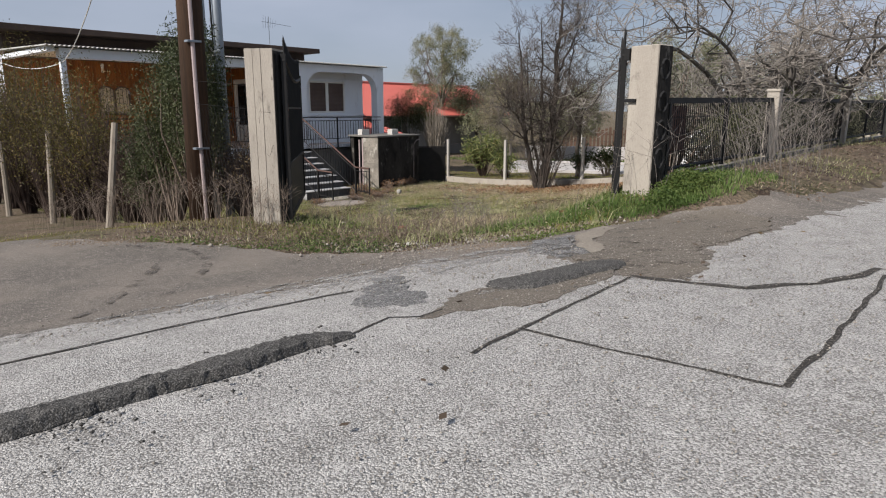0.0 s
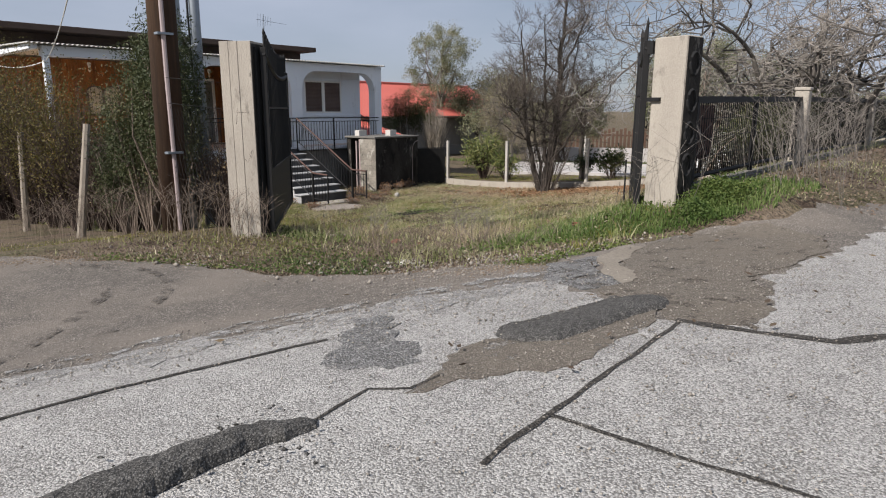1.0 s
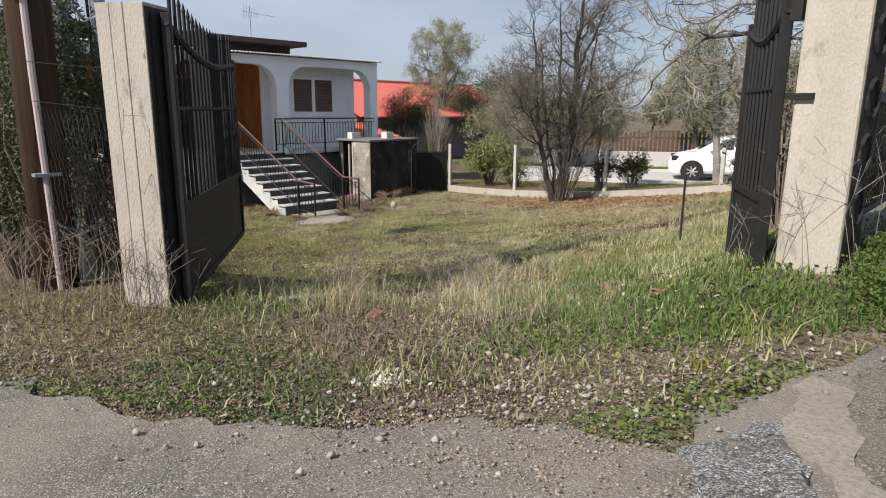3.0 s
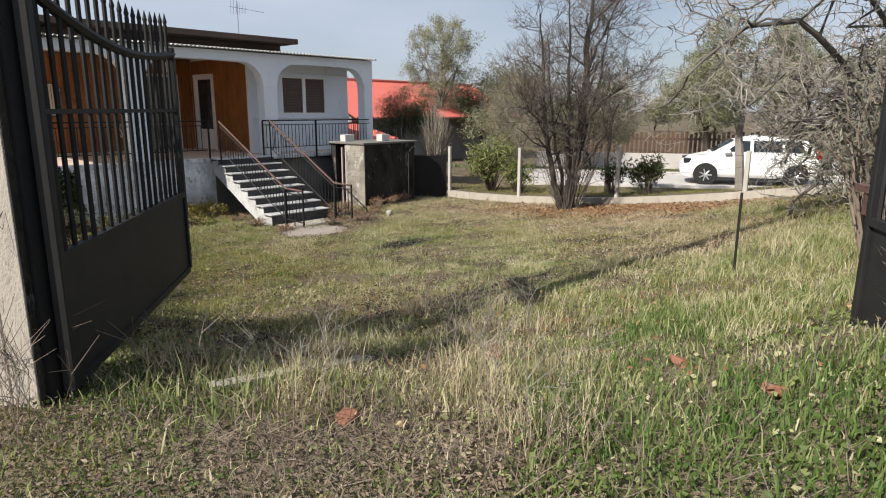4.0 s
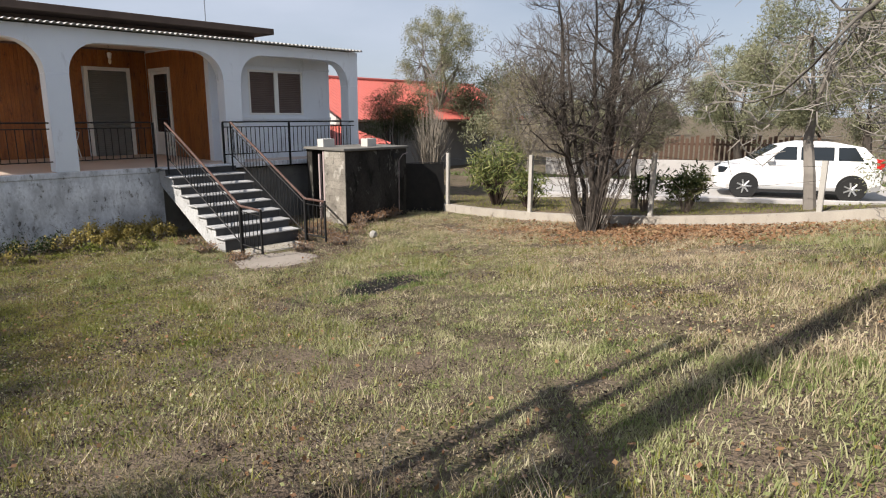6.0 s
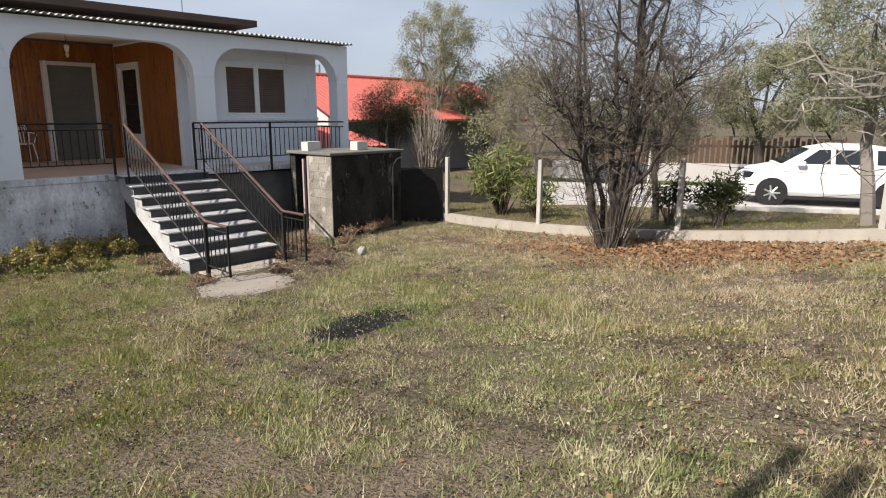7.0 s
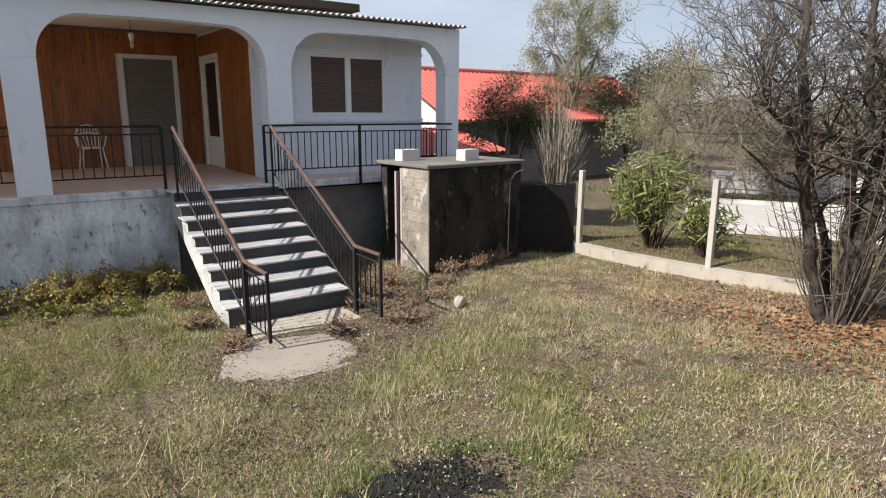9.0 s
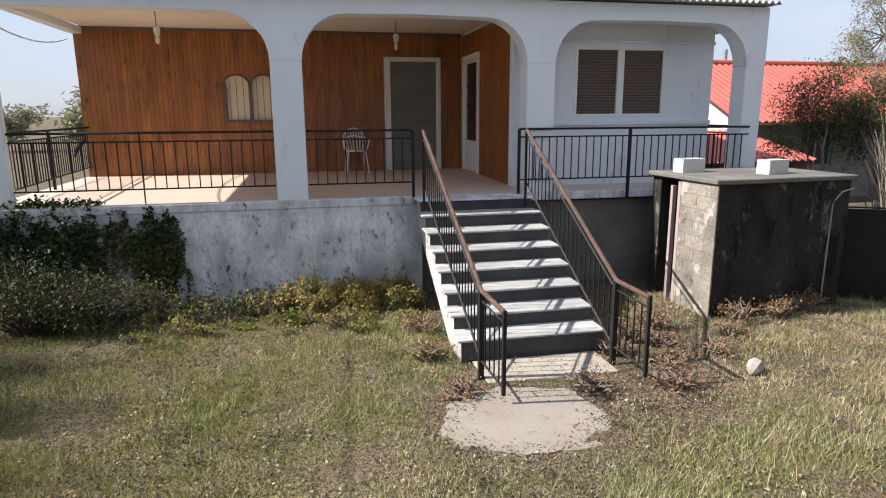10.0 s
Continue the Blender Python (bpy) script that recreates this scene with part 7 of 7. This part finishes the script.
c = np.stack([rng.uniform(8.5, 16.5, N), rng.uniform(-14, 0, N)], 1)
lane_side = (c[:, 0] - 14.15) * 0.855 + (c[:, 1] + 7.17) * 0.52
c = c[lane_side < -0.2]
blades("strip_grass", c, rng.uniform(0.025, 0.07, len(c)), 0.007, M_MOSSY, "short dull grass strip beside the lane", 0.8, plain=True)
N = 12000
c = np.stack([rng.uniform(14.5, 24, N), rng.uniform(-10, 4, N)], 1)
lane_side = (c[:, 0] - 14.15) * 0.855 + (c[:, 1] + 7.17) * 0.52
c = c[(lane_side > 4.75) & (lane_side < 6.9)]
blades("strip_grass", c, rng.uniform(0.06, 0.14, len(c)), 0.012, M_GREEN, "green grass strip across the lane", 0.8)
# tall dry stalk tufts
tufts = [(-4.4, -14.0), (-4.1, -13.7), (-3.7, -13.6), (-3.9, -14.2), (-5.0, -13.6), (-4.7, -13.2), (-3.2, -13.0), (-2.9, -13.4), (-2.4, -12.6), (-4.2, -12.8), (-5.2, -12.9), (-4.6, -14.6), (-2.6, -11.8)]
c = np.array(tufts)[rng.integers(0, len(tufts), 2600)] + rng.normal(0, 0.13, (2600, 2))
blades("dry_stalks", c, rng.uniform(0.06, 0.24, 2600), 0.0022, M_STRAW, "tall dry stalks standing in tufts", 0.7)


stalks("dry_weeds", "brittle branching dry weed stalks by the gate", tufts, 90, 0.4, M_FIG, 90)
stalks("dry_weeds", "pale dry weeds before the road fence", [(-3.1, -16.6), (-2.4, -16.5), (-1.5, -16.45), (-0.6, -16.4), (-3.9, -15.85), (-2.0, -16.5)], 150, 0.7, M_FIG, 91, 0.25)
stalks("wiry_weeds", "tangle of grey wiry stems at the gate post and hedge foot", [(-6.1, -12.95), (-6.0, -13.05), (-6.3, -12.5), (-6.45, -11.8), (-6.4, -11.2), (-6.5, -10.4), (-6.4, -9.6), (-6.5, -8.6), (-6.4, -7.6)], 190, 0.5, M_TWIG, 92, 0.16)
# chicken wire trailing on the gate post
wire = Shape()
r = random.Random(4)
for k in range(34):
    p = Vector((-5.96, -12.65, 0)).lerp(Vector((-5.79, -12.91, 0)), r.uniform(-0.6, 1.0)) + Vector((-0.02, -0.035, r.uniform(1.6, 2.6)))
    pts = [p]
    for _ in range(7):
        pts.append(pts[-1] + Vector((r.gauss(0, 0.05), r.gauss(0, 0.012), r.gauss(0, 0.09))))
    wire.tube(pts, 0.0013, 3, caps=False)
for z in (2.72, 2.95):
    wire.tube([(-6.2, -12.1, z + 0.05), (-5.97, -12.67, z), (-5.9, -12.79, z + 0.03), (-5.8, -12.93, z + 0.02)], 0.0022, 4)
tagged(part("loose_wire", wire, M_IRON), "loose rusty chicken wire tangled on the gate post", "wire", "", "stuff")

# clover and broad-leaved weeds
N = 42000
c = np.stack([rng.uniform(-5.6, 1.0, N), rng.uniform(-16.6, -12.6, N)], 1)
c = c[inside(c[:, 0], c[:, 1], [(-5.3, -14.9), (-4.85, -15.7), (-4.4, -16.2), (-3.7, -16.6), (-2.8, -16.5), (-2.4, -15.6), (-3.4, -14.6), (-4.6, -14.4)]) & (vnoise(c[:, 0], c[:, 1], 1.9, 21) + rng.normal(0, 0.25, N) > -0.25)]
leaves("clover", np.concatenate([c, (ground_z(c[:, 0], c[:, 1]) + rng.uniform(0.01, 0.055, len(c)))[:, None]], 1), 0.012, M_CLOVER, "low green clover and broad-leaved weeds", 0.75, None, 0.5)
N = 36000
c = np.stack([rng.uniform(-5.5, 8.2, N), rng.uniform(-15.6, -0.8, N)], 1)
c = c[inside(c[:, 0], c[:, 1], YARD) & (vnoise(c[:, 0], c[:, 1], 1.3, 25) + rng.normal(0, 0.3, N) > 0.1)]
c = off_pad(c)
leaves("low_weeds", np.concatenate([c, (ground_z(c[:, 0], c[:, 1]) + rng.uniform(0.01, 0.045, len(c)))[:, None]], 1), 0.014, M_GRASS, "low yellow-green weeds among the grass", 0.7, None, 0.5)
N = 70000
c = np.stack([rng.uniform(-5.8, 8.2, N), rng.uniform(-15.8, -0.5, N)], 1)
dead = vnoise(c[:, 0], c[:, 1], 2.6, 3) + 0.6 * vnoise(c[:, 0], c[:, 1], 6.5, 13)
c = c[inside(c[:, 0], c[:, 1], YARD) & (dead + rng.normal(0, 0.35, N) < -0.15)]
c = off_pad(c)
leaves("thatch", np.concatenate([c, (ground_z(c[:, 0], c[:, 1]) + rng.uniform(0.005, 0.045, len(c)))[:, None]], 1), 0.013, M_THATCH, "brown dead thatch and withered leaf bits", 0.4, None, 0.55)
N = 46000
c = np.stack([rng.uniform(-5.6, 8.2, N), rng.uniform(-14.5, -0.8, N)], 1)
c = c[inside(c[:, 0], c[:, 1], YARD) & (vnoise(c[:, 0], c[:, 1], 1.8, 33) + 0.22 * (c[:, 0] - 3.2) + rng.normal(0, 0.5, N) > -0.05)]
c = off_pad(c)
leaves("dry_bits", np.concatenate([c, (ground_z(c[:, 0], c[:, 1]) + rng.uniform(0.01, 0.045, len(c)))[:, None]], 1), 0.010, M_DRYBIT, "pale dry leaf bits in the grass", 0.6, None, 0.6)
N = 100000
c = np.stack([rng.uniform(-5.0, 2.6, N), rng.uniform(-8.5, -0.4, N)], 1)
cover = sm((2.2 - c[:, 0]) / 2.5) * sm((c[:, 1] + 8.5) / 3.0) + 0.35 * vnoise(c[:, 0], c[:, 1], 2.2, 71)
c = c[inside(c[:, 0], c[:, 1], YARD) & (((c[:, 0] - 1.7) / 0.85) ** 2 + ((c[:, 1] + 4.25) / 0.75) ** 2 > 1) & (((c[:, 0] - 1.35) / 0.95) ** 2 + ((c[:, 1] + 7.4) / 0.5) ** 2 > 1) & (rng.uniform(0, 1, N) < cover)]
leaves("moss_mat", np.concatenate([c, (ground_z(c[:, 0], c[:, 1]) + rng.uniform(0.004, 0.04, len(c)))[:, None]], 1), 0.010, M_MOSSY, "low olive-green mossy weeds before the plinth", 0.6, None, 0.5)
# ivy hanging in strands on the plinth face
pts = []
for k in range(150):
    x = -4.15 + 2.5 * rng.uniform(0, 1) ** 1.5
    z1 = rng.uniform(0.9, 1.5)
    z0 = max(0.0, z1 - rng.uniform(0.25, 1.2))
    n = int(130 * (z1 - z0)) + 16
    t = rng.uniform(0, 1, n)
    pts.append(np.stack([x + 0.06 * np.sin(5 * t + k) + rng.normal(0, 0.03, n), -0.03 - np.abs(rng.normal(0, 0.03, n)), z0 + (z1 - z0) * t], 1))
for k in range(14):
    x = rng.uniform(-4.1, -2.6)
    n = 46
    pts.append(np.stack([x + rng.normal(0, 0.1, n), 0.06 + rng.normal(0, 0.07, n), 1.5 + np.abs(rng.normal(0, 0.05, n))], 1))
leaves("trailing_ivy", np.concatenate(pts), 0.026, M_IVY, "ivy strands trailing over the plinth face", 0.7, None, 0.1)
# dead weeds, twigs and leaves worn bare beside the gate
N = 9000
spots = np.array([(-5.7, -13.5), (-5.3, -14.2), (-5.2, -14.6), (-5.35, -15.0), (-5.1, -15.6), (-4.8, -14.6), (-4.6, -13.9), (-6.2, -13.8), (-6.5, -13.2), (-6.8, -12.7), (-6.0, -14.3), (-5.8, -14.7)])
c = spots[rng.integers(0, len(spots), N)] + rng.normal(0, 0.33, (N, 2))
c = c[~inside(c[:, 0], c[:, 1], ROAD)]
leaves("gate_litter", np.concatenate([c, (ground_z(c[:, 0], c[:, 1]) + rng.uniform(0.003, 0.04, len(c)))[:, None]], 1), 0.012, M_THATCH, "dead leaves and trampled weeds beside the gate", 0.4, None, 0.5)
c = spots[rng.integers(0, len(spots), 2600)] + rng.normal(0, 0.35, (2600, 2))
c = c[~inside(c[:, 0], c[:, 1], ROAD)]
blades("worn_grass", c, rng.uniform(0.015, 0.07, len(c)), 0.004, M_GRASS, "thin scattered grass on the worn soil", 0.9)
stalks("dead_twigs", "fallen dead twigs beside the open gate", [(-5.3, -14.2), (-5.0, -14.6), (-5.4, -14.7), (-4.6, -14.9), (-5.2, -13.8)], 260, 0.18, M_TWIG, 96, 0.35)
pebbles("verge_stones", [(-5.45, -15.25), (-5.6, -15.5), (-5.2, -15.75), (-5.4, -15.6), (-5.0, -16.0)], 0.2, 420, 0.005, 0.02, "pale stones in the worn verge", M_GRAVEL, 0.0)
for bx, by, rz in ((-4.98, -13.88, 20), (-3.69, -13.61, 70), (-3.97, -15.18, 130), (-3.51, -13.47, 40), (-3.46, -14.6, 95)):
    b = thing("brick_fragment", "broken red brick fragment in the weeds", "brick", "brick fragments", (bx, by, gz(bx, by)), rz)
    part("piece", Shape().prism([(-0.055, -0.03), (0.02, -0.042), (0.05, -0.02), (0.035, 0.035), (-0.03, 0.04), (-0.06, 0.015)], "z", -0.01, 0.03, pose(0, 0, 0.01, 14, -9, 0)), M_BRICK, b, bevel=0.008)
sheet_on_ground("gate_threshold", [(-5.2, -13.28), (-4.94, -13.25), (-4.5, -13.22), (-4.2, -13.14), (-4.22, -13.06), (-4.52, -13.14), (-4.95, -13.17), (-5.22, -13.19)], 0.035, 0.09, M_CONC, "low worn concrete gate threshold in the grass", "threshold", 0.06, 0.012, 51.0)
# green weeds and gravel on the verge before the gate
N = 30000
c = np.stack([rng.uniform(-7.2, -4.9, N), rng.uniform(-16.2, -12.6, N)], 1)
c = c[~inside(c[:, 0], c[:, 1], ROAD) & (vnoise(c[:, 0], c[:, 1], 3.2, 141) + rng.normal(0, 0.3, N) > 0.25)]
leaves("verge_weeds", np.concatenate([c, (ground_z(c[:, 0], c[:, 1]) + rng.uniform(0.004, 0.03, len(c)))[:, None]], 1), 0.010, M_CLOVER, "low green weeds creeping over the verge", 0.7, None, 0.5)
EDGE = [(-7.74, -12.43), (-7.26, -12.79), (-6.83, -13.31), (-6.46, -13.93), (-6.22, -14.64), (-6.0, -15.26), (-6.0, -15.7), (-5.85, -16.1)]
rim = [tuple(Vector(a).lerp(Vector(b), q / 5)) for a, b in zip(EDGE[:-1], EDGE[1:]) for q in range(5)]
pebbles("verge_gravel", rim, 0.13, 2600, 0.002, 0.007, "loose gravel along the road edge", M_GRAVEL, 0.012)
pebbles("verge_gravel", rim, 0.22, 150, 0.006, 0.019, "loose stones along the road edge", M_GRAVEL, 0.008)
pebbles("edge_soil", rim, 0.12, 6000, 0.003, 0.013, "dark crumbled soil washed onto the road edge", M_CLOD, 0.008)
pebbles("crumbled_stone", [(-5.67, -14.76), (-5.62, -14.72)], 0.05, 130, 0.006, 0.03, "crumbled white stone on the verge", M_BLOCKLIGHT, 0.0)
# fallen leaves
N = 9000
p = np.stack([6.9 + rng.normal(0, 0.75, N) + 0.2, -8.6 + rng.normal(0, 1.7, N)], 1)
p[:, 0] = np.minimum(p[:, 0], 8.2)
leaves("leaf_litter", np.concatenate([p, (ground_z(p[:, 0], p[:, 1]) + rng.uniform(0.005, 0.05, N))[:, None]], 1), 0.032, M_DEADLEAF, "fallen red-brown leaves under the bare tree", 0.7, None, 0.75)
N = 6000
p = np.stack([rng.uniform(-5, 8, N), rng.uniform(-15.5, -1, N)], 1)
p = p[vnoise(p[:, 0], p[:, 1], 1.5, 35) + rng.normal(0, 0.4, N) > 0.2]
N = len(p)
leaves("leaf_litter", np.concatenate([p, (ground_z(p[:, 0], p[:, 1]) + rng.uniform(0.02, 0.06, N))[:, None]], 1), 0.019, M_DEADLEAF, "fallen brown leaves scattered over the lawn", 0.7, None, 0.6)
N = 45
p = np.stack([rng.uniform(-8.6, -4.5, N), rng.uniform(-17.6, -15.3, N)], 1)
leaves("leaf_litter", np.concatenate([p, (ground_z(p[:, 0], p[:, 1]) + 0.04)[:, None]], 1), 0.018, M_DEADHEDGE, "curled dead leaves lying on the road", 0.5, None, 0.8)
M_ASH = material("ash", (0.009, 0.009, 0.009), (0.022, 0.021, 0.02), 6, 60, c=(0.06, 0.057, 0.054), mix=0.5, bump=0.8, depth=0.02)
# burnt patch
sheet_on_ground("ash_patch", [(0.45, -7.65), (0.75, -7.2), (1.4, -6.95), (2.25, -7.0), (2.2, -7.45), (1.6, -7.75), (1.0, -7.9)], 0.004, 0.03, M_ASH, "black ash patch burnt into the grass", "ash", 0.03, 0.26, 41.0)
pebbles("ash_debris", [(0.8, -7.5), (1.1, -7.45), (1.5, -7.35), (1.9, -7.2)], 0.2, 2200, 0.005, 0.018, "black ash lumps and charred bits", M_ASH, 0.01)
pebbles("ash_stones", [(1.0, -7.6), (1.5, -7.4), (1.9, -7.4)], 0.25, 60, 0.006, 0.018, "pale stones left in the ash", M_GRAVEL, 0.01)
pebbles("soil_clods", [(-5.7, -13.5), (-5.3, -14.2), (-5.2, -14.6), (-5.35, -15.0), (-5.1, -15.6), (-5.4, -15.4), (-6.1, -14.3), (-6.5, -13.6), (-6.9, -12.9), (-6.25, -14.7), (-5.9, -15.2)], 0.28, 7000, 0.003, 0.014, "crumbled brown soil clods on the worn verge", M_CLOD, 0.0)
pebbles("soil_clods", [(1.2, -4.7), (1.9, -4.9), (2.5, -4.4), (2.9, -4.1), (3.5, -3.6), (4.2, -3.0), (1.1, -4.0), (2.4, -3.9)], 0.28, 2600, 0.004, 0.018, "crumbled soil and grit round the stair foot", M_CLOD, 0.0)
N = 5000
spots = np.array([(1.1, -4.0), (1.2, -4.7), (2.5, -4.4), (2.9, -4.2), (3.5, -3.6), (4.3, -3.0), (2.2, -4.95)])
c = spots[rng.integers(0, len(spots), N)] + rng.normal(0, 0.3, (N, 2))
c = off_pad(c)
leaves("stair_litter", np.concatenate([c, (ground_z(c[:, 0], c[:, 1]) + rng.uniform(0.008, 0.04, len(c)))[:, None]], 1), 0.014, M_THATCH, "dead leaf bits and trampled weeds by the stair", 0.4, None, 0.6)
# withered seed heads and dark dead clumps among the grass
M_WITHER = leaf_material("withered_clump", (0.035, 0.026, 0.02), (0.075, 0.054, 0.041), (0.15, 0.11, 0.08), 0.1)
hub = np.stack([rng.uniform(-5.4, 8.0, 9000), rng.uniform(-13.5, -0.8, 9000)], 1)
hub = hub[inside(hub[:, 0], hub[:, 1], YARD) & (vnoise(hub[:, 0], hub[:, 1], 1.4, 101) + rng.normal(0, 0.5, len(hub)) + 0.2 * (1.0 - hub[:, 0]) > 0.2)]
size = rng.uniform(0.025, 0.085, len(hub))
who = np.repeat(np.arange(len(hub)), 16)
c = hub[who] + rng.normal(0, 1, (len(who), 2)) * size[who][:, None]
c = off_pad(c)
leaves("withered_clumps", np.concatenate([c, (ground_z(c[:, 0], c[:, 1]) + rng.uniform(0.005, 0.065, len(c)))[:, None]], 1), 0.013, M_WITHER, "dark withered weed clumps among the grass", 0.45, None, 0.4)
# grass creeping back over the ash
c = np.stack([rng.uniform(0.5, 2.2, 700), rng.uniform(-7.85, -7.0, 700)], 1)
c = c[vnoise(c[:, 0], c[:, 1], 6.0, 111) > 0.15]
blades("ash_grass", c, rng.uniform(0.02, 0.06, len(c)), 0.004, M_GREEN, "thin grass creeping back over the ash", 0.7)
